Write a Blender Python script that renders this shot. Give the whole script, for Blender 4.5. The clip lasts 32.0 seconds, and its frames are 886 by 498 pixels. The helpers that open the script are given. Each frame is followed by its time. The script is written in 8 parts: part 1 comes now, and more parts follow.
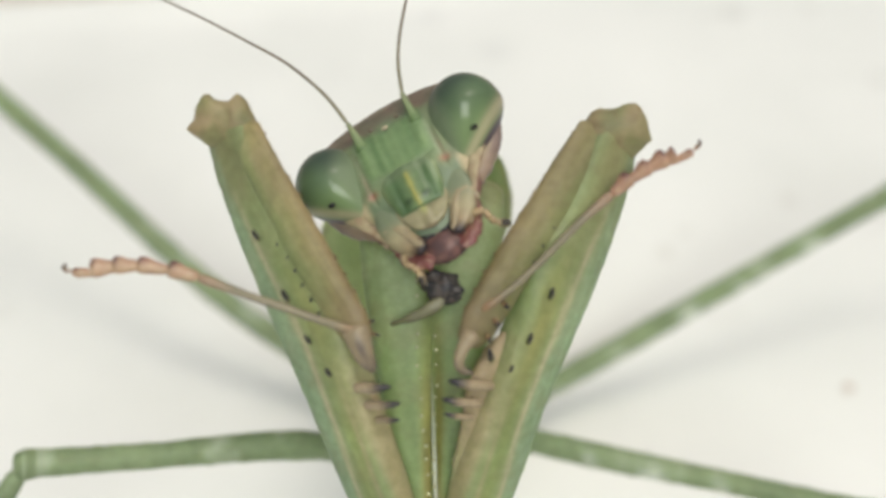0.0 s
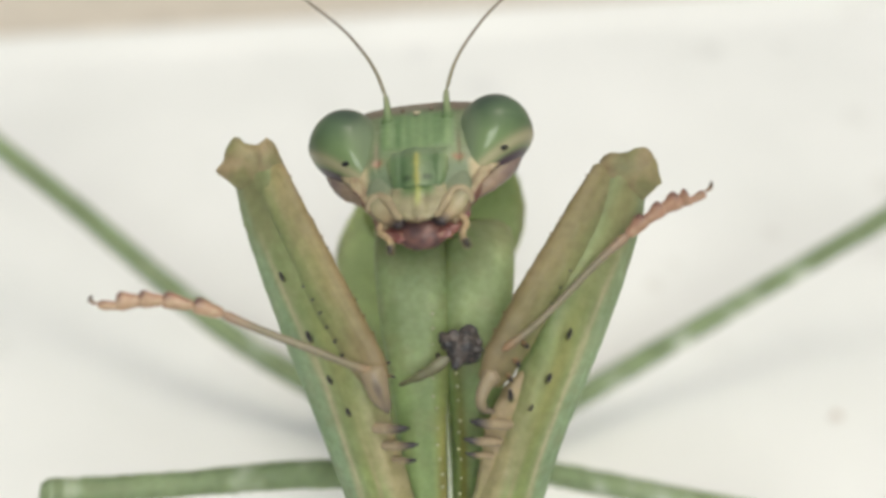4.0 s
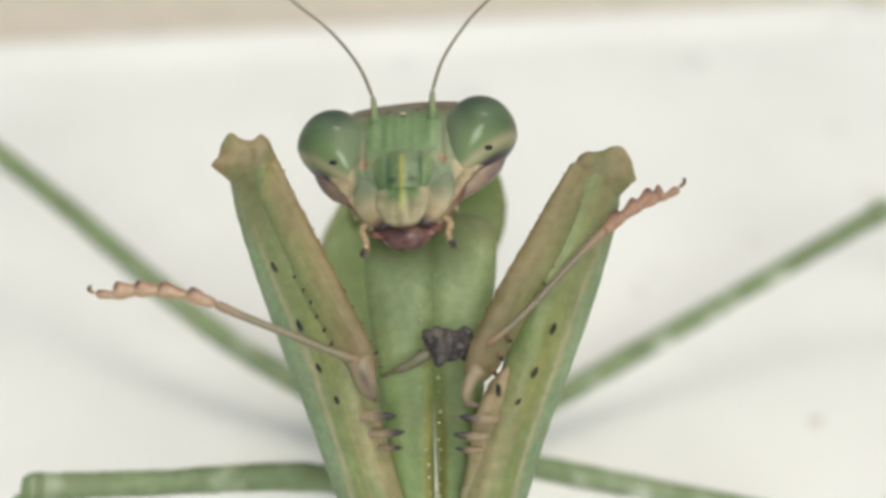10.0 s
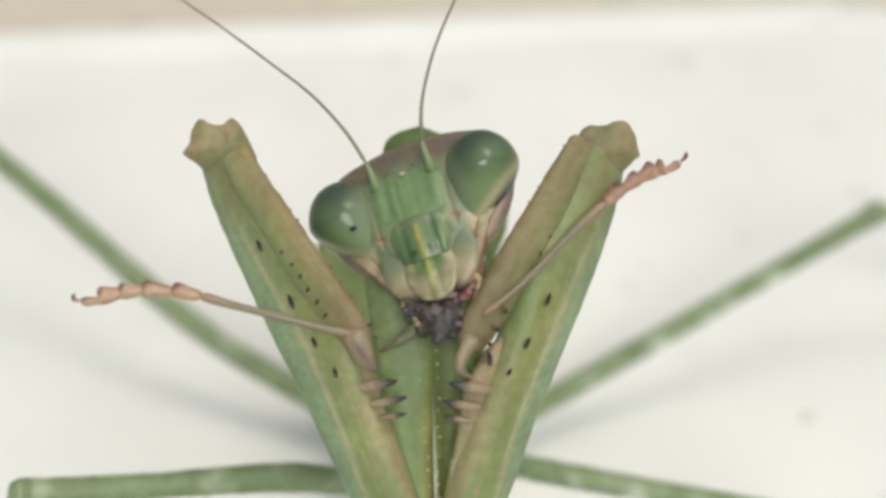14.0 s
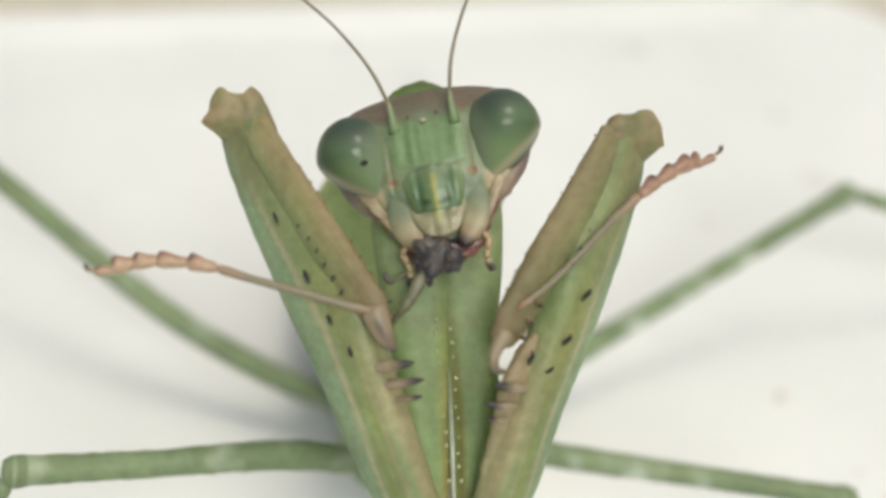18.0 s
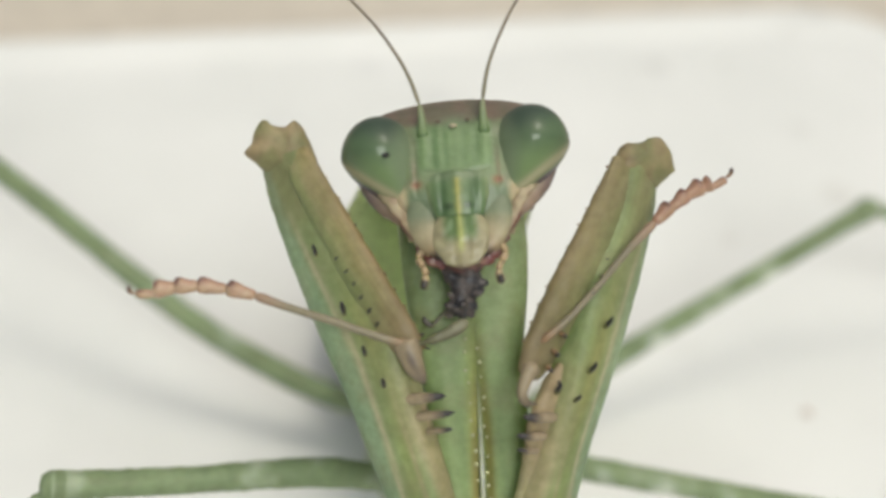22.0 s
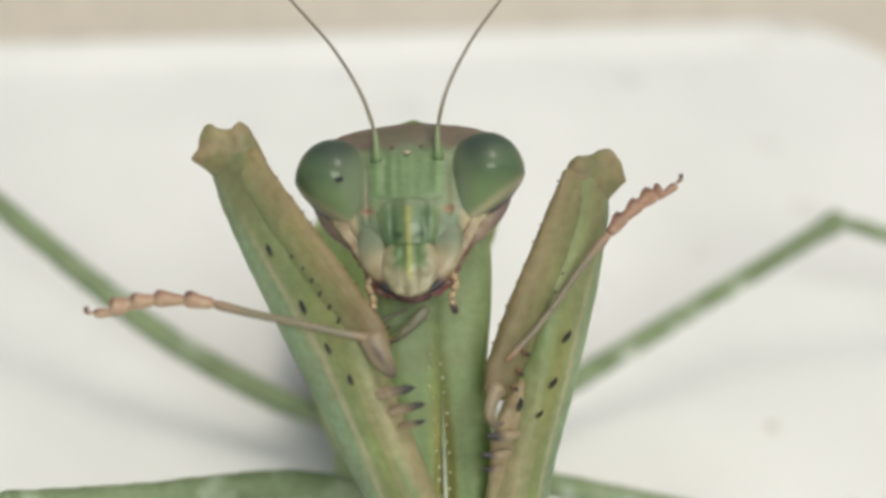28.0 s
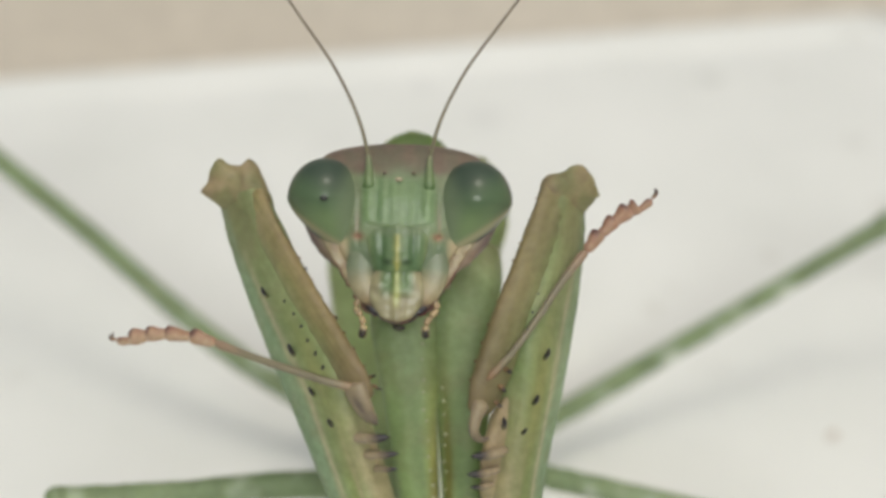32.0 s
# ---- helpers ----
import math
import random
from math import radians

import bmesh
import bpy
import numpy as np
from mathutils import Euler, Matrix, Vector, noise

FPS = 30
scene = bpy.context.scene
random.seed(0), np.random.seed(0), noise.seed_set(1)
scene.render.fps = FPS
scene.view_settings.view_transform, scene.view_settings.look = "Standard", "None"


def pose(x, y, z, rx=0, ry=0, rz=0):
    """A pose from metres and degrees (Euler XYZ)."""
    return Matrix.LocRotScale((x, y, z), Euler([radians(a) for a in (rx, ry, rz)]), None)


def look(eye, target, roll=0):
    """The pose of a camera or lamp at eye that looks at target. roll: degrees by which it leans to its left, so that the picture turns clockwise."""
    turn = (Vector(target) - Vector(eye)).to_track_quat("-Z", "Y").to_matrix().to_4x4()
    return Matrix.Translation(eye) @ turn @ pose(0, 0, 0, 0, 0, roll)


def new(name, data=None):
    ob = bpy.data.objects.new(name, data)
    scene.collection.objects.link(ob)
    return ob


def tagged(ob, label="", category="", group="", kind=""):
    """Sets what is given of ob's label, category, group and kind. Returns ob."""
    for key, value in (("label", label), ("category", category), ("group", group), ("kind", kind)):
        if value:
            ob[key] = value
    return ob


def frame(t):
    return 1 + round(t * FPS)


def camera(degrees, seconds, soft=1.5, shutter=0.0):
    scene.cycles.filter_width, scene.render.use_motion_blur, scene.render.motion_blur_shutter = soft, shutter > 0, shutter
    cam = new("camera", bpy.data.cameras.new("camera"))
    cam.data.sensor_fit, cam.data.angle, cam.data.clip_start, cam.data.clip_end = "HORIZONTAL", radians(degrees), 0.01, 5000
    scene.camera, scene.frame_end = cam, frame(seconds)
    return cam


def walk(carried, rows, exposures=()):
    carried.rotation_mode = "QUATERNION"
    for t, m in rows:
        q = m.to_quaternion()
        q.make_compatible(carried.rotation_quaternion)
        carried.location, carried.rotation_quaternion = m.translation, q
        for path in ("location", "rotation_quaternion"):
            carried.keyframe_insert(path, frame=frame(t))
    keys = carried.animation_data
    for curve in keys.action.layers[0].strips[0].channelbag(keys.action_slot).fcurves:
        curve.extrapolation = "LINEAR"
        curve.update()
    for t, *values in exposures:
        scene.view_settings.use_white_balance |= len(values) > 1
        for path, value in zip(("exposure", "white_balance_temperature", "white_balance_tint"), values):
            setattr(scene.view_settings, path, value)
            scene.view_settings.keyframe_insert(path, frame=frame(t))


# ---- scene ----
cam = camera(45.0, 32.0, soft=3.6)
cam.data.dof.use_dof = True
cam.data.dof.focus_distance = 0.0343
cam.data.dof.aperture_fstop = 31.0

MM = 0.001
CAMERA_ROWS = [
    (0, 2.332, 1.330, 46.731, 43.11, 1.32, 1.60), (0.5, 1.929, 1.049, 47.258, 43.11, 0.94, 1.39),
    (1, 1.556, 0.885, 47.636, 42.77, 1.03, 1.41), (1.5, 1.246, 0.790, 47.869, 43.30, 0.75, 1.18),
    (2, 0.956, 0.785, 47.995, 43.76, 0.56, 1.08), (2.5, 0.641, 0.845, 48.033, 43.93, 0.46, 0.97),
    (3, 0.346, 0.894, 48.009, 44.08, 0.04, 0.50), (3.5, 0.089, 0.817, 47.959, 44.30, -0.27, -0.10),
    (5.5, -0.156, 0.684, 47.928, 44.91, -0.03, -0.24), (6, -0.212, 0.572, 47.937, 44.48, 0.28, 0.03),
    (6.5, -0.190, 0.400, 47.942, 44.89, -0.19, -0.45), (7, -0.128, 0.250, 47.962, 45.29, -0.28, -0.50),
    (7.5, -0.074, 0.138, 47.987, 45.44, -0.24, -0.44), (8, -0.001, 0.080, 48.013, 45.24, -0.37, -0.48),
    (8.5, 0.047, 0.033, 48.014, 45.23, -0.50, -0.53), (9, 0.070, -0.032, 47.959, 45.05, 0.04, 0.04),
    (9.5, 0.175, -0.138, 47.824, 45.15, -0.24, 0.03), (10, 0.306, -0.216, 47.636, 45.60, -0.86, -0.27),
    (10.5, 0.390, -0.230, 47.414, 45.54, -0.87, -0.12), (11, 0.455, -0.198, 47.199, 45.17, -0.35, 0.38),
    (11.5, 0.597, -0.141, 47.050, 45.09, -0.22, 0.47), (12, 0.808, -0.060, 46.950, 44.98, -0.15, 0.49),
    (12.5, 1.044, -0.023, 46.888, 45.32, -0.32, 0.60), (13, 0.934, -0.058, 46.835, 45.79, -0.83, 0.34),
    (13.5, 0.108, -0.227, 46.803, 45.91, -1.44, -0.34), (15.5, -1.209, -0.427, 46.692, 45.95, -3.42, -2.74),
    (16, -2.265, -0.418, 46.272, 46.70, -4.05, -4.01), (16.5, -2.990, -0.234, 45.810, 46.45, -4.49, -4.51),
    (17, -3.497, -0.031, 45.342, 46.40, -4.43, -4.82), (17.5, -3.698, -0.028, 45.232, 46.26, -4.61, -4.80),
    (18, -3.815, 0.023, 45.256, 46.16, -4.77, -4.77), (18.5, -3.949, 0.155, 45.236, 46.08, -4.82, -4.76),
    (19, -4.076, 0.291, 45.134, 46.18, -4.78, -4.76), (19.5, -4.261, 0.369, 45.002, 45.82, -4.45, -4.63),
    (20, -4.398, 0.446, 44.938, 45.64, -4.11, -4.52), (20.5, -4.451, 0.440, 44.965, 46.12, -3.83, -4.32),
    (21, -4.447, 0.353, 45.063, 46.67, -4.27, -4.69), (21.5, -4.290, 0.082, 45.313, 47.03, -4.16, -4.74),
    (22, -4.161, -0.097, 45.503, 47.05, -3.72, -4.40), (22.5, -4.038, -0.137, 45.615, 47.32, -4.19, -4.87),
    (23, -4.000, -0.068, 45.620, 46.98, -4.03, -4.66), (23.5, -3.970, -0.149, 45.628, 46.47, -4.03, -4.55),
    (24, -3.871, -0.247, 45.661, 46.81, -4.47, -4.85), (24.5, -3.736, -0.239, 45.724, 47.01, -4.51, -4.67),
    (25, -3.613, -0.100, 45.835, 46.90, -4.68, -4.57), (25.5, -3.620, -0.067, 45.980, 46.69, -4.68, -4.46),
    (27.5, -3.747, 0.005, 45.983, 46.86, -4.87, -4.73), (28, -3.814, 0.058, 45.841, 47.34, -5.05, -4.86),
    (28.5, -3.733, -0.119, 45.640, 47.80, -5.02, -4.52), (29, -3.477, -0.275, 45.516, 47.32, -4.53, -3.73),
    (29.5, -2.936, -0.446, 45.643, 46.51, -3.68, -2.93), (30, -2.150, -0.536, 45.997, 46.82, -2.70, -2.11),
    (30.5, -1.159, -0.650, 46.597, 46.84, -1.02, -0.56), (31, -0.130, -0.677, 47.281, 47.08, -0.55, -0.36),
    (31.5, 0.754, -0.633, 47.939, 46.24, 0.21, -0.17), (32, 1.580, -0.636, 48.571, 46.43, 1.33, 0.35)
]
EXPOSURES = [(0, -0.38), (1, -0.385), (2, -0.52), (3, -0.41), (6, -0.385), (8, -0.355), (10, -0.42), (11, -0.42), (12, -0.37), (13, -0.4), (16, -0.36), (18, -0.375), (20, -0.395), (21, -0.53), (22, -0.46), (23, -0.45), (25, -0.465), (28, -0.49), (30, -0.475), (31, -0.45), (32, -0.62)]
walk(cam, [(t, pose(x * MM, y * MM, z * MM, a, b, c)) for t, x, y, z, a, b, c in CAMERA_ROWS],
     [(t, stops, 6500.0, 4.8) for t, stops in EXPOSURES])

# ---- light: a bright overcast sky with a wide soft sun ----
SUN_WAY = Vector((0.20, 0.10, 0.975)).normalized()
world = bpy.data.worlds.new("sky")
scene.world = world
world.use_nodes = True
wn = world.node_tree
sky = wn.nodes.new("ShaderNodeTexSky")
sky.sky_type = "NISHITA"
sky.sun_disc = False
sky.sun_elevation = math.asin(SUN_WAY.z)
sky.sun_rotation = math.atan2(SUN_WAY.x, SUN_WAY.y)
sky.dust_density = 8.0
sky.air_density = 1.0
sky.ozone_density = 1.0
wn.links.new(sky.outputs["Color"], wn.nodes["Background"].inputs["Color"])
wn.nodes["Background"].inputs["Strength"].default_value = 0.10
sun_lamp = bpy.data.lights.new("sun", "SUN")
sun_lamp.energy = 0.55
sun_lamp.angle = radians(16)
sun_lamp.color = (1.0, 0.965, 0.88)
sun = new("sun", sun_lamp)
sun.matrix_world = look(SUN_WAY * 2.0, (0, 0, 0))
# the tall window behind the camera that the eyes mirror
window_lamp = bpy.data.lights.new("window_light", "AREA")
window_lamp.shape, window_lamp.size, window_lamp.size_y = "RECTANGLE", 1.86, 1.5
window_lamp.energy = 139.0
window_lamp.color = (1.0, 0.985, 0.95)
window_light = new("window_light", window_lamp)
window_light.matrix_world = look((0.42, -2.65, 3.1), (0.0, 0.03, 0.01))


# ---- materials ----
def nodes_of(name):
    m = bpy.data.materials.new(name)
    m.use_nodes = True
    return m, m.node_tree, m.node_tree.nodes["Principled BSDF"]


def mixed(nt, kind, a, b, fac):
    n = nt.nodes.new("ShaderNodeMix")
    n.data_type, n.blend_type = "RGBA", kind
    for socket, value in ((n.inputs[6], a), (n.inputs[7], b), (n.inputs[0], fac)):
        if isinstance(value, bpy.types.NodeSocket):
            nt.links.new(value, socket)
        else:
            socket.default_value = value
    return n.outputs[2]


def noise_at(nt, scale, detail=4.0, rough=0.55):
    co = nt.nodes.new("ShaderNodeTexCoord")
    n = nt.nodes.new("ShaderNodeTexNoise")
    n.inputs["Scale"].default_value = scale
    n.inputs["Detail"].default_value = detail
    n.inputs["Roughness"].default_value = rough
    nt.links.new(co.outputs["Object"], n.inputs["Vector"])
    return n.outputs["Fac"]


def ramp(nt, fac, a, b, ca=(0, 0, 0, 1), cb=(1, 1, 1, 1)):
    r = nt.nodes.new("ShaderNodeValToRGB")
    r.color_ramp.elements[0].position, r.color_ramp.elements[0].color = a, ca
    r.color_ramp.elements[1].position, r.color_ramp.elements[1].color = b, cb
    nt.links.new(fac, r.inputs["Fac"])
    return r.outputs["Color"]


def cuticle(name, rough=0.42, mottle=0.35, scale=1500.0, bump=0.25, coat=0.0, sss=0.12, thin=0.0, gloss=0.4, blush=0.0, lift=1.0):
    """Insect skin: the painted markings of the part, mottled at two sizes."""
    m, nt, p = nodes_of(name)
    at = nt.nodes.new("ShaderNodeAttribute")
    at.attribute_name = "tint"
    big = ramp(nt, noise_at(nt, scale * 0.35), 0.3, 0.7, (0.72 * lift, 0.74 * lift, 0.68, 1), (1.22 * lift, 1.2 * lift, 1.16, 1))
    fine = ramp(nt, noise_at(nt, scale * 2.2, 6.0), 0.35, 0.65, (0.82, 0.82, 0.8, 1), (1.14, 1.14, 1.16, 1))
    c = mixed(nt, "MULTIPLY", at.outputs["Color"], big, mottle)
    c = mixed(nt, "MULTIPLY", c, fine, mottle)
    if blush:
        spots = ramp(nt, noise_at(nt, scale * 0.6, 3.0, 0.6), 0.46, 0.72, (0, 0, 0, 1), (blush, blush, blush, 1))
        c = mixed(nt, "MIX", c, (0.36, 0.275, 0.17, 1), spots)
    nt.links.new(c, p.inputs["Base Color"])
    p.inputs["Roughness"].default_value = rough
    p.inputs["Specular IOR Level"].default_value = gloss
    p.inputs["Coat Weight"].default_value = coat
    p.inputs["Coat Roughness"].default_value = 0.08
    p.inputs["Subsurface Weight"].default_value = sss
    p.inputs["Subsurface Radius"].default_value = (0.0005, 0.0006, 0.00022)
    p.inputs["Subsurface Scale"].default_value = 1.0
    b = nt.nodes.new("ShaderNodeBump")
    b.inputs["Strength"].default_value = bump
    b.inputs["Distance"].default_value = 0.00004
    nt.links.new(noise_at(nt, scale * 3.0, 5.0), b.inputs["Height"])
    nt.links.new(b.outputs["Normal"], p.inputs["Normal"])
    if thin:
        # light from the bright tray behind shines through the thin blades
        tr = nt.nodes.new("ShaderNodeBsdfTranslucent")
        nt.links.new(mixed(nt, "MIX", c, (0.55, 0.68, 0.22, 1), 0.45), tr.inputs["Color"])
        mx = nt.nodes.new("ShaderNodeMixShader")
        mx.inputs["Fac"].default_value = thin
        nt.links.new(p.outputs["BSDF"], mx.inputs[1])
        nt.links.new(tr.outputs["BSDF"], mx.inputs[2])
        nt.links.new(mx.outputs["Shader"], nt.nodes["Material Output"].inputs["Surface"])
    return m


M_SKIN = cuticle("green_cuticle", rough=0.48, mottle=0.75, lift=1.07, thin=0.34, blush=0.3)
M_SHIELD = cuticle("pronotum_cuticle", rough=0.5, mottle=0.7, lift=1.07, thin=0.6, blush=0.2)
M_FACE = cuticle("face_cuticle", rough=0.42, mottle=0.5, coat=0.08, bump=0.3, sss=0.08)
M_SHINE = cuticle("glossy_cuticle", rough=0.36, mottle=0.5, coat=0.15, bump=0.35, sss=0.08)
M_EYE = cuticle("eye_lens", rough=0.5, mottle=0.3, scale=500.0, coat=0.35, bump=0.0, sss=0.0, gloss=0.2)
M_LEG = cuticle("leg_cuticle", rough=0.55, mottle=0.7, scale=900.0, thin=0.15)
M_HORN = cuticle("horn", rough=0.4, mottle=0.4, scale=2500.0, sss=0.1)
M_MEAT = cuticle("prey_flesh", rough=0.4, mottle=0.8, scale=900.0, bump=0.25, coat=0.04, sss=0.0, gloss=0.35)


def tray_plastic():
    m, nt, p = nodes_of("white_plastic")
    co = nt.nodes.new("ShaderNodeTexCoord")
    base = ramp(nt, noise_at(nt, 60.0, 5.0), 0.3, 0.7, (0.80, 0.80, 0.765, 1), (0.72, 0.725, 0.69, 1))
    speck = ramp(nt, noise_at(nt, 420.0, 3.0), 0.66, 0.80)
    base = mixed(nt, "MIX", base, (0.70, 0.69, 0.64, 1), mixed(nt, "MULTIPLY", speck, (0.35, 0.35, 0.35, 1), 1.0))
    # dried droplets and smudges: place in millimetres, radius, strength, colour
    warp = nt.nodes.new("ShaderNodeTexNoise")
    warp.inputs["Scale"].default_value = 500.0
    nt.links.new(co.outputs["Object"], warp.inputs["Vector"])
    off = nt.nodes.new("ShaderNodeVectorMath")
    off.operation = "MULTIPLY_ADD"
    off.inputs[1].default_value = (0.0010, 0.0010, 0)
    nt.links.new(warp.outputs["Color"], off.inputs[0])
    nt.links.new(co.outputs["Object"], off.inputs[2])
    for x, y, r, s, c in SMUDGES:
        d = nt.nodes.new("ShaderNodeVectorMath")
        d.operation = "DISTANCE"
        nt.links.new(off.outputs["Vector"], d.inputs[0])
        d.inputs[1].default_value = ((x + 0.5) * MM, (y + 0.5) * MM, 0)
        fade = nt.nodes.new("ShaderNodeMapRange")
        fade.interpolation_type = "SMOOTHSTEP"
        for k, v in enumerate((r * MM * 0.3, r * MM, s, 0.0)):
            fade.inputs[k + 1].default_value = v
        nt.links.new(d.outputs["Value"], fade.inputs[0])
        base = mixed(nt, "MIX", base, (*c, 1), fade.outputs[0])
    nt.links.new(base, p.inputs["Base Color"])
    p.inputs["Roughness"].default_value = 0.38
    b = nt.nodes.new("ShaderNodeBump")
    b.inputs["Strength"].default_value = 0.15
    b.inputs["Distance"].default_value = 0.0002
    nt.links.new(noise_at(nt, 180.0, 4.0), b.inputs["Height"])
    nt.links.new(b.outputs["Normal"], p.inputs["Normal"])
    return m


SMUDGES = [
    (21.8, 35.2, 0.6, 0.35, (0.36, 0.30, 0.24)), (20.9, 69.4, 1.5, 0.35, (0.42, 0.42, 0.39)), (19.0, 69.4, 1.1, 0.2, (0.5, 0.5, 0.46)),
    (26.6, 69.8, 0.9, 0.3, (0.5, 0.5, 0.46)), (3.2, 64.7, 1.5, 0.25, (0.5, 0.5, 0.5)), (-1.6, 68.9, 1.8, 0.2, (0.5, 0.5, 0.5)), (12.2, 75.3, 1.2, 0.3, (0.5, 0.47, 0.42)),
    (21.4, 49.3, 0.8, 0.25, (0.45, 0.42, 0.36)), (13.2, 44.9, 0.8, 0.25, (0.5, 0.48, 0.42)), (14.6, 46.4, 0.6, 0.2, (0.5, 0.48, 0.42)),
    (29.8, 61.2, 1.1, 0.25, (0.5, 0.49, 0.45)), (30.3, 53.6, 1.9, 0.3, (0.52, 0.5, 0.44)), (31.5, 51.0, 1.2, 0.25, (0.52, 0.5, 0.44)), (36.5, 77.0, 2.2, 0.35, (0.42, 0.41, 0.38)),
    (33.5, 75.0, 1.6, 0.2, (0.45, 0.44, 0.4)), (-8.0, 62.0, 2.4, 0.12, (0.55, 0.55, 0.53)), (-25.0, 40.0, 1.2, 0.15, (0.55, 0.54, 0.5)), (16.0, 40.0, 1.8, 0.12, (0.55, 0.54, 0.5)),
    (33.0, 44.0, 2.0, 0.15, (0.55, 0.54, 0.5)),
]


def ground_stone():
    m, nt, p = nodes_of("beige_surface")
    base = ramp(nt, noise_at(nt, 9.0, 6.0), 0.3, 0.7, (0.53, 0.475, 0.39, 1), (0.61, 0.555, 0.47, 1))
    grain = ramp(nt, noise_at(nt, 300.0, 4.0), 0.3, 0.7, (0.85, 0.85, 0.85, 1), (1.1, 1.1, 1.1, 1))
    nt.links.new(mixed(nt, "MULTIPLY", base, grain, 0.7), p.inputs["Base Color"])
    p.inputs["Roughness"].default_value = 0.7
    b = nt.nodes.new("ShaderNodeBump")
    b.inputs["Strength"].default_value = 0.3
    b.inputs["Distance"].default_value = 0.0005
    nt.links.new(noise_at(nt, 250.0, 5.0), b.inputs["Height"])
    nt.links.new(b.outputs["Normal"], p.inputs["Normal"])
    return m


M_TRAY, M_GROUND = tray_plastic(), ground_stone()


# ---- building helpers: everything in millimetres, in the axes of the thing ----
def spline(rows, n):
    """n rows along a smooth line through the given rows of numbers."""
    a = np.array(rows, float)
    if len(a) == 2:
        return [a[0] + (a[1] - a[0]) * k / (n - 1) for k in range(n)]
    d = np.r_[0, np.cumsum(np.linalg.norm(np.diff(a[:, :3], axis=0), axis=1) + 1e-6)]
    g = np.gradient(a, d, axis=0)
    out = []
    for s in np.linspace(0, d[-1], n):
        i = min(max(int(np.searchsorted(d, s)) - 1, 0), len(d) - 2)
        h = d[i + 1] - d[i]
        u = (s - d[i]) / h
        out.append((2 * u ** 3 - 3 * u * u + 1) * a[i] + (u ** 3 - 2 * u * u + u) * h * g[i]
                   + (3 * u * u - 2 * u ** 3) * a[i + 1] + (u ** 3 - u * u) * h * g[i + 1])
    return out


def limb(rows, n=24, seg=16, tint=(0.2, 0.3, 0.1), facing=(0, 0, 1), power=2.0, bumps=0.0, round_ends=True):
    """A rounded limb through rows of x, y, z, half width, half thickness. tint: a colour, or a function of
    u (0 to 1 along), s (-1 to 1 across) and f (1 at the front, -1 at the back)."""
    pts = spline(rows, n)
    face = Vector(facing)
    verts, faces, cols = [], [], []

    def paint(u, s, f):
        cols.append(tint(u, s, f) if callable(tint) else tint)

    for k, r in enumerate(pts):
        c = Vector(r[:3])
        t = (Vector(pts[min(k + 1, n - 1)][:3]) - Vector(pts[max(k - 1, 0)][:3])).normalized()
        b = (face - t * face.dot(t)).normalized()
        a = t.cross(b)
        w, h = max(r[3], 0.004), max(r[4], 0.004)
        if round_ends:
            e = min(1.0, math.sqrt(max(0.02, 1 - (1 - min(k, 2) / 2.0) ** 2)), math.sqrt(max(0.02, 1 - (1 - min(n - 1 - k, 2) / 2.0) ** 2)))
            w, h = w * e, h * e
        for j in range(seg):
            q = 2 * math.pi * j / seg
            x, y = math.cos(q), math.sin(q)
            x, y = math.copysign(abs(x) ** (2 / power), x), math.copysign(abs(y) ** (2 / power), y)
            p = c + a * (w * x) + b * (h * y)
            if bumps:
                p += (a * x + b * y) * bumps * (noise.noise(p * 3.1) + 0.6 * noise.noise(p * 8.3))
            verts.append(tuple(p))
            paint(k / (n - 1), x, y)
    for k in range(n - 1):
        for j in range(seg):
            i0, i1 = k * seg + j, k * seg + (j + 1) % seg
            faces.append((i0, i1, i1 + seg, i0 + seg))
    for k, order in ((0, -1), (n - 1, 1)):
        verts.append(tuple(pts[k][:3]))
        paint(k / (n - 1), 0, 0)
        ring = [k * seg + j for j in range(seg)]
        for j in range(seg):
            tri = (ring[j], ring[(j + 1) % seg], len(verts) - 1)
            faces.append(tri if order > 0 else tri[::-1])
    return verts, faces, cols


def ball(centre, radii, tint, nu=28, nv=20, shape=None, power=2.0):
    """An ellipsoid; shape(p) may move its unit points before they are scaled."""
    verts, faces, cols = [], [], []
    for i in range(nv + 1):
        la = math.pi * i / nv - math.pi / 2
        for j in range(nu):
            lo = 2 * math.pi * j / nu
            d = Vector((math.cos(la) * math.cos(lo), math.sin(la), math.cos(la) * math.sin(lo)))
            cols.append(tint(d) if callable(tint) else tint)
            if power != 2.0:
                d = Vector([math.copysign(abs(v) ** (2 / power), v) for v in d])
            if shape:
                d = shape(d)
            verts.append(tuple(Vector(centre) + Vector((d.x * radii[0], d.y * radii[1], d.z * radii[2]))))
    for i in range(nv):
        for j in range(nu):
            a, b = i * nu + j, i * nu + (j + 1) % nu
            faces.append((a, a + nu, b + nu, b))
    return verts, faces, cols


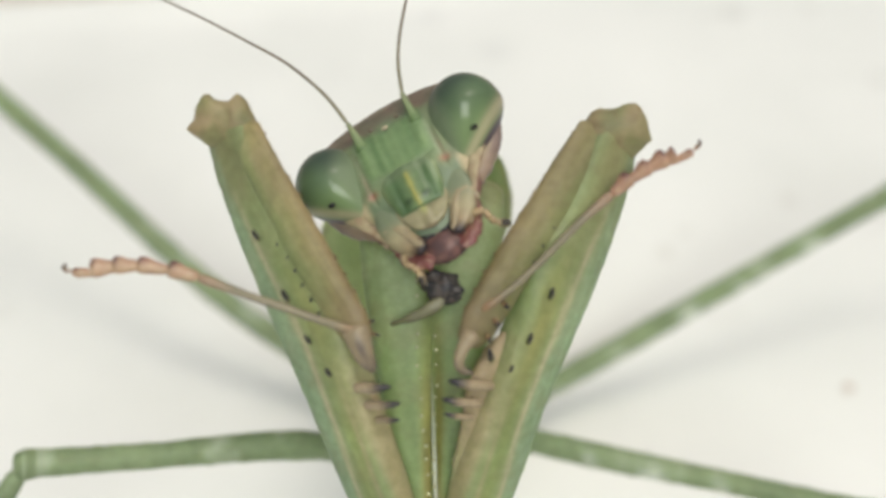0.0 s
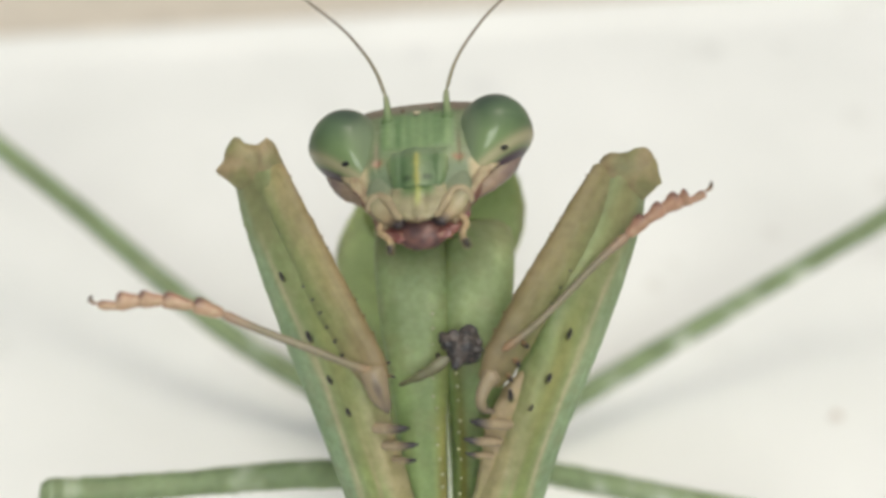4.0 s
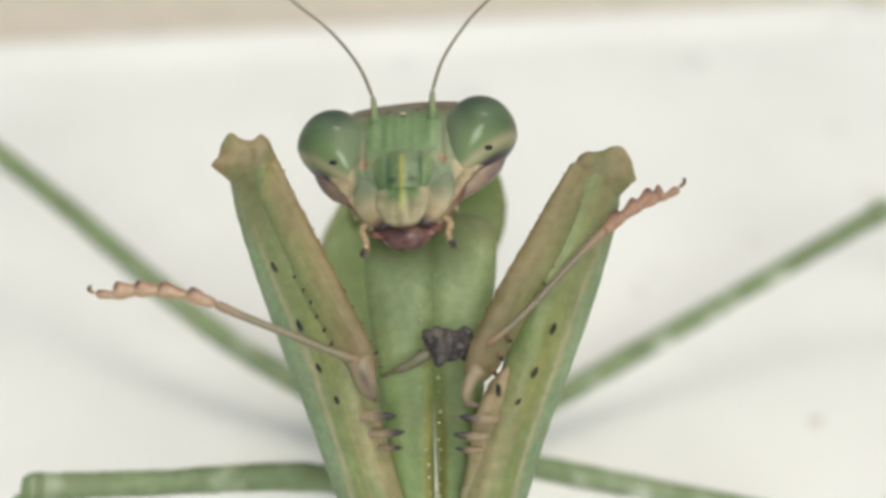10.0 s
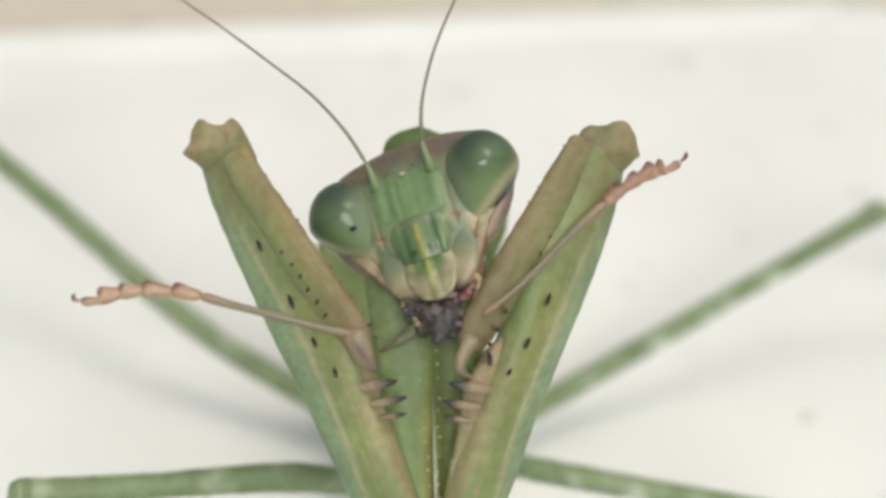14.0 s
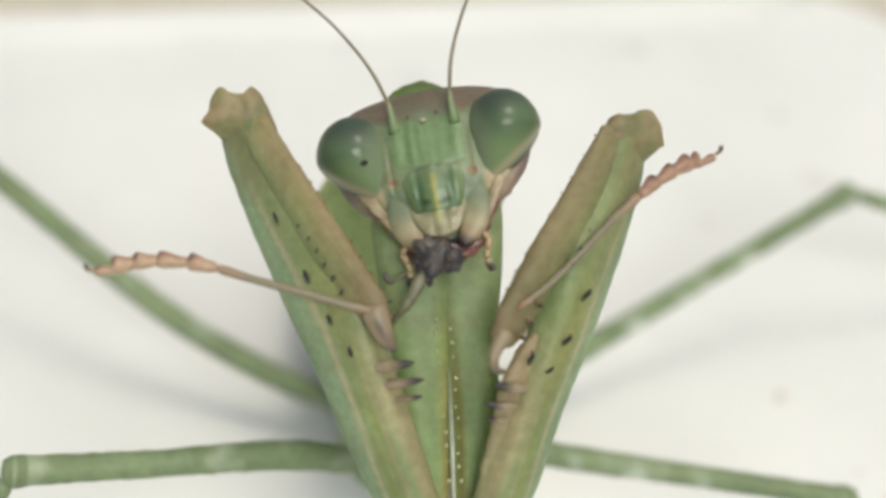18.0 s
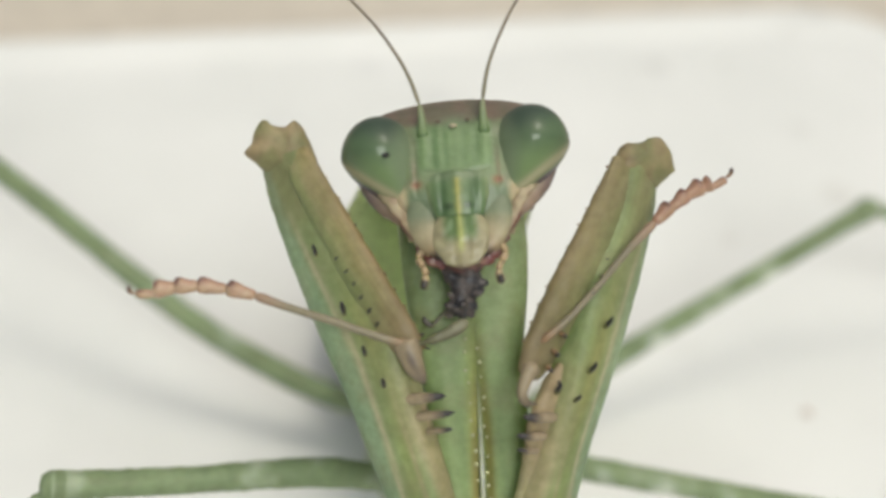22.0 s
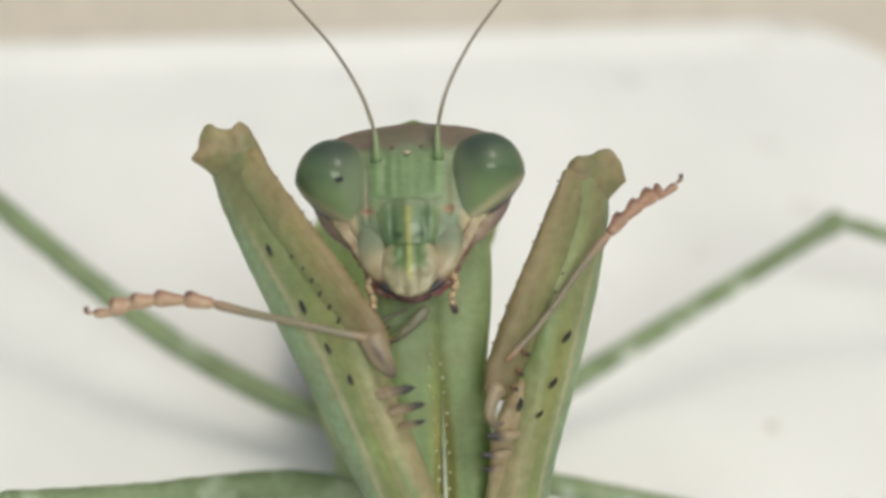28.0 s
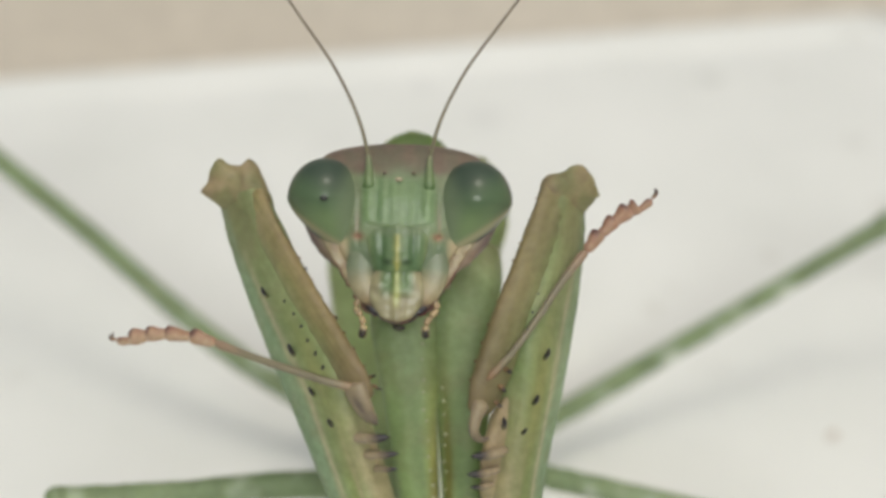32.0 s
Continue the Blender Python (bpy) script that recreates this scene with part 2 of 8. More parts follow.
def plate(outline, z, thick, tint, n=44):
    """A pillow-shaped plate inside a smooth closed outline of x, y."""
    ring = spline([(x, y, 0) for x, y in outline] + [(*outline[0], 0)], n + 1)[:-1]
    cx, cy = sum(p[0] for p in ring) / n, sum(p[1] for p in ring) / n
    steps = [(1.0, 0.0), (0.97, 0.35), (0.88, 0.68), (0.7, 0.9), (0.4, 1.0)]
    rings = [(k, -h) for k, h in steps[:0:-1]] + steps
    verts = [(cx + (p[0] - cx) * k, cy + (p[1] - cy) * k, z + h * thick) for k, h in rings for p in ring]
    verts = [(x + 0.05 * noise.noise(Vector((x * 4, y * 4, 1))), y + 0.05 * noise.noise(Vector((x * 4, y * 4, 7))),
              w + thick * 0.35 * noise.noise(Vector((x * 2.2, y * 2.2, w)))) for x, y, w in verts]
    verts = [(x, y, w - 0.55 * step(cy - y, -0.1, 0.9)) for x, y, w in verts]
    faces = [(i * n + j, i * n + (j + 1) % n, (i + 1) * n + (j + 1) % n, (i + 1) * n + j) for i in range(len(rings) - 1) for j in range(n)]
    faces += [tuple(range(n)), tuple(range((len(rings) - 1) * n, len(rings) * n))]
    return verts, faces, [tint(v) if callable(tint) else tint for v in verts]


def joined(*shapes):
    verts, faces, cols = [], [], []
    for v, f, c in shapes:
        o = len(verts)
        verts += v
        faces += [tuple(i + o for i in q) for q in f]
        cols += c
    return verts, faces, cols


def skin(name, shape, material, pivot=(0, 0, 0)):
    verts, faces, cols = shape
    me = bpy.data.meshes.new(name)
    me.from_pydata([((v[0] - pivot[0]) * MM, (v[1] - pivot[1]) * MM, (v[2] - pivot[2]) * MM) for v in verts], [], faces)
    att = me.color_attributes.new("tint", "FLOAT_COLOR", "POINT")
    att.data.foreach_set("color", [x for c in cols for x in (c[0], c[1], c[2], 1.0)])
    me.polygons.foreach_set("use_smooth", [True] * len(me.polygons))
    me.materials.append(material)
    me.validate()
    bm = bmesh.new()
    bm.from_mesh(me)
    bmesh.ops.remove_doubles(bm, verts=bm.verts, dist=1e-8)
    bmesh.ops.recalc_face_normals(bm, faces=bm.faces)
    bm.to_mesh(me)
    bm.free()
    return me


PIVOT = {}


def part(name, shape, material, parent, label="", pivot=None):
    """One mesh under a thing or a part; its origin is at pivot, in the thing's axes."""
    at = PIVOT[parent.name] if pivot is None else pivot
    ob = new(name, skin(name, shape, material, at))
    ob.parent = parent
    up = PIVOT[parent.name]
    ob.location = [(at[i] - up[i]) * MM for i in range(3)]
    PIVOT[ob.name] = at
    if label:
        tagged(ob, label)
    return ob


def blend(a, b, f):
    f = min(1.0, max(0.0, f))
    return tuple(a[i] + (b[i] - a[i]) * f for i in range(3))


def bell(x, c, w):
    return math.exp(-((x - c) / w) ** 2)


# ---- the ground and the white tray ----
def sheet(name, material, half, z):
    bm = bmesh.new()
    bmesh.ops.create_grid(bm, x_segments=8, y_segments=8, size=half)
    me = bpy.data.meshes.new(name)
    bm.to_mesh(me)
    bm.free()
    me.materials.append(material)
    ob = new(name, me)
    ob.location.z = z
    return ob


ground = tagged(sheet("ground", M_GROUND, 300.0, -0.006), "beige stone-like surface under the white tray", "ground", kind="structure")


def tray_shape():
    """A shallow tray: rings of rounded rectangles from the outer foot over the lip to the flat floor."""
    cx, cy, hx, hy, turn, corner = -21.0, 13.8, 72.0, 58.0, radians(6.3), 10.0
    profile = [(0.25, -5.99), (0.0, -5.0), (0.0, -0.2), (0.12, 0.25), (0.45, 0.52), (1.0, 0.6), (1.8, 0.5), (2.7, 0.28),
               (3.6, 0.08), (4.4, 0.0), (5.2, -0.04), (6.0, 0.0), (9.0, 0.0), (20.0, 0.0), (40.0, 0.0), (57.0, 0.0)]
    verts, faces, n = [], [], 96
    for inset, z in profile:
        a, b = hx - inset, hy - inset
        r = max(min(corner - inset * 0.55, a, b), 0.4)
        for k in range(n):
            side, f = divmod(k, n // 4)
            f /= n // 4
            q = radians(90 * side)
            # half of every quarter runs along a side, half round the corner
            ends = [((a, -(b - r)), (a, b - r)), ((a - r, b), (-(a - r), b)), ((-a, b - r), (-a, -(b - r))), ((-(a - r), -b), (a - r, -b))][side]
            if f < 0.5:
                g = f / 0.5
                x, y = ends[0][0] + (ends[1][0] - ends[0][0]) * g, ends[0][1] + (ends[1][1] - ends[0][1]) * g
            else:
                g = q + radians(90) * (f - 0.5) / 0.5
                sx, sy = ((1, 1), (-1, 1), (-1, -1), (1, -1))[side]
                x, y = sx * (a - r) + r * math.cos(g), sy * (b - r) + r * math.sin(g)
            verts.append((cx + x * math.cos(turn) - y * math.sin(turn), cy + x * math.sin(turn) + y * math.cos(turn), z))
    for i in range(len(profile) - 1):
        for k in range(n):
            k2 = (k + 1) % n
            faces.append((i * n + k, i * n + k2, (i + 1) * n + k2, (i + 1) * n + k))
    faces.append(tuple(range((len(profile) - 1) * n, len(profile) * n)))
    return verts, faces, [(0.8, 0.8, 0.78)] * len(verts)


TRAY_V, TRAY_F, TRAY_C = tray_shape()
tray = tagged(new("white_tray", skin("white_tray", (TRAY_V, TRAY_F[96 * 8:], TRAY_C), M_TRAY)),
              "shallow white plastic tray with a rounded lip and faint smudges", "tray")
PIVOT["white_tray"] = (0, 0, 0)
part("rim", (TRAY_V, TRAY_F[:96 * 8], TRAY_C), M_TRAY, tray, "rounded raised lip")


# ---- the mantis: x to its left, y up along the raised chest, z out of its breast ----
TILT = 45.0
GREEN, PALE, DEEP = (0.285, 0.38, 0.18), (0.39, 0.47, 0.28), (0.15, 0.24, 0.085)
TAN, DARK, PEACH = (0.38, 0.28, 0.15), (0.02, 0.017, 0.015), (0.42, 0.25, 0.15)
BASE = (0.10, -13.94, -18.94)
ORIGIN = Vector((0.0, 24.749, 23.251))      # where (0, 0, 0) of these axes lies, in mm


def on_floor(x, y, z=0.0):
    """The thing's axes of a place given in millimetres of the room."""
    p = pose(0, 0, 0, TILT).inverted() @ (Vector((x, y, z)) - ORIGIN)
    return tuple(p)


mantis = tagged(new("mantis"), "bright green praying mantis eating dark prey on a white tray", "mantis")
mantis.matrix_world = Matrix.Translation((ORIGIN + pose(0, 0, 0, TILT) @ Vector(BASE)) * MM) @ pose(0, 0, 0, TILT)
PIVOT["mantis"] = BASE


def step(v, a, b):
    """0 up to a, 1 from b on, smooth between."""
    f = min(1.0, max(0.0, (v - a) / (b - a)))
    return f * f * (3 - 2 * f)


# trunk: pronotum, thorax, abdomen under folded wings
def pronotum_tint(u, s, f):
    # much paler lower down: the bright blurred tray behind is painted into the tint
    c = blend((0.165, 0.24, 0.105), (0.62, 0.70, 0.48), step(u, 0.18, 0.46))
    return blend(c, TAN, 0.3 * bell(abs(s), 1.0, 0.08))


PRONOTUM = [(-0.24, 4.44, -3.20, 0.28, 0.20), (-0.24, 4.26, -3.20, 0.73, 0.35), (-0.24, 3.95, -3.30, 1.09, 0.45), (-0.22, 3.19, -3.70, 1.31, 0.65), (-0.10, 2.46, -5.20, 2.45, 0.85), (0.22, 1.75, -6.60, 3.10, 0.90), (0.16, 1.25, -7.40, 3.12, 0.90),
            (-0.25, 0.75, -7.90, 3.16, 0.90), (-0.48, 0.00, -8.40, 3.50, 0.90), (-0.55, -1.84, -9.00, 3.48, 1.00), (-0.60, -4.75, -10.20, 3.30, 1.20), (-0.22, -7.84, -11.50, 2.70, 1.40)]
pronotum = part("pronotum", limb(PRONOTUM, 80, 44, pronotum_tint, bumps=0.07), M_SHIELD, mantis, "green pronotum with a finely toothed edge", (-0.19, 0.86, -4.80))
rim = spline(PRONOTUM, 80)
for side in (-1, 1):
    for k in range(6, 50):
        q = rim[k]
        part("denticle", ball((q[0] + side * (q[3] - 0.02), q[1] + 0.03 * math.sin(k * 3.7), q[2]), (0.055, 0.04, 0.05), blend(GREEN, TAN, 0.35), 8, 6), M_SKIN, pronotum)
rng = random.Random(9)
for _ in range(30):
    q, a = rim[rng.randint(2, 24)], radians(rng.uniform(15, 165))
    r = rng.uniform(0.035, 0.06)
    part("tubercle", ball((q[0] + q[3] * math.cos(a) * 0.98, q[1], q[2] + q[4] * math.sin(a) * 0.98), (r, r, r), (0.16, 0.23, 0.10), 8, 6), M_SKIN, pronotum)
THORAX = [(0.02, -6.16, -10.00, 2.02, 1.40), (0.02, -7.92, -12.00, 2.73, 2.20), (0.03, -9.46, -13.50, 2.87, 2.40), (-0.03, -10.08, -16.00, 2.56, 2.20), (-0.03, -10.29, -20.00, 2.62, 2.00)]
thorax = part("thorax", limb(THORAX, 20, 24, blend(GREEN, PALE, 0.3), facing=(0, 0, 1)), M_SKIN, mantis)
back = [on_floor(0.2, 30, 6.4), on_floor(-0.4, 34.5, 5.2), on_floor(-0.6, 39, 4.2), on_floor(-0.7, 43, 3.4), on_floor(-0.5, 46.5, 2.6)]


def abdomen_tint(u, s, f):
    c = blend(PALE, GREEN, 0.5 + 0.5 * math.sin(u * 44))
    return blend(c, (0.20, 0.15, 0.13), 0.85 * step(abs(s), 0.55, 0.95))


abdomen = part("abdomen", limb([(*back[0], 1.8, 2.0), (*back[1], 3.4, 2.6), (*back[2], 4.2, 2.8), (*back[3], 3.6, 2.5), (*back[4], 1.2, 1.2)], 40, 24,
                               abdomen_tint, facing=(0, 0.7, 0.7), bumps=0.05), M_SKIN, mantis, "ringed green abdomen with brownish sides")
for side in (-1, 1):
    wing = [(*on_floor(side * 0.9, 30, 8.4), 0.9, 0.12), (*on_floor(side * 1.3 + 0.3, 35.5, 7.4), 1.7, 0.14),
            (*on_floor(side * 1.3 + 0.5, 41, 5.6), 1.6, 0.12), (*on_floor(side * 0.7 + 0.6, 46.5, 3.6), 0.7, 0.08)]
    part("wing", limb(wing, 24, 14, lambda u, s, f: blend(GREEN, TAN, 0.4 * bell(abs(s), 1, 0.2)), facing=(0, 0.7, 0.7)), M_SKIN, mantis, "folded green forewing")


# the two fore coxae, pressed together before the chest
def coxa_tint(inner):
    def tint(u, s, f):
        c = blend(blend((0.285, 0.40, 0.175), PALE, 0.1 + 0.2 * f + 0.5 * (1 - step(u, 0.2, 0.5))), (0.26, 0.21, 0.11), 0.6 * max(0, 1 - u * 6))
        c = blend(c, (blend((0.40, 0.40, 0.15), (0.42, 0.36, 0.15), (u - 0.45) * 4) if inner < 0 else (0.24, 0.21, 0.06)), 0.9 * (bell(s, -0.8, 0.3) if inner < 0 else bell(s, 0.62, 0.2)) * min(1, max(0, (u - 0.25) * 3)))
        c = blend(tuple(v * 0.94 for v in c), tuple(v * 1.08 for v in c), noise.noise(Vector((u * 6, s * 3, inner * 3))) + 0.3)
        c = blend(c, DEEP, 0.3 * bell(s, inner * 0.15, 0.2) * min(1, u * 2))
        return c if inner < 0 else tuple(v * 0.97 for v in c)
    return tint


COXA_L = [(-0.85, 0.93, -3.20, 1.21, 0.50), (-0.85, 0.02, -2.20, 1.22, 0.65), (-0.72, -1.91, -1.60, 1.16, 0.70), (-0.52, -4.02, -1.40, 1.00, 0.70), (-0.35, -6.50, -1.30, 0.79, 0.65), (-0.19, -8.80, -1.30, 0.63, 0.60), (-0.08, -11.97, -1.60, 0.58, 0.60)]
COXA_R = [(1.48, 1.08, -3.40, 1.10, 0.50), (1.46, 0.02, -2.40, 1.19, 0.65), (1.34, -1.92, -1.80, 1.17, 0.70), (1.27, -4.03, -1.50, 0.96, 0.70), (1.38, -6.52, -1.40, 0.88, 0.65), (1.38, -8.83, -1.40, 0.85, 0.60), (1.28, -12.00, -1.70, 0.74, 0.60)]
coxa_left = part("coxa", limb(COXA_L, 60, 96, coxa_tint(-1), power=2.6), M_SKIN, mantis, "smooth green fore coxa with a row of pale tubercles", (-0.23, -10.78, -1.50))
coxa_right = part("coxa", limb(COXA_R, 60, 96, coxa_tint(1), power=2.6), M_SKIN, mantis, "smooth green fore coxa with a row of pale tubercles", (1.08, -10.81, -1.60))
for coxa, line in ((coxa_left, [(-0.11, -1.97, -0.85), (0.00, -4.86, -0.55), (0.19, -6.72, -0.45), (0.30, -8.60, -0.45)]),
                   (coxa_right, [(0.57, -3.94, -0.65), (0.68, -5.24, -0.55), (0.71, -6.73, -0.50), (0.75, -8.61, -0.50)])):
    rng = random.Random(5)
    for q in spline(line, 14 if coxa is coxa_left else 11):
        r = rng.uniform(0.042, 0.068)
        part("tubercle", ball((q[0] + rng.uniform(-0.04, 0.04), q[1] + rng.uniform(-0.12, 0.12), q[2]), (r, r, 0.07), (0.52, 0.53, 0.32), 8, 6), M_FACE, coxa)
# thin added strip: the white that shows between the coxae, put in as colour
GAP_STRIP = [(0.32, -3.80, -1.10, 0.04, 0.06), (0.38, -4.92, -0.98, 0.04, 0.09), (0.46, -6.81, -0.92, 0.08, 0.13), (0.53, -8.71, -0.90, 0.08, 0.14), (0.61, -11.81, -1.10, 0.08, 0.12)]
part("gap_strip", limb(GAP_STRIP, 30, 8, lambda u, s, f: blend((0.22, 0.28, 0.12), (0.72, 0.76, 0.68), (u - 0.12) * 3)), M_SKIN, coxa_left, "added pale strip in the gap between the coxae")


# ---- the grasping forelegs ----
def femur_tint(outer):
    def tint(u, s, f):
        x = s * outer                                # 1 at the outer edge, -1 at the spined edge
        n = noise.noise(Vector((u * 7, x * 1.5, outer)))
        line = 0.30 - 0.62 * u + 1.4 * max(0.0, u - 0.55)
        streak = 0.5 + 0.9 * noise.noise(Vector((u * 2.5, x * 7.0, outer * 4))) + 0.4 * noise.noise(Vector((u * 9, x * 16.0, 2.0)))
        c = blend((0.28, 0.355, 0.185), (0.30, 0.365, 0.15), bell(x, line - 0.5, 0.3) * min(1, max(0, 0.2 + u)) * (0.7 + n))
        c = blend(c, (0.30, 0.41, 0.27), min(1, max(0, (x - line) * 5)))
        c = blend(c, tuple(v * 1.22 for v in c), 0.9 * streak)
        c = blend(c, (0.62, 0.57, 0.41), 0.95 * bell(x, line, 0.095) * min(1, max(0, u - 0.06) * 5))
        c = blend(c, (0.52, 0.42, 0.28), 0.75 * bell(x, -1.0, 0.06 + 0.36 * bell(u, 0.58, 0.13)) * min(1, max(0, (u - 0.42) * 5)))
        c = blend(c, (0.42, 0.355, 0.145), (0.35 if outer > 0 else 0.6) * bell(x, -0.5, 0.3) * bell(u, 0.44, 0.13))
        c = blend(c, (0.48, 0.41, 0.27), 0.7 * bell(x, -0.62, 0.07) * min(1, max(0, (u - 0.5) * 6)))
        c = blend(c, (0.30, 0.275, 0.15), 0.85 * bell(x, -0.1, 0.9) * max(0, 1 - u * (4.2 if outer > 0 else 2.5)))
        return blend(c, DEEP, 0.3 * max(0, -f))
    return tint


def tibia_tint(outer):
    def tint(u, s, f):
        x = s * outer
        n = noise.noise(Vector((u * 8, x * 2, 3 + outer)))
        c = blend((0.28, 0.30, 0.145), (0.28, 0.24, 0.12), min(1, max(0, 0.5 - 1.5 * x + 0.4 * n)))
        c = blend(c, tuple(v * 1.25 for v in c), 0.5 + 0.9 * noise.noise(Vector((u * 3.0, x * 7.0, outer * 5))))
        c = blend(c, (0.40, 0.37, 0.22), 0.6 * bell(x, 0.2, 0.1) * (1 - 0.5 * u))
        c = blend(c, (0.30, 0.215, 0.12), 0.75 * bell(x, -0.95, 0.22))
        c = blend(c, (0.40, 0.345, 0.215), 0.5 * (1 - step(u, 0.1, 0.5)) * (0.6 + n))
        c = blend(c, (0.28, 0.33, 0.16), 0.75 * step(x, 0.1, 0.9) * (1 - step(u, 0.5, 0.8)))
        c = blend(c, (0.235, 0.175, 0.11), 0.8 * step(u, 0.6, 0.95))
        # one cuticle, two tones: left painted more lit, right painted more shaded
        return tuple(v * 1.1 for v in c) if outer > 0 else blend(c, (0.215, 0.175, 0.10), 0.3)
    return tint


def knee_tint(p):
    n = noise.noise(Vector((p[0] * 1.6, p[1] * 1.6, 3.0)))
    m = noise.noise(Vector((p[0] * 5.0, p[1] * 5.0, 8.0)))
    return blend(blend((0.285, 0.28, 0.15), (0.39, 0.30, 0.195), 0.5 + 1.3 * n), (0.23, 0.16, 0.10), max(0, m - 0.2) * 1.2)


def thorn(root, tip, thick, dark=0.5, base=(0.32, 0.25, 0.15)):
    """A curved spine, dark from the given part of its length on."""
    a, b = Vector(root), Vector(tip)
    mid = a + (b - a) * 0.55 + Vector((0, 0, 0.12 * (b - a).length))
    a = a - (b - a) * 0.35 - Vector((0, 0, 0.3 * (b - a).length))
    return limb([(*a, thick * 0.8, thick * 0.8), (*a.lerp(mid, 0.6), thick * 0.9, thick * 0.9), (*mid, thick * 0.76, thick * 0.72), (*mid.lerp(b, 0.6), thick * 0.52, thick * 0.5), (*b, thick * 0.14, thick * 0.14)], 18, 10,
                lambda u, s, f: blend(base, (0.03, 0.027, 0.03), (u - 0.75 * dark - 0.05) * 4.5))


def foreleg(name_label, femur_rows, tibia_rows, knee, tarsus_rows, metatarsus, big, small, teeth, hook, flange, pivot, tibia_pivot, outer):
    # the blade of the femur leans back towards its outer edge; the tibia lies on its raised inner edge
    femur_rows = [(x + 0.05 * outer, y, z, w * (1.24 if outer > 0 else 1.19), h) for x, y, z, w, h in femur_rows]
    tibia_rows = [(x + (0.06 if outer > 0 else -0.09), y, z + 0.22, w * (1.10 if outer > 0 else 1.15), h * 0.62) for x, y, z, w, h in tibia_rows]
    tibia_rows[0], tibia_rows[1] = [(x, y, z - d, w, h) for (x, y, z, w, h), d in zip(tibia_rows, (0.4, 0.1))]
    teeth = [((a[0] + 0.16 * max(outer, 0), a[1], a[2] - 0.3), (b[0] + 0.16 * max(outer, 0), b[1], b[2] - 0.3), w) for a, b, w in teeth]
    hook = [(x, y, z + 0.25, w, h * 0.8) for x, y, z, w, h in hook]
    big, teeth, small = [[((*a[:2], a[2] + 0.4), (*b[:2], b[2] + 0.4), w) for a, b, w in rows] for rows in (big, teeth, small)]
    femur = part("fore_femur", limb(femur_rows, 90, 128, femur_tint(outer), facing=(-0.62 * outer, 0, 0.78), power=3.0, bumps=0.02), M_SKIN, mantis, name_label, pivot)
    part("knee", plate(knee, 0.08, 0.38, knee_tint), M_SKIN, femur, "yellowish brown knee lobes")
    part("spined_ridge", limb(flange, 40, 24, lambda u, s, f: blend(blend((0.50, 0.39, 0.265), (0.44, 0.43, 0.25), (u - 0.45) * 2.5), (0.54, 0.44, 0.30), 0.7 * bell(s * outer, 0.1, 0.25)), facing=(-0.3 * outer, 0, 0.95), power=2.3, bumps=0.06),
         M_SKIN, femur, "swollen beige edge that bears the spines")
    for root, tip, w in big:
        part("spine", thorn(root, tip, w * 0.98, 0.72, (0.36, 0.285, 0.19)), M_HORN, femur)
    for root, tip, w in small:
        part("spine", thorn(root, tip, w * 0.8, 0.2, (0.2, 0.2, 0.08)), M_HORN, femur)
    tibia = part("fore_tibia", limb(tibia_rows, 70, 72, tibia_tint(outer), facing=(-0.25 * outer, 0, 0.97), power=2.2, bumps=0.03), M_SKIN, mantis, "olive brown tibia folded against the femur", tibia_pivot)
    edge = spline(tibia_rows, 40)
    for k in (3, 7, 11, 14, 18, 21, 25, 28, 31, 34):
        p, q = edge[k], edge[k + 1]
        out = Vector((-(q[1] - p[1]), q[0] - p[0], 0)).normalized() * outer
        r = 0.038 + 0.012 * math.sin(k * 2.3)
        part("denticle", ball((p[0] + out.x * (p[3] - 0.01), p[1] + out.y * (p[3] - 0.01), p[2]), (r, r, r), (0.25, 0.16, 0.09), 8, 6), M_HORN, tibia)
    part("tibial_claw", limb(hook, 18, 12, lambda u, s, f: blend(blend((0.28, 0.225, 0.145), (0.13, 0.105, 0.09), (u - 0.55) * 2.2), (0.055, 0.045, 0.05), 0.9 * bell(s, -0.1 * outer, 0.3) * bell(u, 0.45, 0.22) * step(f, 0.0, 0.5) if outer > 0 else 0.0), bumps=0.03), M_HORN, tibia, "brown curved claw with a dark tip")
    for root, tip, w in teeth:
        part("tooth", thorn(root, tip, w, 0.6, (0.24, 0.15, 0.08)), M_HORN, tibia)
    part("metatarsus", limb([(x, y, z, w * 0.8, t * 0.8) for x, y, z, w, t in metatarsus], 30, 12, lambda u, s, f: blend(blend((0.31, 0.185, 0.105), (0.225, 0.195, 0.13), u * 6), (0.31, 0.21, 0.145), (u - 0.75) * 5)), M_HORN, tibia, "thin brownish metatarsus")
    for k, (a, b, w) in enumerate(tarsus_rows):
        w *= (1.15, 1.18, 1.28, 1.4, 0.95)[k]
        # every segment widens towards its end into a dark lobe on the upper side
        way = (Vector(b) - Vector(a)).normalized()
        up = Vector((-way.y, way.x, 0)) * (-1 if way.x < 0 else 1)
        if k == 4:                                   # the last one is thin and starts below the lobe before it
            a = Vector(a).lerp(Vector(tarsus_rows[3][0]), 0.55) - up * 0.13
            b = Vector(b) - up * 0.06
        at = [Vector(a).lerp(Vector(b), f) + up * (w * o) for f, o in ((-0.06, 0.0), (0.35, 0.02), (0.75, 0.22), (1.0, 0.34))]
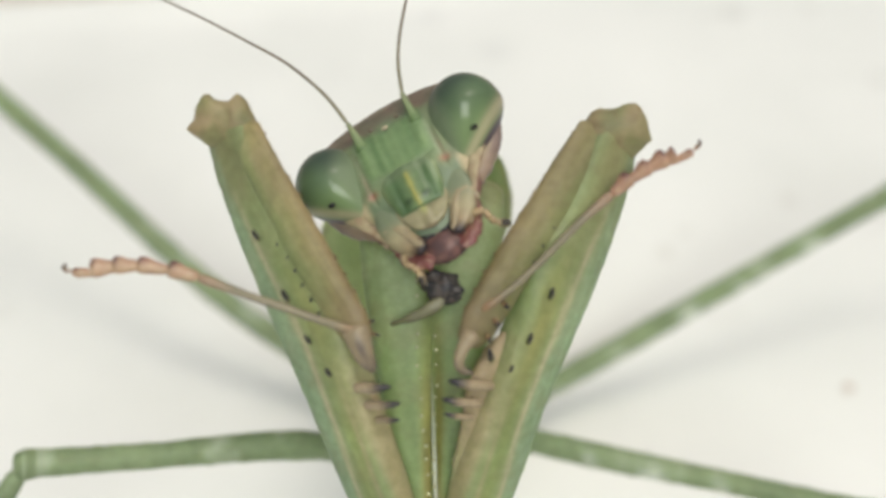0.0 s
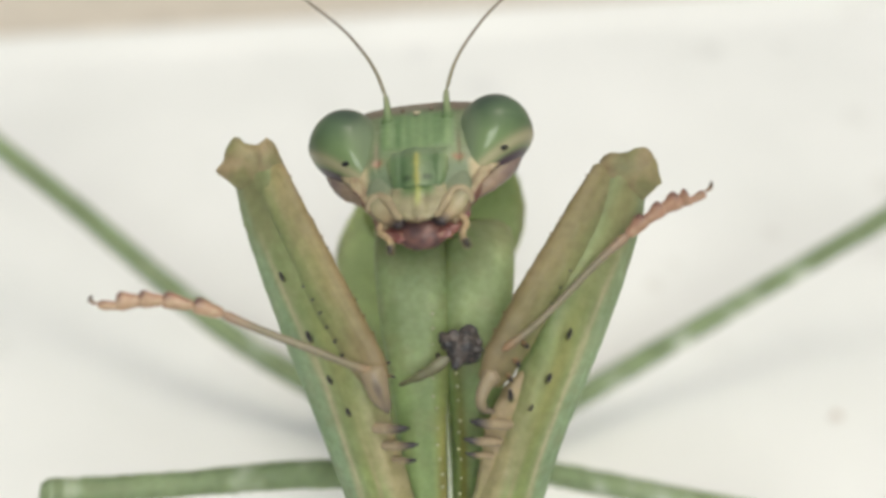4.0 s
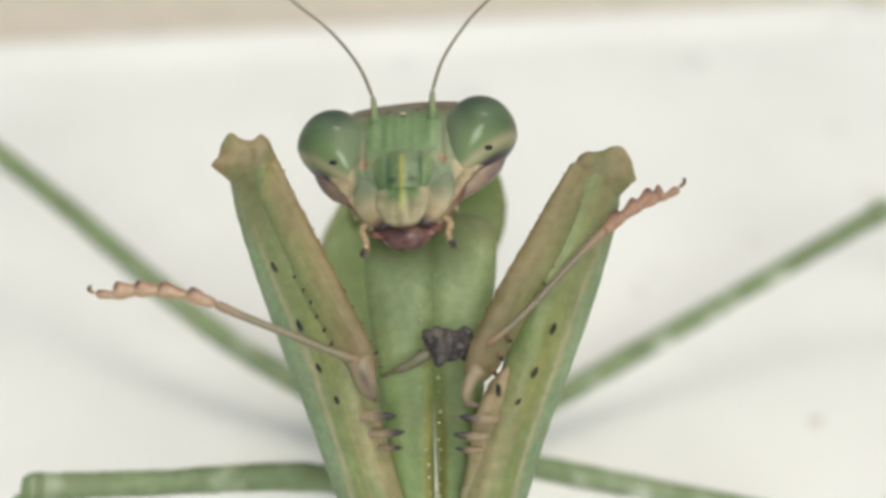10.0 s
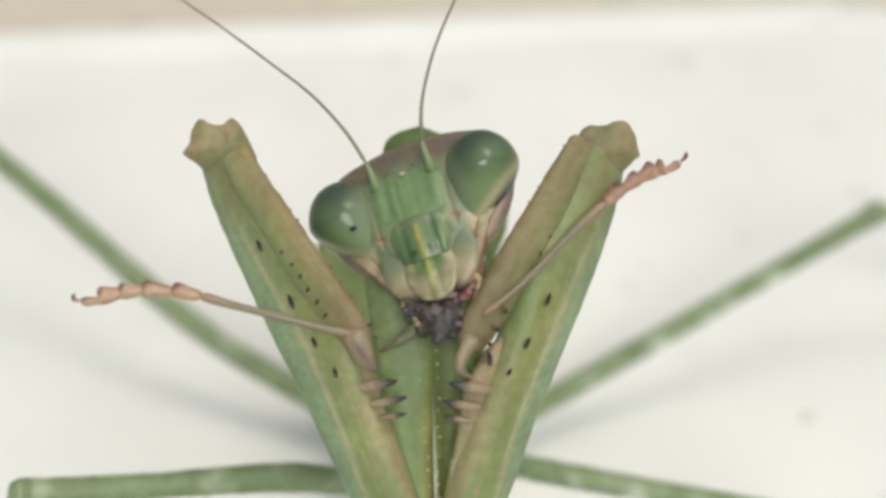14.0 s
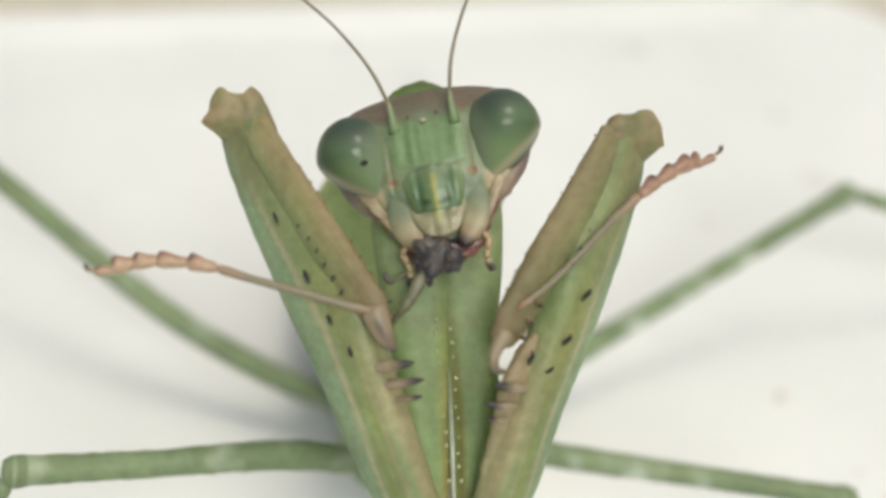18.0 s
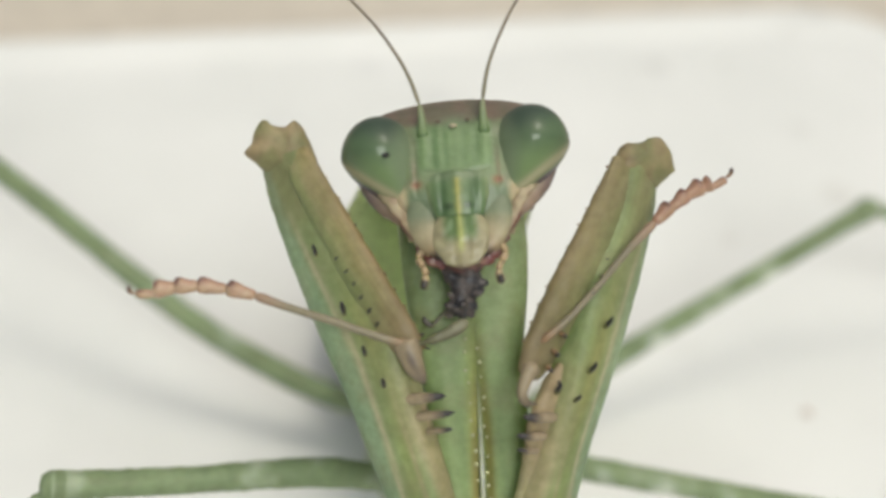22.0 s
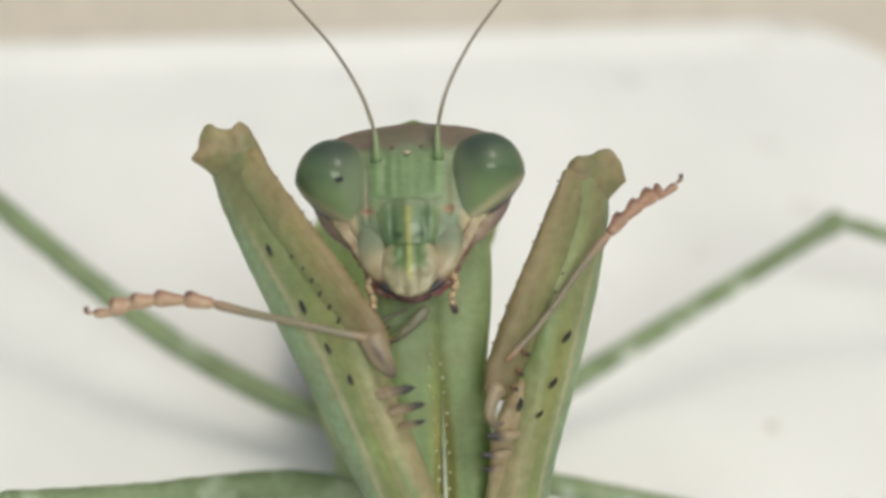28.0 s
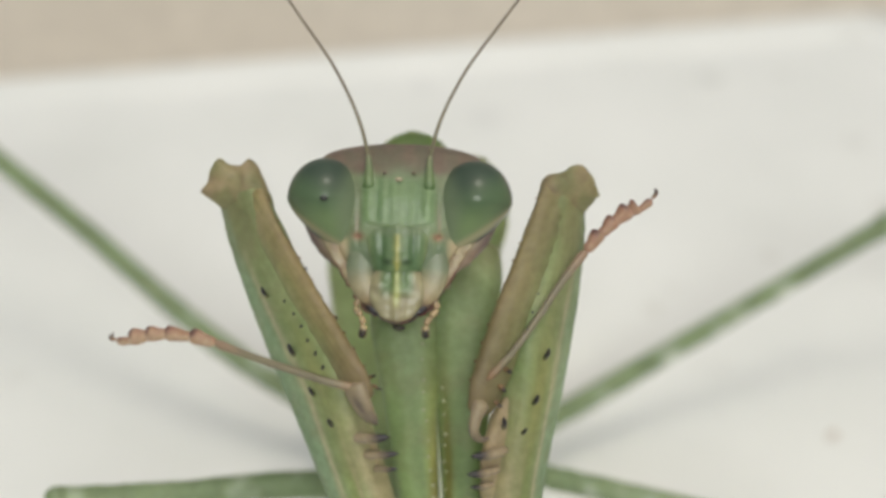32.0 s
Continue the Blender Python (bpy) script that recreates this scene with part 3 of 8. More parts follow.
        part("tarsus_segment", limb([(*at[0], w * 0.62, w * 0.6), (*at[1], w * 0.85, w * 0.75), (*at[2], w * 1.12, w * 0.95), (*at[3], w * 1.02, w * 0.85)], 16, 14,
                                    lambda u, s, f: blend(blend((0.50, 0.37, 0.25), (0.38, 0.215, 0.15), (0.35 if outer > 0 else 0.75) + 0.6 * noise.noise(Vector((u * 5, s * 2, k))) + 0.5 * step(s * outer, 0.2, 0.8)), (0.13, 0.062, 0.055), step(u, 0.62, 0.85) * step(s * outer, -0.25, 0.5) * (1.0, 0.75, 1.0, 0.85, 0.6)[k]), bumps=0.02), M_HORN, tibia)
    a, b, _ = tarsus_rows[-1]
    way = (Vector(b) - Vector(a)).normalized()
    for k in (-1, 1):
        tip = Vector(b) + way * 0.16 + Vector((0.02, 0.26, 0.12 * k))
        part("tarsal_claw", limb([(*b, 0.06, 0.06), (*(Vector(b) + way * 0.2 + Vector((0, 0.08, 0.05 * k))), 0.05, 0.05), (*tip, 0.012, 0.012)], 8, 8,
                                 lambda u, s, f: blend(PEACH, (0.06, 0.03, 0.02), u * 1.3)), M_HORN, tibia)
    return femur, tibia


left_femur, left_tibia = foreleg(
    "green grasping foreleg with a pale stripe and dark spines",
    [(-5.66, 2.77, -0.25, 0.63, 0.40), (-5.28, 1.69, -0.20, 0.82, 0.50), (-4.62, -0.06, -0.10, 0.93, 0.60), (-3.70, -2.20, 0.00, 1.09, 0.70), (-3.03, -3.86, 0.00, 1.13, 0.75), (-2.55, -5.44, 0.00, 1.00, 0.75), (-2.11, -6.92, -0.10, 0.96, 0.70),
     (-1.71, -8.20, -0.20, 0.91, 0.70), (-1.23, -9.71, -0.40, 0.82, 0.65), (-0.42, -11.99, -0.80, 0.72, 0.60)],
    [(-5.06, 2.73, 0.30, 0.48, 0.35), (-4.49, 1.52, 0.45, 0.51, 0.42), (-3.76, 0.02, 0.60, 0.55, 0.45), (-3.11, -1.34, 0.75, 0.58, 0.48), (-2.49, -2.51, 0.85, 0.56, 0.48), (-1.98, -3.44, 0.95, 0.50, 0.42), (-1.62, -4.23, 0.95, 0.32, 0.30)],
    [(-6.80, 2.66), (-6.51, 2.92), (-6.44, 3.31), (-6.29, 3.57), (-6.07, 3.72), (-5.73, 3.49), (-5.44, 3.46), (-5.09, 3.66), (-4.81, 3.31), (-4.57, 2.74), (-4.42, 2.15), (-4.70, 1.65), (-5.34, 1.72), (-5.99, 1.90), (-6.36, 2.27)],
    [((-6.21, -1.74, 2.00), (-7.10, -1.50, 2.05), 0.21), ((-7.07, -1.48, 2.05), (-7.98, -1.34, 2.10), 0.2), ((-7.93, -1.30, 2.10), (-8.66, -1.32, 2.15), 0.19),
     ((-8.57, -1.28, 2.15), (-9.29, -1.39, 2.20), 0.19), ((-9.22, -1.42, 2.20), (-9.83, -1.37, 2.25), 0.14)],
    [(-1.60, -3.75, 1.40, 0.20, 0.18), (-2.53, -3.36, 1.70, 0.16, 0.15), (-3.92, -2.75, 1.90, 0.16, 0.14), (-5.31, -2.18, 1.95, 0.16, 0.14), (-6.28, -1.73, 2.00, 0.21, 0.19)],
    [((-1.74, -5.45, 0.75), (-0.68, -5.36, 1.20), 0.20), ((-1.45, -6.00, 0.70), (-0.43, -5.89, 1.10), 0.17), ((-1.13, -6.47, 0.60), (-0.50, -6.40, 0.95), 0.12)],
    [((-4.54, -0.78, 0.80), (-4.60, -0.52, 1.10), 0.10), ((-3.73, -2.65, 0.90), (-3.80, -2.32, 1.20), 0.12), ((-3.13, -3.96, 0.92), (-3.20, -3.70, 1.20), 0.10), ((-2.58, -4.97, 0.90), (-2.63, -4.72, 1.15), 0.10),
     ((-3.91, -1.02, 1.02), (-3.84, -0.95, 1.20), 0.05), ((-3.62, -1.43, 1.05), (-3.55, -1.36, 1.25), 0.05), ((-3.40, -1.83, 1.10), (-3.33, -1.74, 1.30), 0.06), ((-3.20, -2.27, 1.15), (-3.13, -2.17, 1.35), 0.06),
     ((-2.96, -2.70, 1.20), (-2.89, -2.57, 1.40), 0.07), ((-2.75, -3.14, 1.25), (-2.66, -3.01, 1.45), 0.07)],
    [((-4.14, 1.07, 0.60), (-3.94, 1.25, 0.60), 0.09), ((-3.44, 0.02, 0.70), (-3.23, 0.20, 0.70), 0.08), ((-2.58, -1.61, 0.80), (-2.40, -1.46, 0.80), 0.08), ((-1.57, -3.48, 0.90), (-1.37, -3.41, 0.90), 0.07),
     ((-1.51, -3.80, 0.90), (-1.23, -3.91, 0.90), 0.06)],
    [(-1.83, -3.50, 1.20, 0.40, 0.30), (-1.68, -4.00, 1.25, 0.37, 0.28), (-1.52, -4.50, 1.20, 0.28, 0.22), (-1.36, -4.82, 1.12, 0.15, 0.12), (-1.30, -4.98, 1.08, 0.05, 0.06)],
    [(-2.35, -4.14, 0.45, 0.15, 0.15), (-1.97, -4.87, 0.50, 0.29, 0.25), (-1.68, -5.54, 0.50, 0.31, 0.28), (-1.39, -6.38, 0.40, 0.27, 0.26), (-1.03, -7.52, 0.20, 0.20, 0.22), (-0.63, -9.07, -0.10, 0.13, 0.16)],
    (-4.14, -2.20, 0.00), (-2.62, -2.16, 0.60), 1)
right_femur, right_tibia = foreleg(
    "green grasping foreleg with a pale stripe and dark spines",
    [(6.11, 2.66, -0.25, 0.63, 0.40), (5.84, 1.69, -0.20, 0.82, 0.50), (5.27, 0.02, -0.10, 0.96, 0.60), (4.47, -1.92, 0.00, 1.11, 0.70), (3.96, -3.49, 0.00, 1.00, 0.75), (3.51, -4.79, 0.00, 0.94, 0.75), (2.97, -6.47, -0.10, 0.95, 0.70),
     (2.49, -8.18, -0.20, 0.93, 0.70), (2.02, -9.71, -0.40, 0.82, 0.65), (1.17, -11.99, -0.80, 0.68, 0.60)],
    [(5.54, 2.66, 0.30, 0.48, 0.35), (4.86, 1.55, 0.45, 0.51, 0.42), (4.14, 0.24, 0.60, 0.55, 0.45), (3.40, -1.07, 0.75, 0.58, 0.48), (2.67, -2.36, 0.85, 0.56, 0.48), (2.09, -3.44, 0.95, 0.50, 0.42), (1.73, -4.16, 0.95, 0.32, 0.30)],
    [(7.10, 2.27), (6.90, 2.09), (6.69, 1.78), (6.21, 1.46), (5.47, 1.50), (4.96, 1.78), (4.83, 2.20), (5.05, 2.76), (5.22, 3.10), (5.56, 3.24), (5.92, 3.22), (6.22, 3.38), (6.51, 3.40), (6.88, 3.07), (6.99, 2.61)],
    [((5.83, 0.59, 1.35), (6.43, 1.08, 1.40), 0.2), ((6.37, 1.03, 1.40), (6.95, 1.44, 1.45), 0.2), ((6.88, 1.40, 1.45), (7.43, 1.68, 1.50), 0.21),
     ((7.33, 1.66, 1.50), (7.67, 1.70, 1.55), 0.18), ((7.56, 1.61, 1.55), (8.12, 1.92, 1.60), 0.13)],
    [(2.06, -3.03, 1.45, 0.18, 0.16), (2.94, -2.32, 1.50, 0.14, 0.14), (4.00, -1.26, 1.48, 0.14, 0.13), (5.07, -0.12, 1.42, 0.16, 0.14), (5.90, 0.64, 1.35, 0.21, 0.20)],
    [((2.14, -5.34, 0.75), (1.07, -5.14, 1.20), 0.20), ((1.85, -5.89, 0.70), (0.90, -5.71, 1.10), 0.17), ((1.67, -6.34, 0.60), (0.97, -6.17, 0.95), 0.12)],
    [((4.10, -2.56, 0.85), (4.13, -2.25, 1.15), 0.11), ((3.49, -3.93, 0.92), (3.54, -3.63, 1.20), 0.11), ((2.97, -4.81, 0.92), (3.02, -4.61, 1.15), 0.09), ((2.37, -4.48, 0.95), (2.28, -4.11, 1.30), 0.13),
     ((4.10, -0.52, 0.95), (4.05, -0.47, 1.10), 0.04), ((3.81, -1.06, 0.98), (3.76, -1.00, 1.15), 0.05), ((3.56, -1.56, 1.00), (3.50, -1.50, 1.20), 0.05)],
    [((2.74, -2.80, 1.30), (2.89, -2.93, 1.40), 0.09), ((2.49, -3.33, 1.30), (2.63, -3.50, 1.40), 0.10), ((2.28, -3.81, 1.30), (2.41, -3.96, 1.40), 0.09)],
    [(1.86, -3.65, 1.15, 0.32, 0.26), (1.54, -4.20, 1.20, 0.20, 0.20), (1.43, -4.59, 1.20, 0.16, 0.17), (1.57, -4.86, 1.15, 0.13, 0.14), (1.90, -4.89, 1.10, 0.05, 0.06)],
    [(3.03, -3.63, 0.45, 0.18, 0.15), (2.57, -4.36, 0.50, 0.36, 0.25), (2.21, -5.18, 0.50, 0.44, 0.28), (1.97, -6.11, 0.40, 0.40, 0.26), (1.71, -7.34, 0.20, 0.31, 0.22), (1.37, -9.07, -0.10, 0.22, 0.16)],
    (4.18, -2.20, 0.00), (3.02, -1.80, 0.60), -1)


# ---- the walking legs ----
def leg_tint(seed, worn=()):
    def tint(u, s, f):
        n = noise.noise(Vector((u * 9.0, seed, 0.0)))
        k = noise.noise(Vector((u * 22.0, s * 1.2, seed + 3.0)))
        c = blend((0.235, 0.305, 0.165), (0.20, 0.27, 0.14), 0.5 - 0.5 * f)
        c = blend(c, (0.24, 0.29, 0.16), max(0, k) * 1.2)
        c = blend(c, (0.50, 0.57, 0.42), max(0, n - 0.25 + 0.35 * k) * 1.5)
        for v, w, a in worn:
            c = blend(c, (0.66, 0.72, 0.62), a * bell(u, v + 0.012 * s, w) * (0.55 + 0.45 * s) * (0.8 + 0.8 * k))
        return c
    return tint


def walking_leg(which, hip, mid, knee, foot, w, seed, bend=None, worn=()):
    """Femur from the hip to the knee, tibia down to the tray, tarsus flat on it."""
    hip, mid, knee = Vector(hip), Vector(mid), Vector(knee)
    foot = Vector(on_floor(*foot, 0.45))
    femur = part(which + "_femur", limb([(*hip, w * 0.9, w * 0.9)] + ([(*bend, w, w)] if bend else []) + [(*mid, w, w), (*(mid.lerp(knee, 0.6)), w * 0.88, w * 0.88), (*(mid.lerp(knee, 0.9)), w * 0.92, w * 0.9), (*knee, w * 1.0, w * 0.92)], 110, 24, leg_tint(seed, worn), bumps=0.05),
                 M_LEG, mantis, "slender green walking leg with pale patches", tuple(hip))
    over = knee + (knee - mid).normalized() * w * 0.7
    part("knee", limb([(*knee.lerp(mid, 0.08), w * 0.84, w * 0.8), (*knee, w * 1.01, w * 0.96), (*over, w * 0.72, w * 0.7)], 20, 18, leg_tint(seed + 2), bumps=0.04), M_LEG, femur)
    part("tibia", limb([(*knee, w * 0.75, w * 0.75), (*knee.lerp(foot, 0.5), w * 0.6, w * 0.6), (*foot, w * 0.5, w * 0.5)], 30, 12, leg_tint(seed + 5), bumps=0.03), M_LEG, femur)
    out = Vector((foot - hip))
    flat = Vector(on_floor(0, 0, 1)) - Vector(on_floor(0, 0, 0))
    out = (out - flat * out.dot(flat)).normalized()
    for k in range(5):
        a, b = foot + out * (0.9 * k), foot + out * (0.9 * k + 0.85)
        part("tarsus_segment", limb([(*(a - flat * (0.12 if k else 0)), 0.17, 0.17), (*(b - flat * 0.22), 0.2, 0.2)], 8, 8, (0.33, 0.28, 0.13)), M_LEG, femur)
    return femur


left_mid = walking_leg("mid", (-2.30, -8.25, -20.00), (-8.70, -5.29, -21.00), (-27.53, 9.00, -22.00), (-39.0, 50.0), 0.60, 1.7, (-5.74, -6.90, -21.00), [(0.26, 0.02, 0.6), (0.4, 0.012, 0.5)])
right_mid = walking_leg("mid", (2.79, -9.79, -20.00), (7.57, -7.31, -21.00), (24.67, 2.24, -21.40), (50.0, 42.0), 0.58, 4.1, None, [(0.13, 0.012, 0.5), (0.28, 0.02, 0.6), (0.45, 0.02, 1.5), (0.56, 0.008, 0.9), (0.72, 0.018, 1.3)])
left_hind = walking_leg("hind", (-1.97, -9.33, -9.50), (-4.35, -8.69, -7.40), (-14.29, -8.94, -5.00), (-25.0, 13.0), 0.56, 7.3)
right_hind = walking_leg("hind", (2.26, -9.04, -12.00), (5.23, -9.41, -10.80), (18.04, -11.25, -9.00), (28.0, 9.0), 0.52, 2.9, None, [(0.3, 0.02, 0.6), (0.445, 0.03, 1.4), (0.62, 0.02, 0.6)])


# ---- the head: x across, y from mouth to crown, z out of the face ----
def head_tint(p):
    x, y, z = abs(p[0]), p[1], p[2]
    n = noise.noise(Vector((p[0] * 2.1, y * 2.1, 5.0)))
    frons = step(y, -1.15, -0.75) * (1 - step(x, 1.12, 1.22))
    c = blend((0.125, 0.165, 0.085), (0.12, 0.14, 0.08), 0.5 + n)
    c = blend(c, (0.112, 0.168, 0.078), frons)
    c = blend(c, (0.078, 0.135, 0.054), 0.6 * frons * bell(x, 0.58, 0.1))
    c = blend(c, (0.08, 0.135, 0.055), 0.5 * frons * bell(x, 0.27, 0.07))
    c = blend(c, (0.150, 0.215, 0.098), 0.5 * frons * (bell(x, 0.10, 0.10) + bell(x, 0.43, 0.06)))
    c = blend(c, (0.145, 0.21, 0.095), 0.7 * bell(x, 0.95, 0.13) * step(y, -1.0, -0.6))
    c = blend(c, (0.24, 0.28, 0.19), 0.25 * bell(x, 1.17, 0.03) * step(-y, -0.5, 0.2))
    c = blend(c, (0.115, 0.15, 0.09), step(-y, 1.4, 1.7) * (1 - step(x, 1.5, 1.75)))
    c = blend(c, (0.24, 0.11, 0.075), 0.85 * bell(x, 1.27, 0.17) * bell(y, -1.32, 0.12))
    c = blend(c, (0.20, 0.14, 0.10), 0.6 * bell(x, 1.31, 0.05) * bell(y, -0.95, 0.4))
    c = blend(c, (0.36, 0.30, 0.19), step(-y, 1.25, 1.55) * step(x, 1.45, 1.75))
    crown = step(y + 0.09 * n - 0.1 * bell(x, 0, 0.5) - 0.22 * bell(x, 0.95, 0.2), 0.42, 0.82)
    c = blend(c, blend((0.102, 0.086, 0.060), (0.125, 0.087, 0.066), 0.3 + n + 0.25 * x), 0.93 * crown)
    c = blend(c, (0.12, 0.15, 0.09), 0.7 * bell(x, 0.0, 0.55) * bell(y, 0.72, 0.3))
    c = tuple(v * 1.4 for v in c)
    return blend(c, (0.10, 0.06, 0.065), step(-y, 0.9, 1.3) * step(0.1 - z, 0.0, 0.3) * step(x, 1.3, 1.7))


def face_relief(x, y):
    """Sulci and ridges of the face, in millimetres out of it."""
    s, x = x, abs(x)
    up = step(y, -1.05, -0.5) * (1 - step(y, 0.3, 0.6))
    d = -0.022 * up * (bell(x, 0.30, 0.05) + bell(x, 0.68, 0.06)) + 0.045 * bell(x, 0.95, 0.13) * step(y, -1.2, -0.2) * (1 - step(y, 0.5, 1.0))
    d -= 0.03 * bell(y, -1.05 + 0.12 * x * x, 0.05) * (1 - step(x, 0.95, 1.1))
    d -= 0.05 * bell(x, 1.26, 0.05) * step(-y, -0.3, 0.2) * (1 - step(-y, 1.5, 1.8))
    d -= 0.07 * bell(x, 1.28, 0.12) * bell(y, -1.35, 0.1)
    return d + 0.02 * noise.noise(Vector((s * 3.0, y * 3.0, 1.0))) + 0.012 * noise.noise(Vector((s * 9.0, y * 9.0, 4.0)))


def slab(rows, tint, n=90, seg=130, power=2.4, relief=None):
    """A closed form from rows of y, half width, front, back, from the crown down."""
    a = spline([(r[0], 0, 0, *r[1:]) for r in rows], n)
    verts, faces, cols = [], [], []
    for r in a:
        y, w, zf, zb = r[0], max(r[3], 0.01), r[4], r[5]
        mid, half = (zf + zb) / 2, max((zf - zb) / 2, 0.01)
        for j in range(seg):
            q = 2 * math.pi * j / seg
            x, z = math.cos(q), math.sin(q)
            x, z = math.copysign(abs(x) ** (2 / power), x), math.copysign(abs(z) ** (2 / power), z)
            v = (w * x, y, mid + half * z + (relief(w * x, y) * min(1, z * 3) if relief and z > 0 else 0))
            verts.append(v)
            cols.append(tint(v))
    for k in range(n - 1):
        for j in range(seg):
            i0, i1 = k * seg + j, k * seg + (j + 1) % seg
            faces.append((i0, i0 + seg, i1 + seg, i1))
    for k in (0, n - 1):
        faces.append(tuple(k * seg + j for j in range(seg)))
    return verts, faces, cols


CAPSULE = [(1.80, 0.25, -0.75, -1.1), (1.77, 0.8, -0.55, -1.25), (1.68, 1.55, -0.38, -1.35), (1.50, 2.25, -0.15, -1.4), (1.22, 2.66, 0.08, -1.45), (0.6, 2.72, 0.5, -1.5), (0.0, 2.72, 0.68, -1.5), (-0.6, 2.65, 0.72, -1.45),
           (-1.2, 2.5, 0.74, -1.35), (-1.8, 2.1, 0.66, -1.2), (-2.4, 1.6, 0.54, -1.0), (-3.0, 1.1, 0.36, -0.75), (-3.5, 0.6, 0.15, -0.5)]
head = part("head", slab(CAPSULE, head_tint, 150, 240, 2.4, face_relief), M_FACE, mantis, "triangular green face with a brown crown", (0.0, 0.0, 0.0))
PIVOT[head.name] = (0.0, 0.0, 0.0)


def eye_tint(side):
    def tint(d):
        x = d.x * side
        c = blend((0.135, 0.195, 0.085), (0.078, 0.118, 0.062), step(d.y, -0.6, 0.0))
        c = blend(c, (0.040, 0.057, 0.043), 0.85 * step(d.y - 0.4 * x, -0.1, 0.6))
        c = blend(c, (0.15, 0.19, 0.115), 0.9 * step(-x - 0.35 * d.y, 0.12, 0.78))
        c = blend(c, (0.105, 0.08, 0.075), 0.7 * step(x + 0.4 * d.y - 0.3 * d.z, 0.78, 0.98) * step(d.y, -0.5, 0.0))
        low = -d.y * 0.75 + x * 0.5 - 0.28 * d.z
        c = blend(c, (0.36, 0.32, 0.21), bell(low, 0.58, 0.13) * 0.8)
        return blend(tuple(v * 1.22 for v in c), (0.085, 0.06, 0.08), step(low, 0.70, 0.80))
    return tint


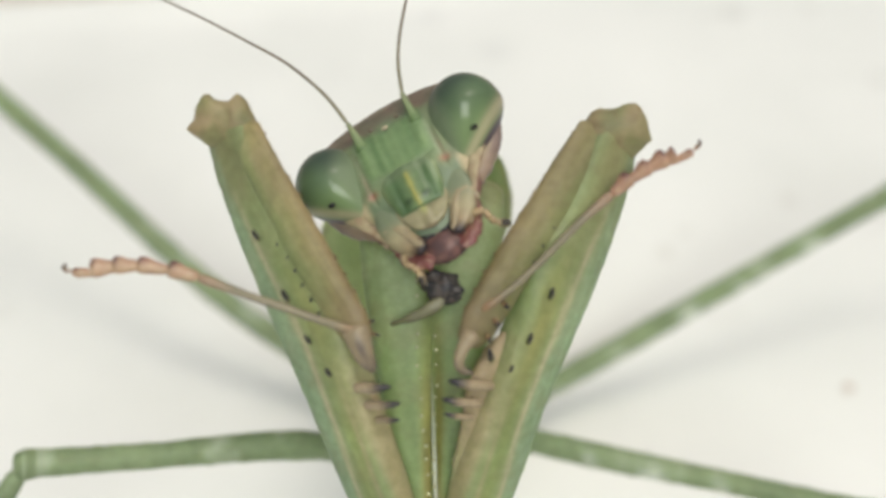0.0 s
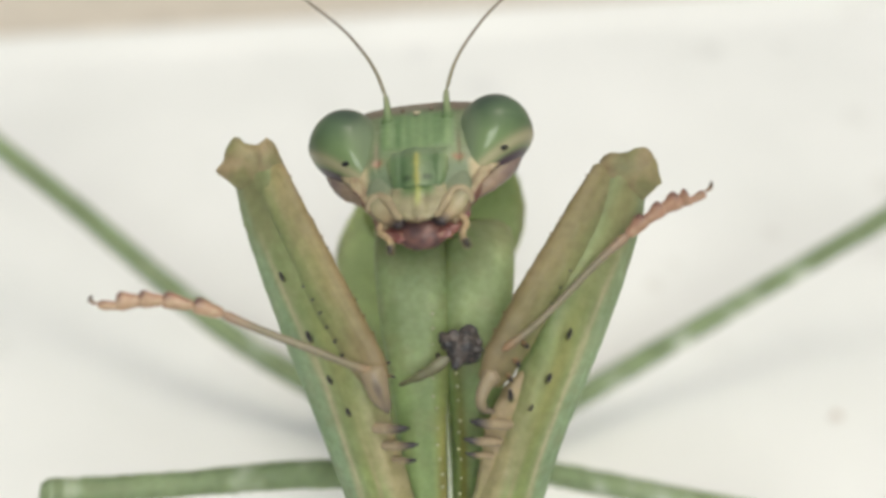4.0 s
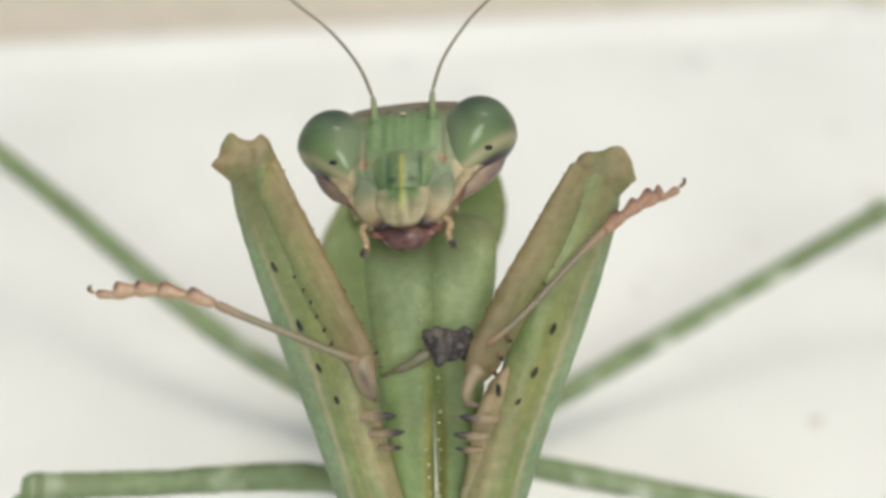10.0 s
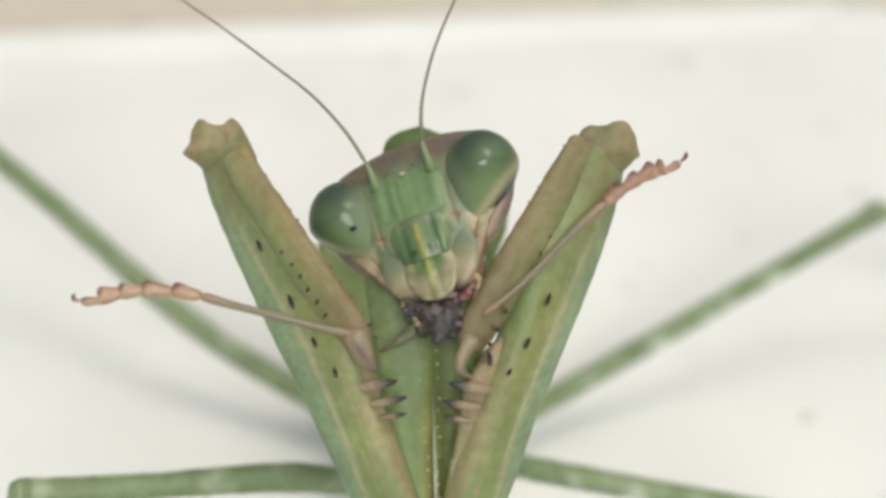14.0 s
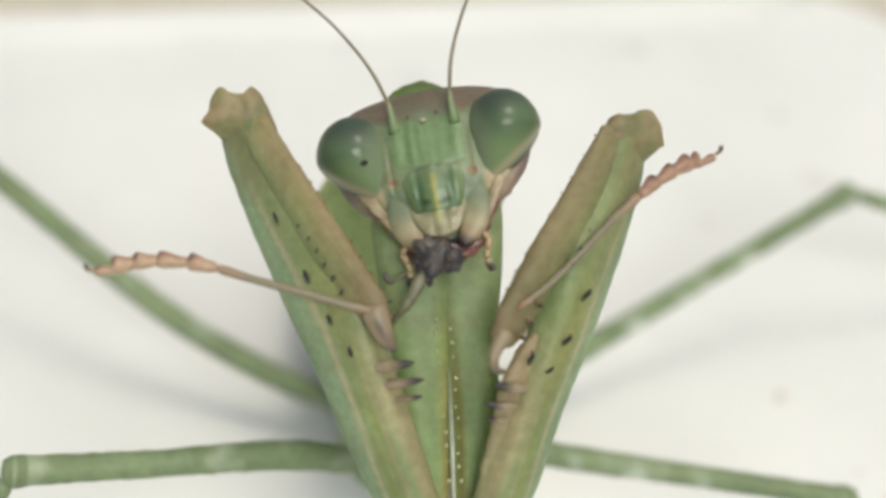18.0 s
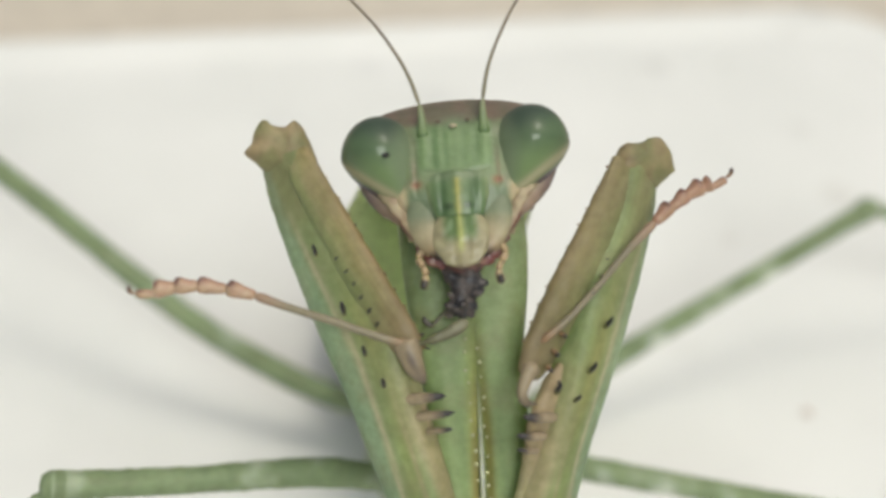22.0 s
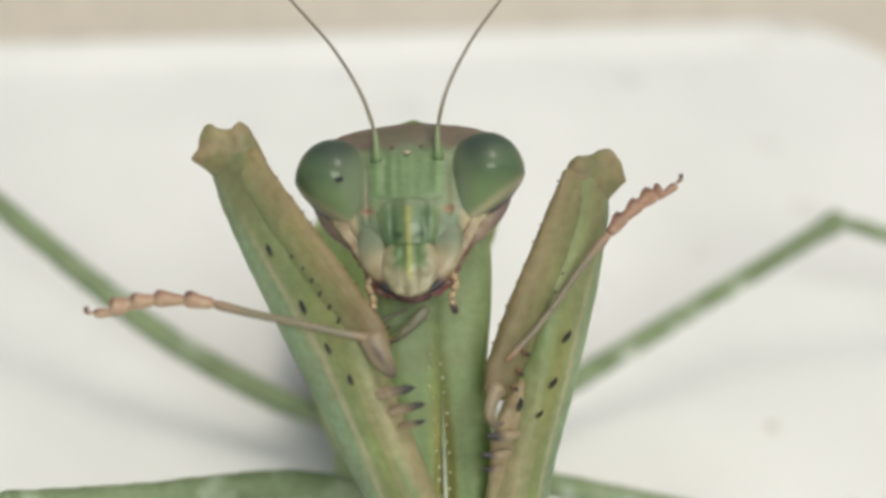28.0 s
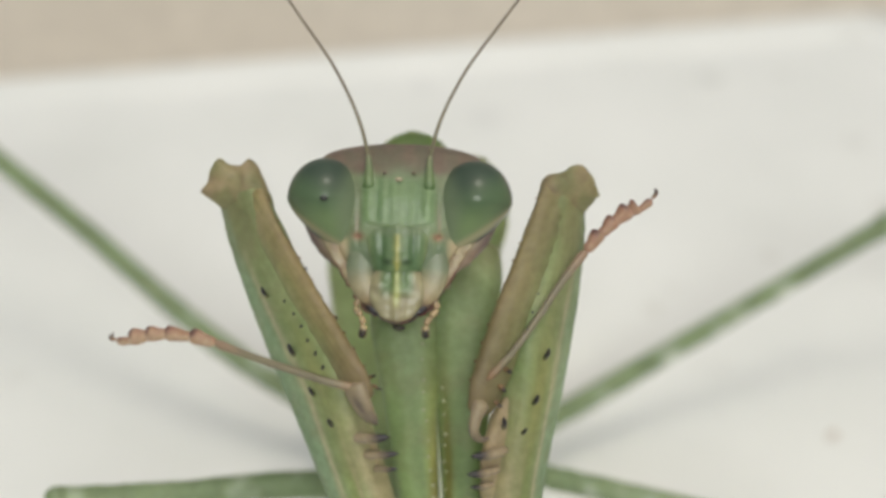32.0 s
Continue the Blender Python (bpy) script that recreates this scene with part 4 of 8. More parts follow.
PUPILS, LOBES, PALPS, ARCHES, ANTENNAE = [], [], [], [], []
for side in (-1, 1):
    def egg(d, side=side):
        """An eye drawn in towards the cheek below."""
        k = max(0.0, -d.y)
        return Vector((d.x * (1 - 0.24 * k) - side * 0.56 * k ** 1.7, d.y * (1.0 + 0.20 * k), d.z * (1 - 0.2 * k)))
    part("eye", ball((side * 2.42, -0.15, -0.12), (1.22, 1.36, 1.32), eye_tint(side), 64, 48, egg), M_EYE, head, "glossy dark green compound eye")
    PUPILS.append(part("pupil", ball((0, 0, 0), (0.13, 0.085, 0.05), (0.012, 0.012, 0.012), 14, 8), M_EYE, head, "tiny black pseudopupil", (0.0, 0.0, 0.0)))
    part("gena", limb([(side * 3.10, -0.20, -0.62, 0.12, 0.24), (side * 2.92, -0.80, -0.52, 0.24, 0.30), (side * 2.54, -1.42, -0.34, 0.31, 0.32), (side * 2.08, -1.92, -0.12, 0.29, 0.28), (side * 1.62, -2.40, 0.02, 0.18, 0.20)], 36, 18,
                      lambda u, s, f, side=side: blend(blend((0.36, 0.31, 0.21), (0.225, 0.165, 0.145), step(-s * side, -0.2, 0.5)), (0.32, 0.235, 0.165), 0.7 * step(u, 0.45, 0.75)), bumps=0.05), M_FACE, head, "cream and purplish brown cheek rim below the eye")
    root = Vector((side * 0.96, 0.15, 0.5))
    part("antenna_base", limb([(*(root - Vector((0, 0.06, 0))), 0.10, 0.06), (*(root + Vector((0, 0.12, 0.03))), 0.20, 0.15), (*(root + Vector((0, 0.34, 0.06))), 0.15, 0.12), (*(root + Vector((0, 0.75, 0.14))), 0.11, 0.11), (*(root + Vector((side * 0.03, 1.15, 0.26))), 0.075, 0.075)], 18, 14,
                              lambda u, s, f: blend(blend((0.10, 0.17, 0.06), (0.19, 0.265, 0.12), step(u, 0.1, 0.4)), (0.24, 0.24, 0.15), u * u)), M_FACE, head)
    tip = root + Vector((side * 0.02, 1.05, 0.24))
    ANTENNAE.append(part("antenna", limb([(*tip, 0.066, 0.066), (*(tip + Vector((side * 0.22, 0.8, 0.22))), 0.058, 0.058), (*(tip + Vector((side * 1.0, 2.4, 0.35))), 0.050, 0.050),
                          (*(tip + Vector((side * 2.4, 4.3, 0.3))), 0.043, 0.043), (*(tip + Vector((side * 4.9, 7.4, 0.0))), 0.034, 0.034),
                          (*(tip + Vector((side * 7.6, 10.5, -0.8))), 0.022, 0.022)], 90, 8,
                         lambda u, s, f: blend((0.22, 0.20, 0.125), (0.18, 0.145, 0.112), u * 6)), M_HORN, head, "long thin brown antenna", tuple(tip)))
    part("mandible", limb([(side * 1.0, -1.45, 0.42, 0.14, 0.12), (side * 1.16, -2.0, 0.40, 0.42, 0.14), (side * 1.10, -2.8, 0.44, 0.42, 0.16), (side * 0.50, -3.62, 0.42, 0.22, 0.16)], 36, 24,
                          lambda u, s, f: blend(blend((0.17, 0.20, 0.125), blend((0.36, 0.31, 0.19), (0.29, 0.21, 0.12), (u - 0.65) * 5), (u - 0.36) * 4), (0.03, 0.02, 0.022), (u - 0.80) * 8)), M_FACE, head, "green mandible with a dark tip")
    part("cheek", limb([(side * 2.52, -1.10, 0.02, 0.12, 0.08), (side * 2.20, -1.50, 0.22, 0.20, 0.09), (side * 1.88, -2.02, 0.33, 0.18, 0.07), (side * 1.56, -2.58, 0.38, 0.16, 0.06), (side * 1.18, -3.10, 0.42, 0.17, 0.06), (side * 0.78, -3.48, 0.44, 0.10, 0.06)], 48, 20,
                       lambda u, s, f, side=side: blend(blend((0.355, 0.295, 0.185), (0.26, 0.185, 0.115), 0.25 + 1.3 * noise.noise(Vector((u * 9, s, side)))), (0.22, 0.105, 0.075), 0.8 * step(s * -side, 0.55, 0.9) * step(u, 0.25, 0.5)), power=2.6, bumps=0.06),
         M_FACE, head, "broad cream band of the maxilla")
    part("side_lobe", limb([(side * 1.85, -2.0, 0.1, 0.14, 0.12), (side * 1.72, -2.45, 0.12, 0.15, 0.12), (side * 1.38, -2.95, 0.16, 0.13, 0.11), (side * 1.0, -3.5, 0.2, 0.1, 0.1)], 30, 12,
                        lambda u, s, f: blend((0.33, 0.26, 0.16), (0.16, 0.075, 0.055), 0.9 * bell(u, 0.3, 0.16) + 0.5 * max(0, -s))), M_FACE, head, "cream and reddish brown side lobe of the mouth")
    LOBES.append(part("maxilla_lobe", limb([(side * 1.35, -2.7, -0.05, 0.2, 0.1), (side * 1.15, -3.15, -0.02, 0.33, 0.12), (side * 0.85, -3.6, 0.04, 0.35, 0.13), (side * 0.5, -4.0, 0.1, 0.16, 0.1)], 40, 28,
                              lambda u, s, f: blend(blend((0.25, 0.105, 0.088), (0.18, 0.062, 0.058), u), (0.33, 0.22, 0.14), 0.6 * step(noise.noise(Vector((u * 6, s * 3, side * 2))), 0.05, 0.4)), bumps=0.09), M_SHINE, head, "dark red inner mouthpart", (0.0, 0.0, 0.0)))
    ARCHES.append(part("mandible_arch", limb([(side * 1.62, -2.95, 0.36, 0.1, 0.09), (side * 1.5, -2.62, 0.5, 0.11, 0.09), (side * 1.2, -2.5, 0.56, 0.13, 0.1), (side * 0.96, -2.72, 0.6, 0.14, 0.1), (side * 0.78, -3.1, 0.64, 0.13, 0.09), (side * 0.5, -3.5, 0.62, 0.08, 0.07)], 40, 14,
                                          lambda u, s, f: blend((0.36, 0.30, 0.185), (0.27, 0.21, 0.13), 0.5 + noise.noise(Vector((u * 6, s, side)))), bumps=0.04), M_FACE, head, "beige arched edge of the opened mandible", (0.0, 0.0, 0.0)))
    palp = [(side * 1.15, -3.2, 0.24), (side * 1.34, -3.58, 0.24), (side * 1.12, -3.86, 0.34), (side * 1.0, -4.12, 0.42), (side * 1.06, -4.56, 0.38)]
    joints = []
    for k in range(4):
        w = (0.11, 0.11, 0.105, 0.13)[k]
        joints.append(limb([(*palp[k], w * 0.9, w * 0.9), (*[palp[k][i] * 0.4 + palp[k + 1][i] * 0.6 for i in range(3)], w, w), (*palp[k + 1], w * 0.95, w * 0.95)], 12, 10,
                           (lambda u, s, f: blend((0.40, 0.31, 0.18), DARK, step(u, 0.3, 0.4) * (1 - step(abs(s), 0.75, 0.95)))) if k == 3 else (lambda u, s, f: blend((0.40, 0.31, 0.18), (0.32, 0.21, 0.12), u * 0.6))))
    PALPS.append(part("palp", joined(*joints), M_FACE, head, "jointed cream palp with a black tip", palp[0]))


def clypeus_tint(p):
    x = abs(p[0])
    y = p[1]
    c = blend((0.14, 0.205, 0.095), (0.08, 0.14, 0.058), bell(x, 0.5, 0.22))
    c = blend(c, (0.15, 0.2, 0.11), bell(y, -1.15, 0.16))
    c = blend(c, (0.03, 0.05, 0.025), 0.85 * bell(y, -2.12, 0.1) * bell(x, 0.3, 0.16))
    c = blend(c, (0.24, 0.28, 0.14), 0.6 * bell(x, 0.9, 0.06))
    return blend(c, (0.40, 0.37, 0.10), 0.85 * bell(x, 0.0, 0.08 + 0.03 * noise.noise(Vector((0, y * 4, 2)))) * step(-y, 1.15, 1.35))


def labrum_tint(p):
    x, y = abs(p[0]), p[1]
    n = noise.noise(Vector((p[0] * 3, y * 3, 2.0)))
    c = blend((0.315, 0.29, 0.17), (0.265, 0.235, 0.14), 0.5 + n)
    c = blend(c, (0.115, 0.18, 0.07), (1 - step(x, 0.36, 0.66)) * (1 - step(-y, 2.75, 3.25)))
    c = blend(c, (0.24, 0.15, 0.10), 0.5 * step(-y, 3.72, 3.9))
    return blend(c, (0.40, 0.42, 0.13), 0.85 * bell(x, 0, 0.09) * (1 - step(-y, 3.1, 3.6)))


part("clypeus", slab([(-0.92, 0.15, 0.68, 0.2), (-0.97, 0.56, 0.77, 0.2), (-1.05, 0.82, 0.82, 0.2), (-1.20, 0.96, 0.85, 0.2), (-1.6, 0.98, 0.87, 0.2), (-2.0, 0.88, 0.85, 0.2), (-2.4, 0.76, 0.77, 0.2)], clypeus_tint, 60, 96, 2.5, lambda x, y: 0.05 * bell(x, 0, 0.12) - 0.05 * bell(abs(x), 0.5, 0.12) + 0.02 * noise.noise(Vector((x * 4, y * 4, 3.0)))), M_SHINE, head,
     "green clypeus with a yellow middle stripe")
labrum = part("labrum", slab([(-1.9, 0.5, 0.66, 0.2), (-2.3, 0.74, 0.70, 0.2), (-2.8, 0.88, 0.72, 0.3), (-3.2, 0.84, 0.72, 0.35), (-3.55, 0.64, 0.71, 0.4), (-3.78, 0.38, 0.70, 0.45), (-3.87, 0.1, 0.67, 0.5)], labrum_tint, 60, 96, 3.0, lambda x, y: 0.05 * bell(x, 0, 0.1) - 0.02 * bell(abs(x), 0.22, 0.07) + 0.03 * noise.noise(Vector((x * 4, y * 4, 9.0)))), M_SHINE, head,
     "cream upper lip", (0.0, 0.0, 0.0))
TIPS = []
for side in (-1, 1):
    TIPS.append(part("mandible_tip", limb([(side * 1.22, -3.10, 0.30, 0.10, 0.10), (side * 0.98, -3.44, 0.40, 0.14, 0.12), (side * 0.60, -3.72, 0.44, 0.12, 0.12), (side * 0.05, -3.86, 0.44, 0.07, 0.08)], 30, 16,
                                           lambda u, s, f: blend((0.22, 0.12, 0.07), (0.022, 0.019, 0.024), step(u, 0.1, 0.45)), bumps=0.03), M_FACE, head, "black toothed tip of the mandible", (0.0, 0.0, 0.0)))
part("lower_jaw", ball((0, -3.50, -0.12), (0.80, 0.62, 0.42), lambda d: blend((0.19, 0.095, 0.08), (0.085, 0.048, 0.048), 0.5 + 1.5 * noise.noise(d * 2.5)), 36, 24, lambda d: d * (1 + 0.08 * noise.noise(d * 3.0))), M_FACE, head, "dark red mouthparts")
for x, y, z, r, tone in ((0, 0.50, 0.66, 0.125, (0.42, 0.36, 0.25)), (-0.46, 0.72, 0.54, 0.075, (0.20, 0.15, 0.11)), (0.46, 0.72, 0.54, 0.075, (0.20, 0.15, 0.11))):
    part("ocellus", ball((x, y, z), (r, r * 0.55, 0.06), tone, 12, 8), M_EYE, head)
part("neck", limb([(0, -0.2, -1.2, 1.0, 1.0), (0.1, -0.6, -2.6, 0.9, 0.9), (0.2, -1.2, -4.0, 1.0, 1.0)], 12, 20, (0.26, 0.36, 0.14), facing=(0, 1, 0)), M_SKIN, head)


# ---- the prey, in torn lumps ----
prey = tagged(new("prey_remains"), "torn dark lump of a half-eaten insect", "prey")
prey.matrix_world = mantis.matrix_world
PIVOT["prey_remains"] = BASE


def lump(seed, rx, ry, rz):
    """A torn, wet scrap: creased, with a few shards that stick out of it."""
    rng = random.Random(seed)
    shards = [Vector((rng.uniform(-1, 1), rng.uniform(-1, 1), rng.uniform(-0.4, 1))).normalized() for _ in range(9)]

    def shape(d):
        k = 0.98 + 0.22 * noise.noise(d * 1.2 + Vector((seed, 0, 0)))
        k -= 0.05 * (1 - abs(noise.noise(d * 2.3 + Vector((0, seed, 0)))) * 3.0) ** 4 * 0.5
        k += 0.03 * noise.noise(d * 4.5 + Vector((seed, seed, 0))) + 0.012 * noise.noise(d * 11.0)
        k += sum((0.25 + 0.3 * (n % 3) / 2) * max(0.0, (d.dot(h) - 0.95) * 20) for n, h in enumerate(shards))
        return d * k

    def tint(d):
        n, m = noise.noise(d * 2.6 + Vector((0, 0, seed))), noise.noise(d * 7.0 + Vector((seed, 0, 4.0)))
        c = blend((0.042, 0.040, 0.046), (0.13, 0.105, 0.095), max(0, n + 0.2) * 1.4)
        return blend(c, (0.20, 0.18, 0.17), max(0, m - 0.25) * 1.6)
    return ball((0, 0, 0), (rx, ry, rz), tint, 72, 52, shape)


LUMPS = []
for seed, size in ((3.0, (0.60, 0.55, 0.45)), (11.0, (0.46, 0.40, 0.36)), (23.0, (0.38, 0.44, 0.32))):
    ob = part("lump", lump(seed, *size), M_MEAT, prey, pivot=(0.0, 0.0, 0.0))
    LUMPS.append(ob)
leg_piece = part("torn_leg", limb([(0, 0, 0, 0.06, 0.05), (0.45, 0.14, 0.1, 0.10, 0.06), (1.0, 0.34, 0.12, 0.17, 0.06), (1.45, 0.58, 0.08, 0.20, 0.05), (1.75, 0.74, 0.03, 0.14, 0.03)], 30, 14,
                                  lambda u, s, f: blend(blend((0.12, 0.12, 0.065), (0.17, 0.16, 0.095), u), (0.09, 0.075, 0.05), 0.7 * bell(s, 0.75, 0.2)), bumps=0.03), M_HORN, prey, "greyish torn leg of the prey", (0.0, 0.0, 0.0))
hooked_leg = part("hooked_leg", joined(
    limb([(-0.25, 0, 0, 0.07, 0.07), (0.25, 0.02, 0.03, 0.055, 0.055), (0.78, 0, 0.05, 0.06, 0.06)], 16, 10, lambda u, s, f: blend((0.12, 0.11, 0.07), (0.17, 0.15, 0.10), 0.5 + 0.5 * s)),
    limb([(0.74, -0.06, 0.05, 0.06, 0.06), (0.82, 0.12, 0.07, 0.10, 0.07), (0.80, 0.30, 0.06, 0.09, 0.06), (0.74, 0.40, 0.04, 0.03, 0.03)], 14, 10, (0.075, 0.065, 0.05))),
    M_HORN, prey, "thin prey leg with a hooked foot", (0.0, 0.0, 0.0))


# ---- crumbs on the tray ----
def crumb(x, y, size, seed, color, label):
    def shape(d):
        return d * (1 + 0.5 * noise.noise(d * 1.7 + Vector((seed, 0, 0))))
    ob = tagged(new("crumb", skin("crumb", ball((0, 0, 0), (size, size * 0.8, size * 0.35), color, 16, 10, shape), M_MEAT)), label, "crumb")
    ob.location = (x * MM, y * MM, size * 0.15 * MM)


crumb(21.8, 35.2, 0.2, 2.0, (0.52, 0.42, 0.34), "tiny reddish brown crumb lying on the tray")
crumb(24.4, 30.1, 0.12, 6.0, (0.40, 0.34, 0.28), "tiny greyish crumb lying on the tray")


# ---- what moves ----
LEFT_ROWS = [
    (0, -4.007, 11.841, 19.163, 0.03, 0.16, 3.08), (0.5, -4.093, 11.897, 19.700, 0.68, 0.36, 3.19),
    (1, -4.176, 11.923, 19.895, 1.04, 0.46, 3.29), (1.5, -4.269, 11.874, 19.754, 0.88, 0.33, 3.46),
    (2, -4.304, 11.827, 19.538, 0.55, 0.16, 3.29), (2.5, -4.316, 11.820, 19.377, 0.27, 0.02, 2.68),
    (3, -4.357, 11.813, 19.279, 0.05, -0.03, 2.04), (3.5, -4.462, 11.818, 19.247, 0.29, 0.23, 1.42),
    (5.5, -4.429, 11.845, 19.416, 0.17, -0.09, 0.70), (6, -4.366, 11.821, 19.332, 0.28, -0.14, 0.48),
    (6.5, -4.374, 11.759, 19.182, 0.24, -0.12, 0.37), (7, -4.380, 11.703, 19.052, 0.09, -0.11, 0.31),
    (7.5, -4.356, 11.688, 19.004, 0.07, -0.03, 0.21), (8, -4.311, 11.705, 19.037, 0.07, 0.01, 0.09),
    (8.5, -4.262, 11.723, 19.054, 0.05, -0.01, 0.01), (9, -4.240, 11.719, 18.937, 0.00, -0.00, 0.11),
    (9.5, -4.233, 11.722, 18.800, -0.12, 0.05, 0.41), (10, -4.225, 11.769, 18.721, -0.28, 0.05, 0.85),
    (10.5, -4.227, 11.860, 18.655, -0.50, -0.04, 1.50), (11, -4.244, 11.938, 18.672, -1.69, 2.64, 2.25),
    (11.5, -4.282, 11.968, 18.720, -3.04, 5.23, 3.22), (12, -4.310, 11.962, 18.667, -3.53, 4.96, 4.49),
    (12.5, -4.346, 11.879, 18.521, -3.74, 4.94, 5.40), (13, -4.474, 11.781, 18.395, -3.70, 5.11, 5.95),
    (13.5, -4.671, 11.802, 18.406, -3.55, 5.26, 6.26), (15.5, -4.402, 12.105, 18.578, -4.49, 4.32, 6.67),
    (16, -4.689, 12.096, 18.213, -5.22, 3.80, 6.13), (16.5, -4.692, 12.118, 18.066, -4.71, 0.49, 5.33),
    (17, -4.636, 12.073, 18.055, -3.68, -2.38, 4.73), (17.5, -4.621, 11.990, 18.052, -3.44, -2.16, 4.43),
    (18, -4.576, 11.953, 18.026, -3.44, -2.19, 4.23), (18.5, -4.529, 11.917, 17.912, -3.70, -2.36, 3.97),
    (19, -4.483, 11.857, 17.788, -3.80, -2.35, 3.35), (19.5, -4.500, 11.832, 17.811, -3.57, -2.20, 2.52),
    (20, -4.505, 11.830, 17.812, -3.50, -2.07, 2.15), (20.5, -4.460, 11.774, 17.664, -3.62, -1.93, 2.18),
    (21, -4.416, 11.682, 17.521, -3.55, -1.74, 2.21), (21.5, -4.396, 11.634, 17.523, -3.38, -1.64, 2.09),
    (22, -4.393, 11.639, 17.622, -3.33, -1.67, 1.98), (22.5, -4.384, 11.676, 17.679, -3.34, -1.68, 2.01),
    (23, -4.405, 11.726, 17.730, -3.39, -1.73, 1.93), (23.5, -4.460, 11.754, 17.866, -3.46, -1.80, 1.86),
    (24, -4.489, 11.774, 17.983, -3.38, -1.76, 2.11), (24.5, -4.481, 11.856, 17.984, -3.29, -1.78, 2.73),
    (25, -4.458, 11.994, 18.003, -3.43, -1.97, 3.44), (25.5, -4.430, 12.096, 18.098, -3.81, -2.13, 3.91),
    (27.5, -4.620, 12.102, 18.614, -4.63, -2.62, 7.36), (28, -4.519, 12.081, 18.426, -4.90, -2.97, 7.42),
    (28.5, -4.518, 12.195, 18.453, -4.71, -2.96, 7.90), (29, -4.572, 12.337, 18.719, -4.36, -2.83, 8.78),
    (29.5, -4.791, 12.345, 19.078, -3.95, -2.55, 9.81), (30, -4.946, 12.254, 19.331, -3.21, -2.03, 9.73),
    (30.5, -4.872, 12.148, 19.375, -2.29, -1.43, 7.91), (31, -4.786, 12.106, 19.401, -1.24, -0.81, 5.39),
    (31.5, -4.645, 12.087, 19.570, -0.21, -0.35, 3.30), (32, -4.438, 11.974, 19.739, 0.73, -0.03, 1.43)
]
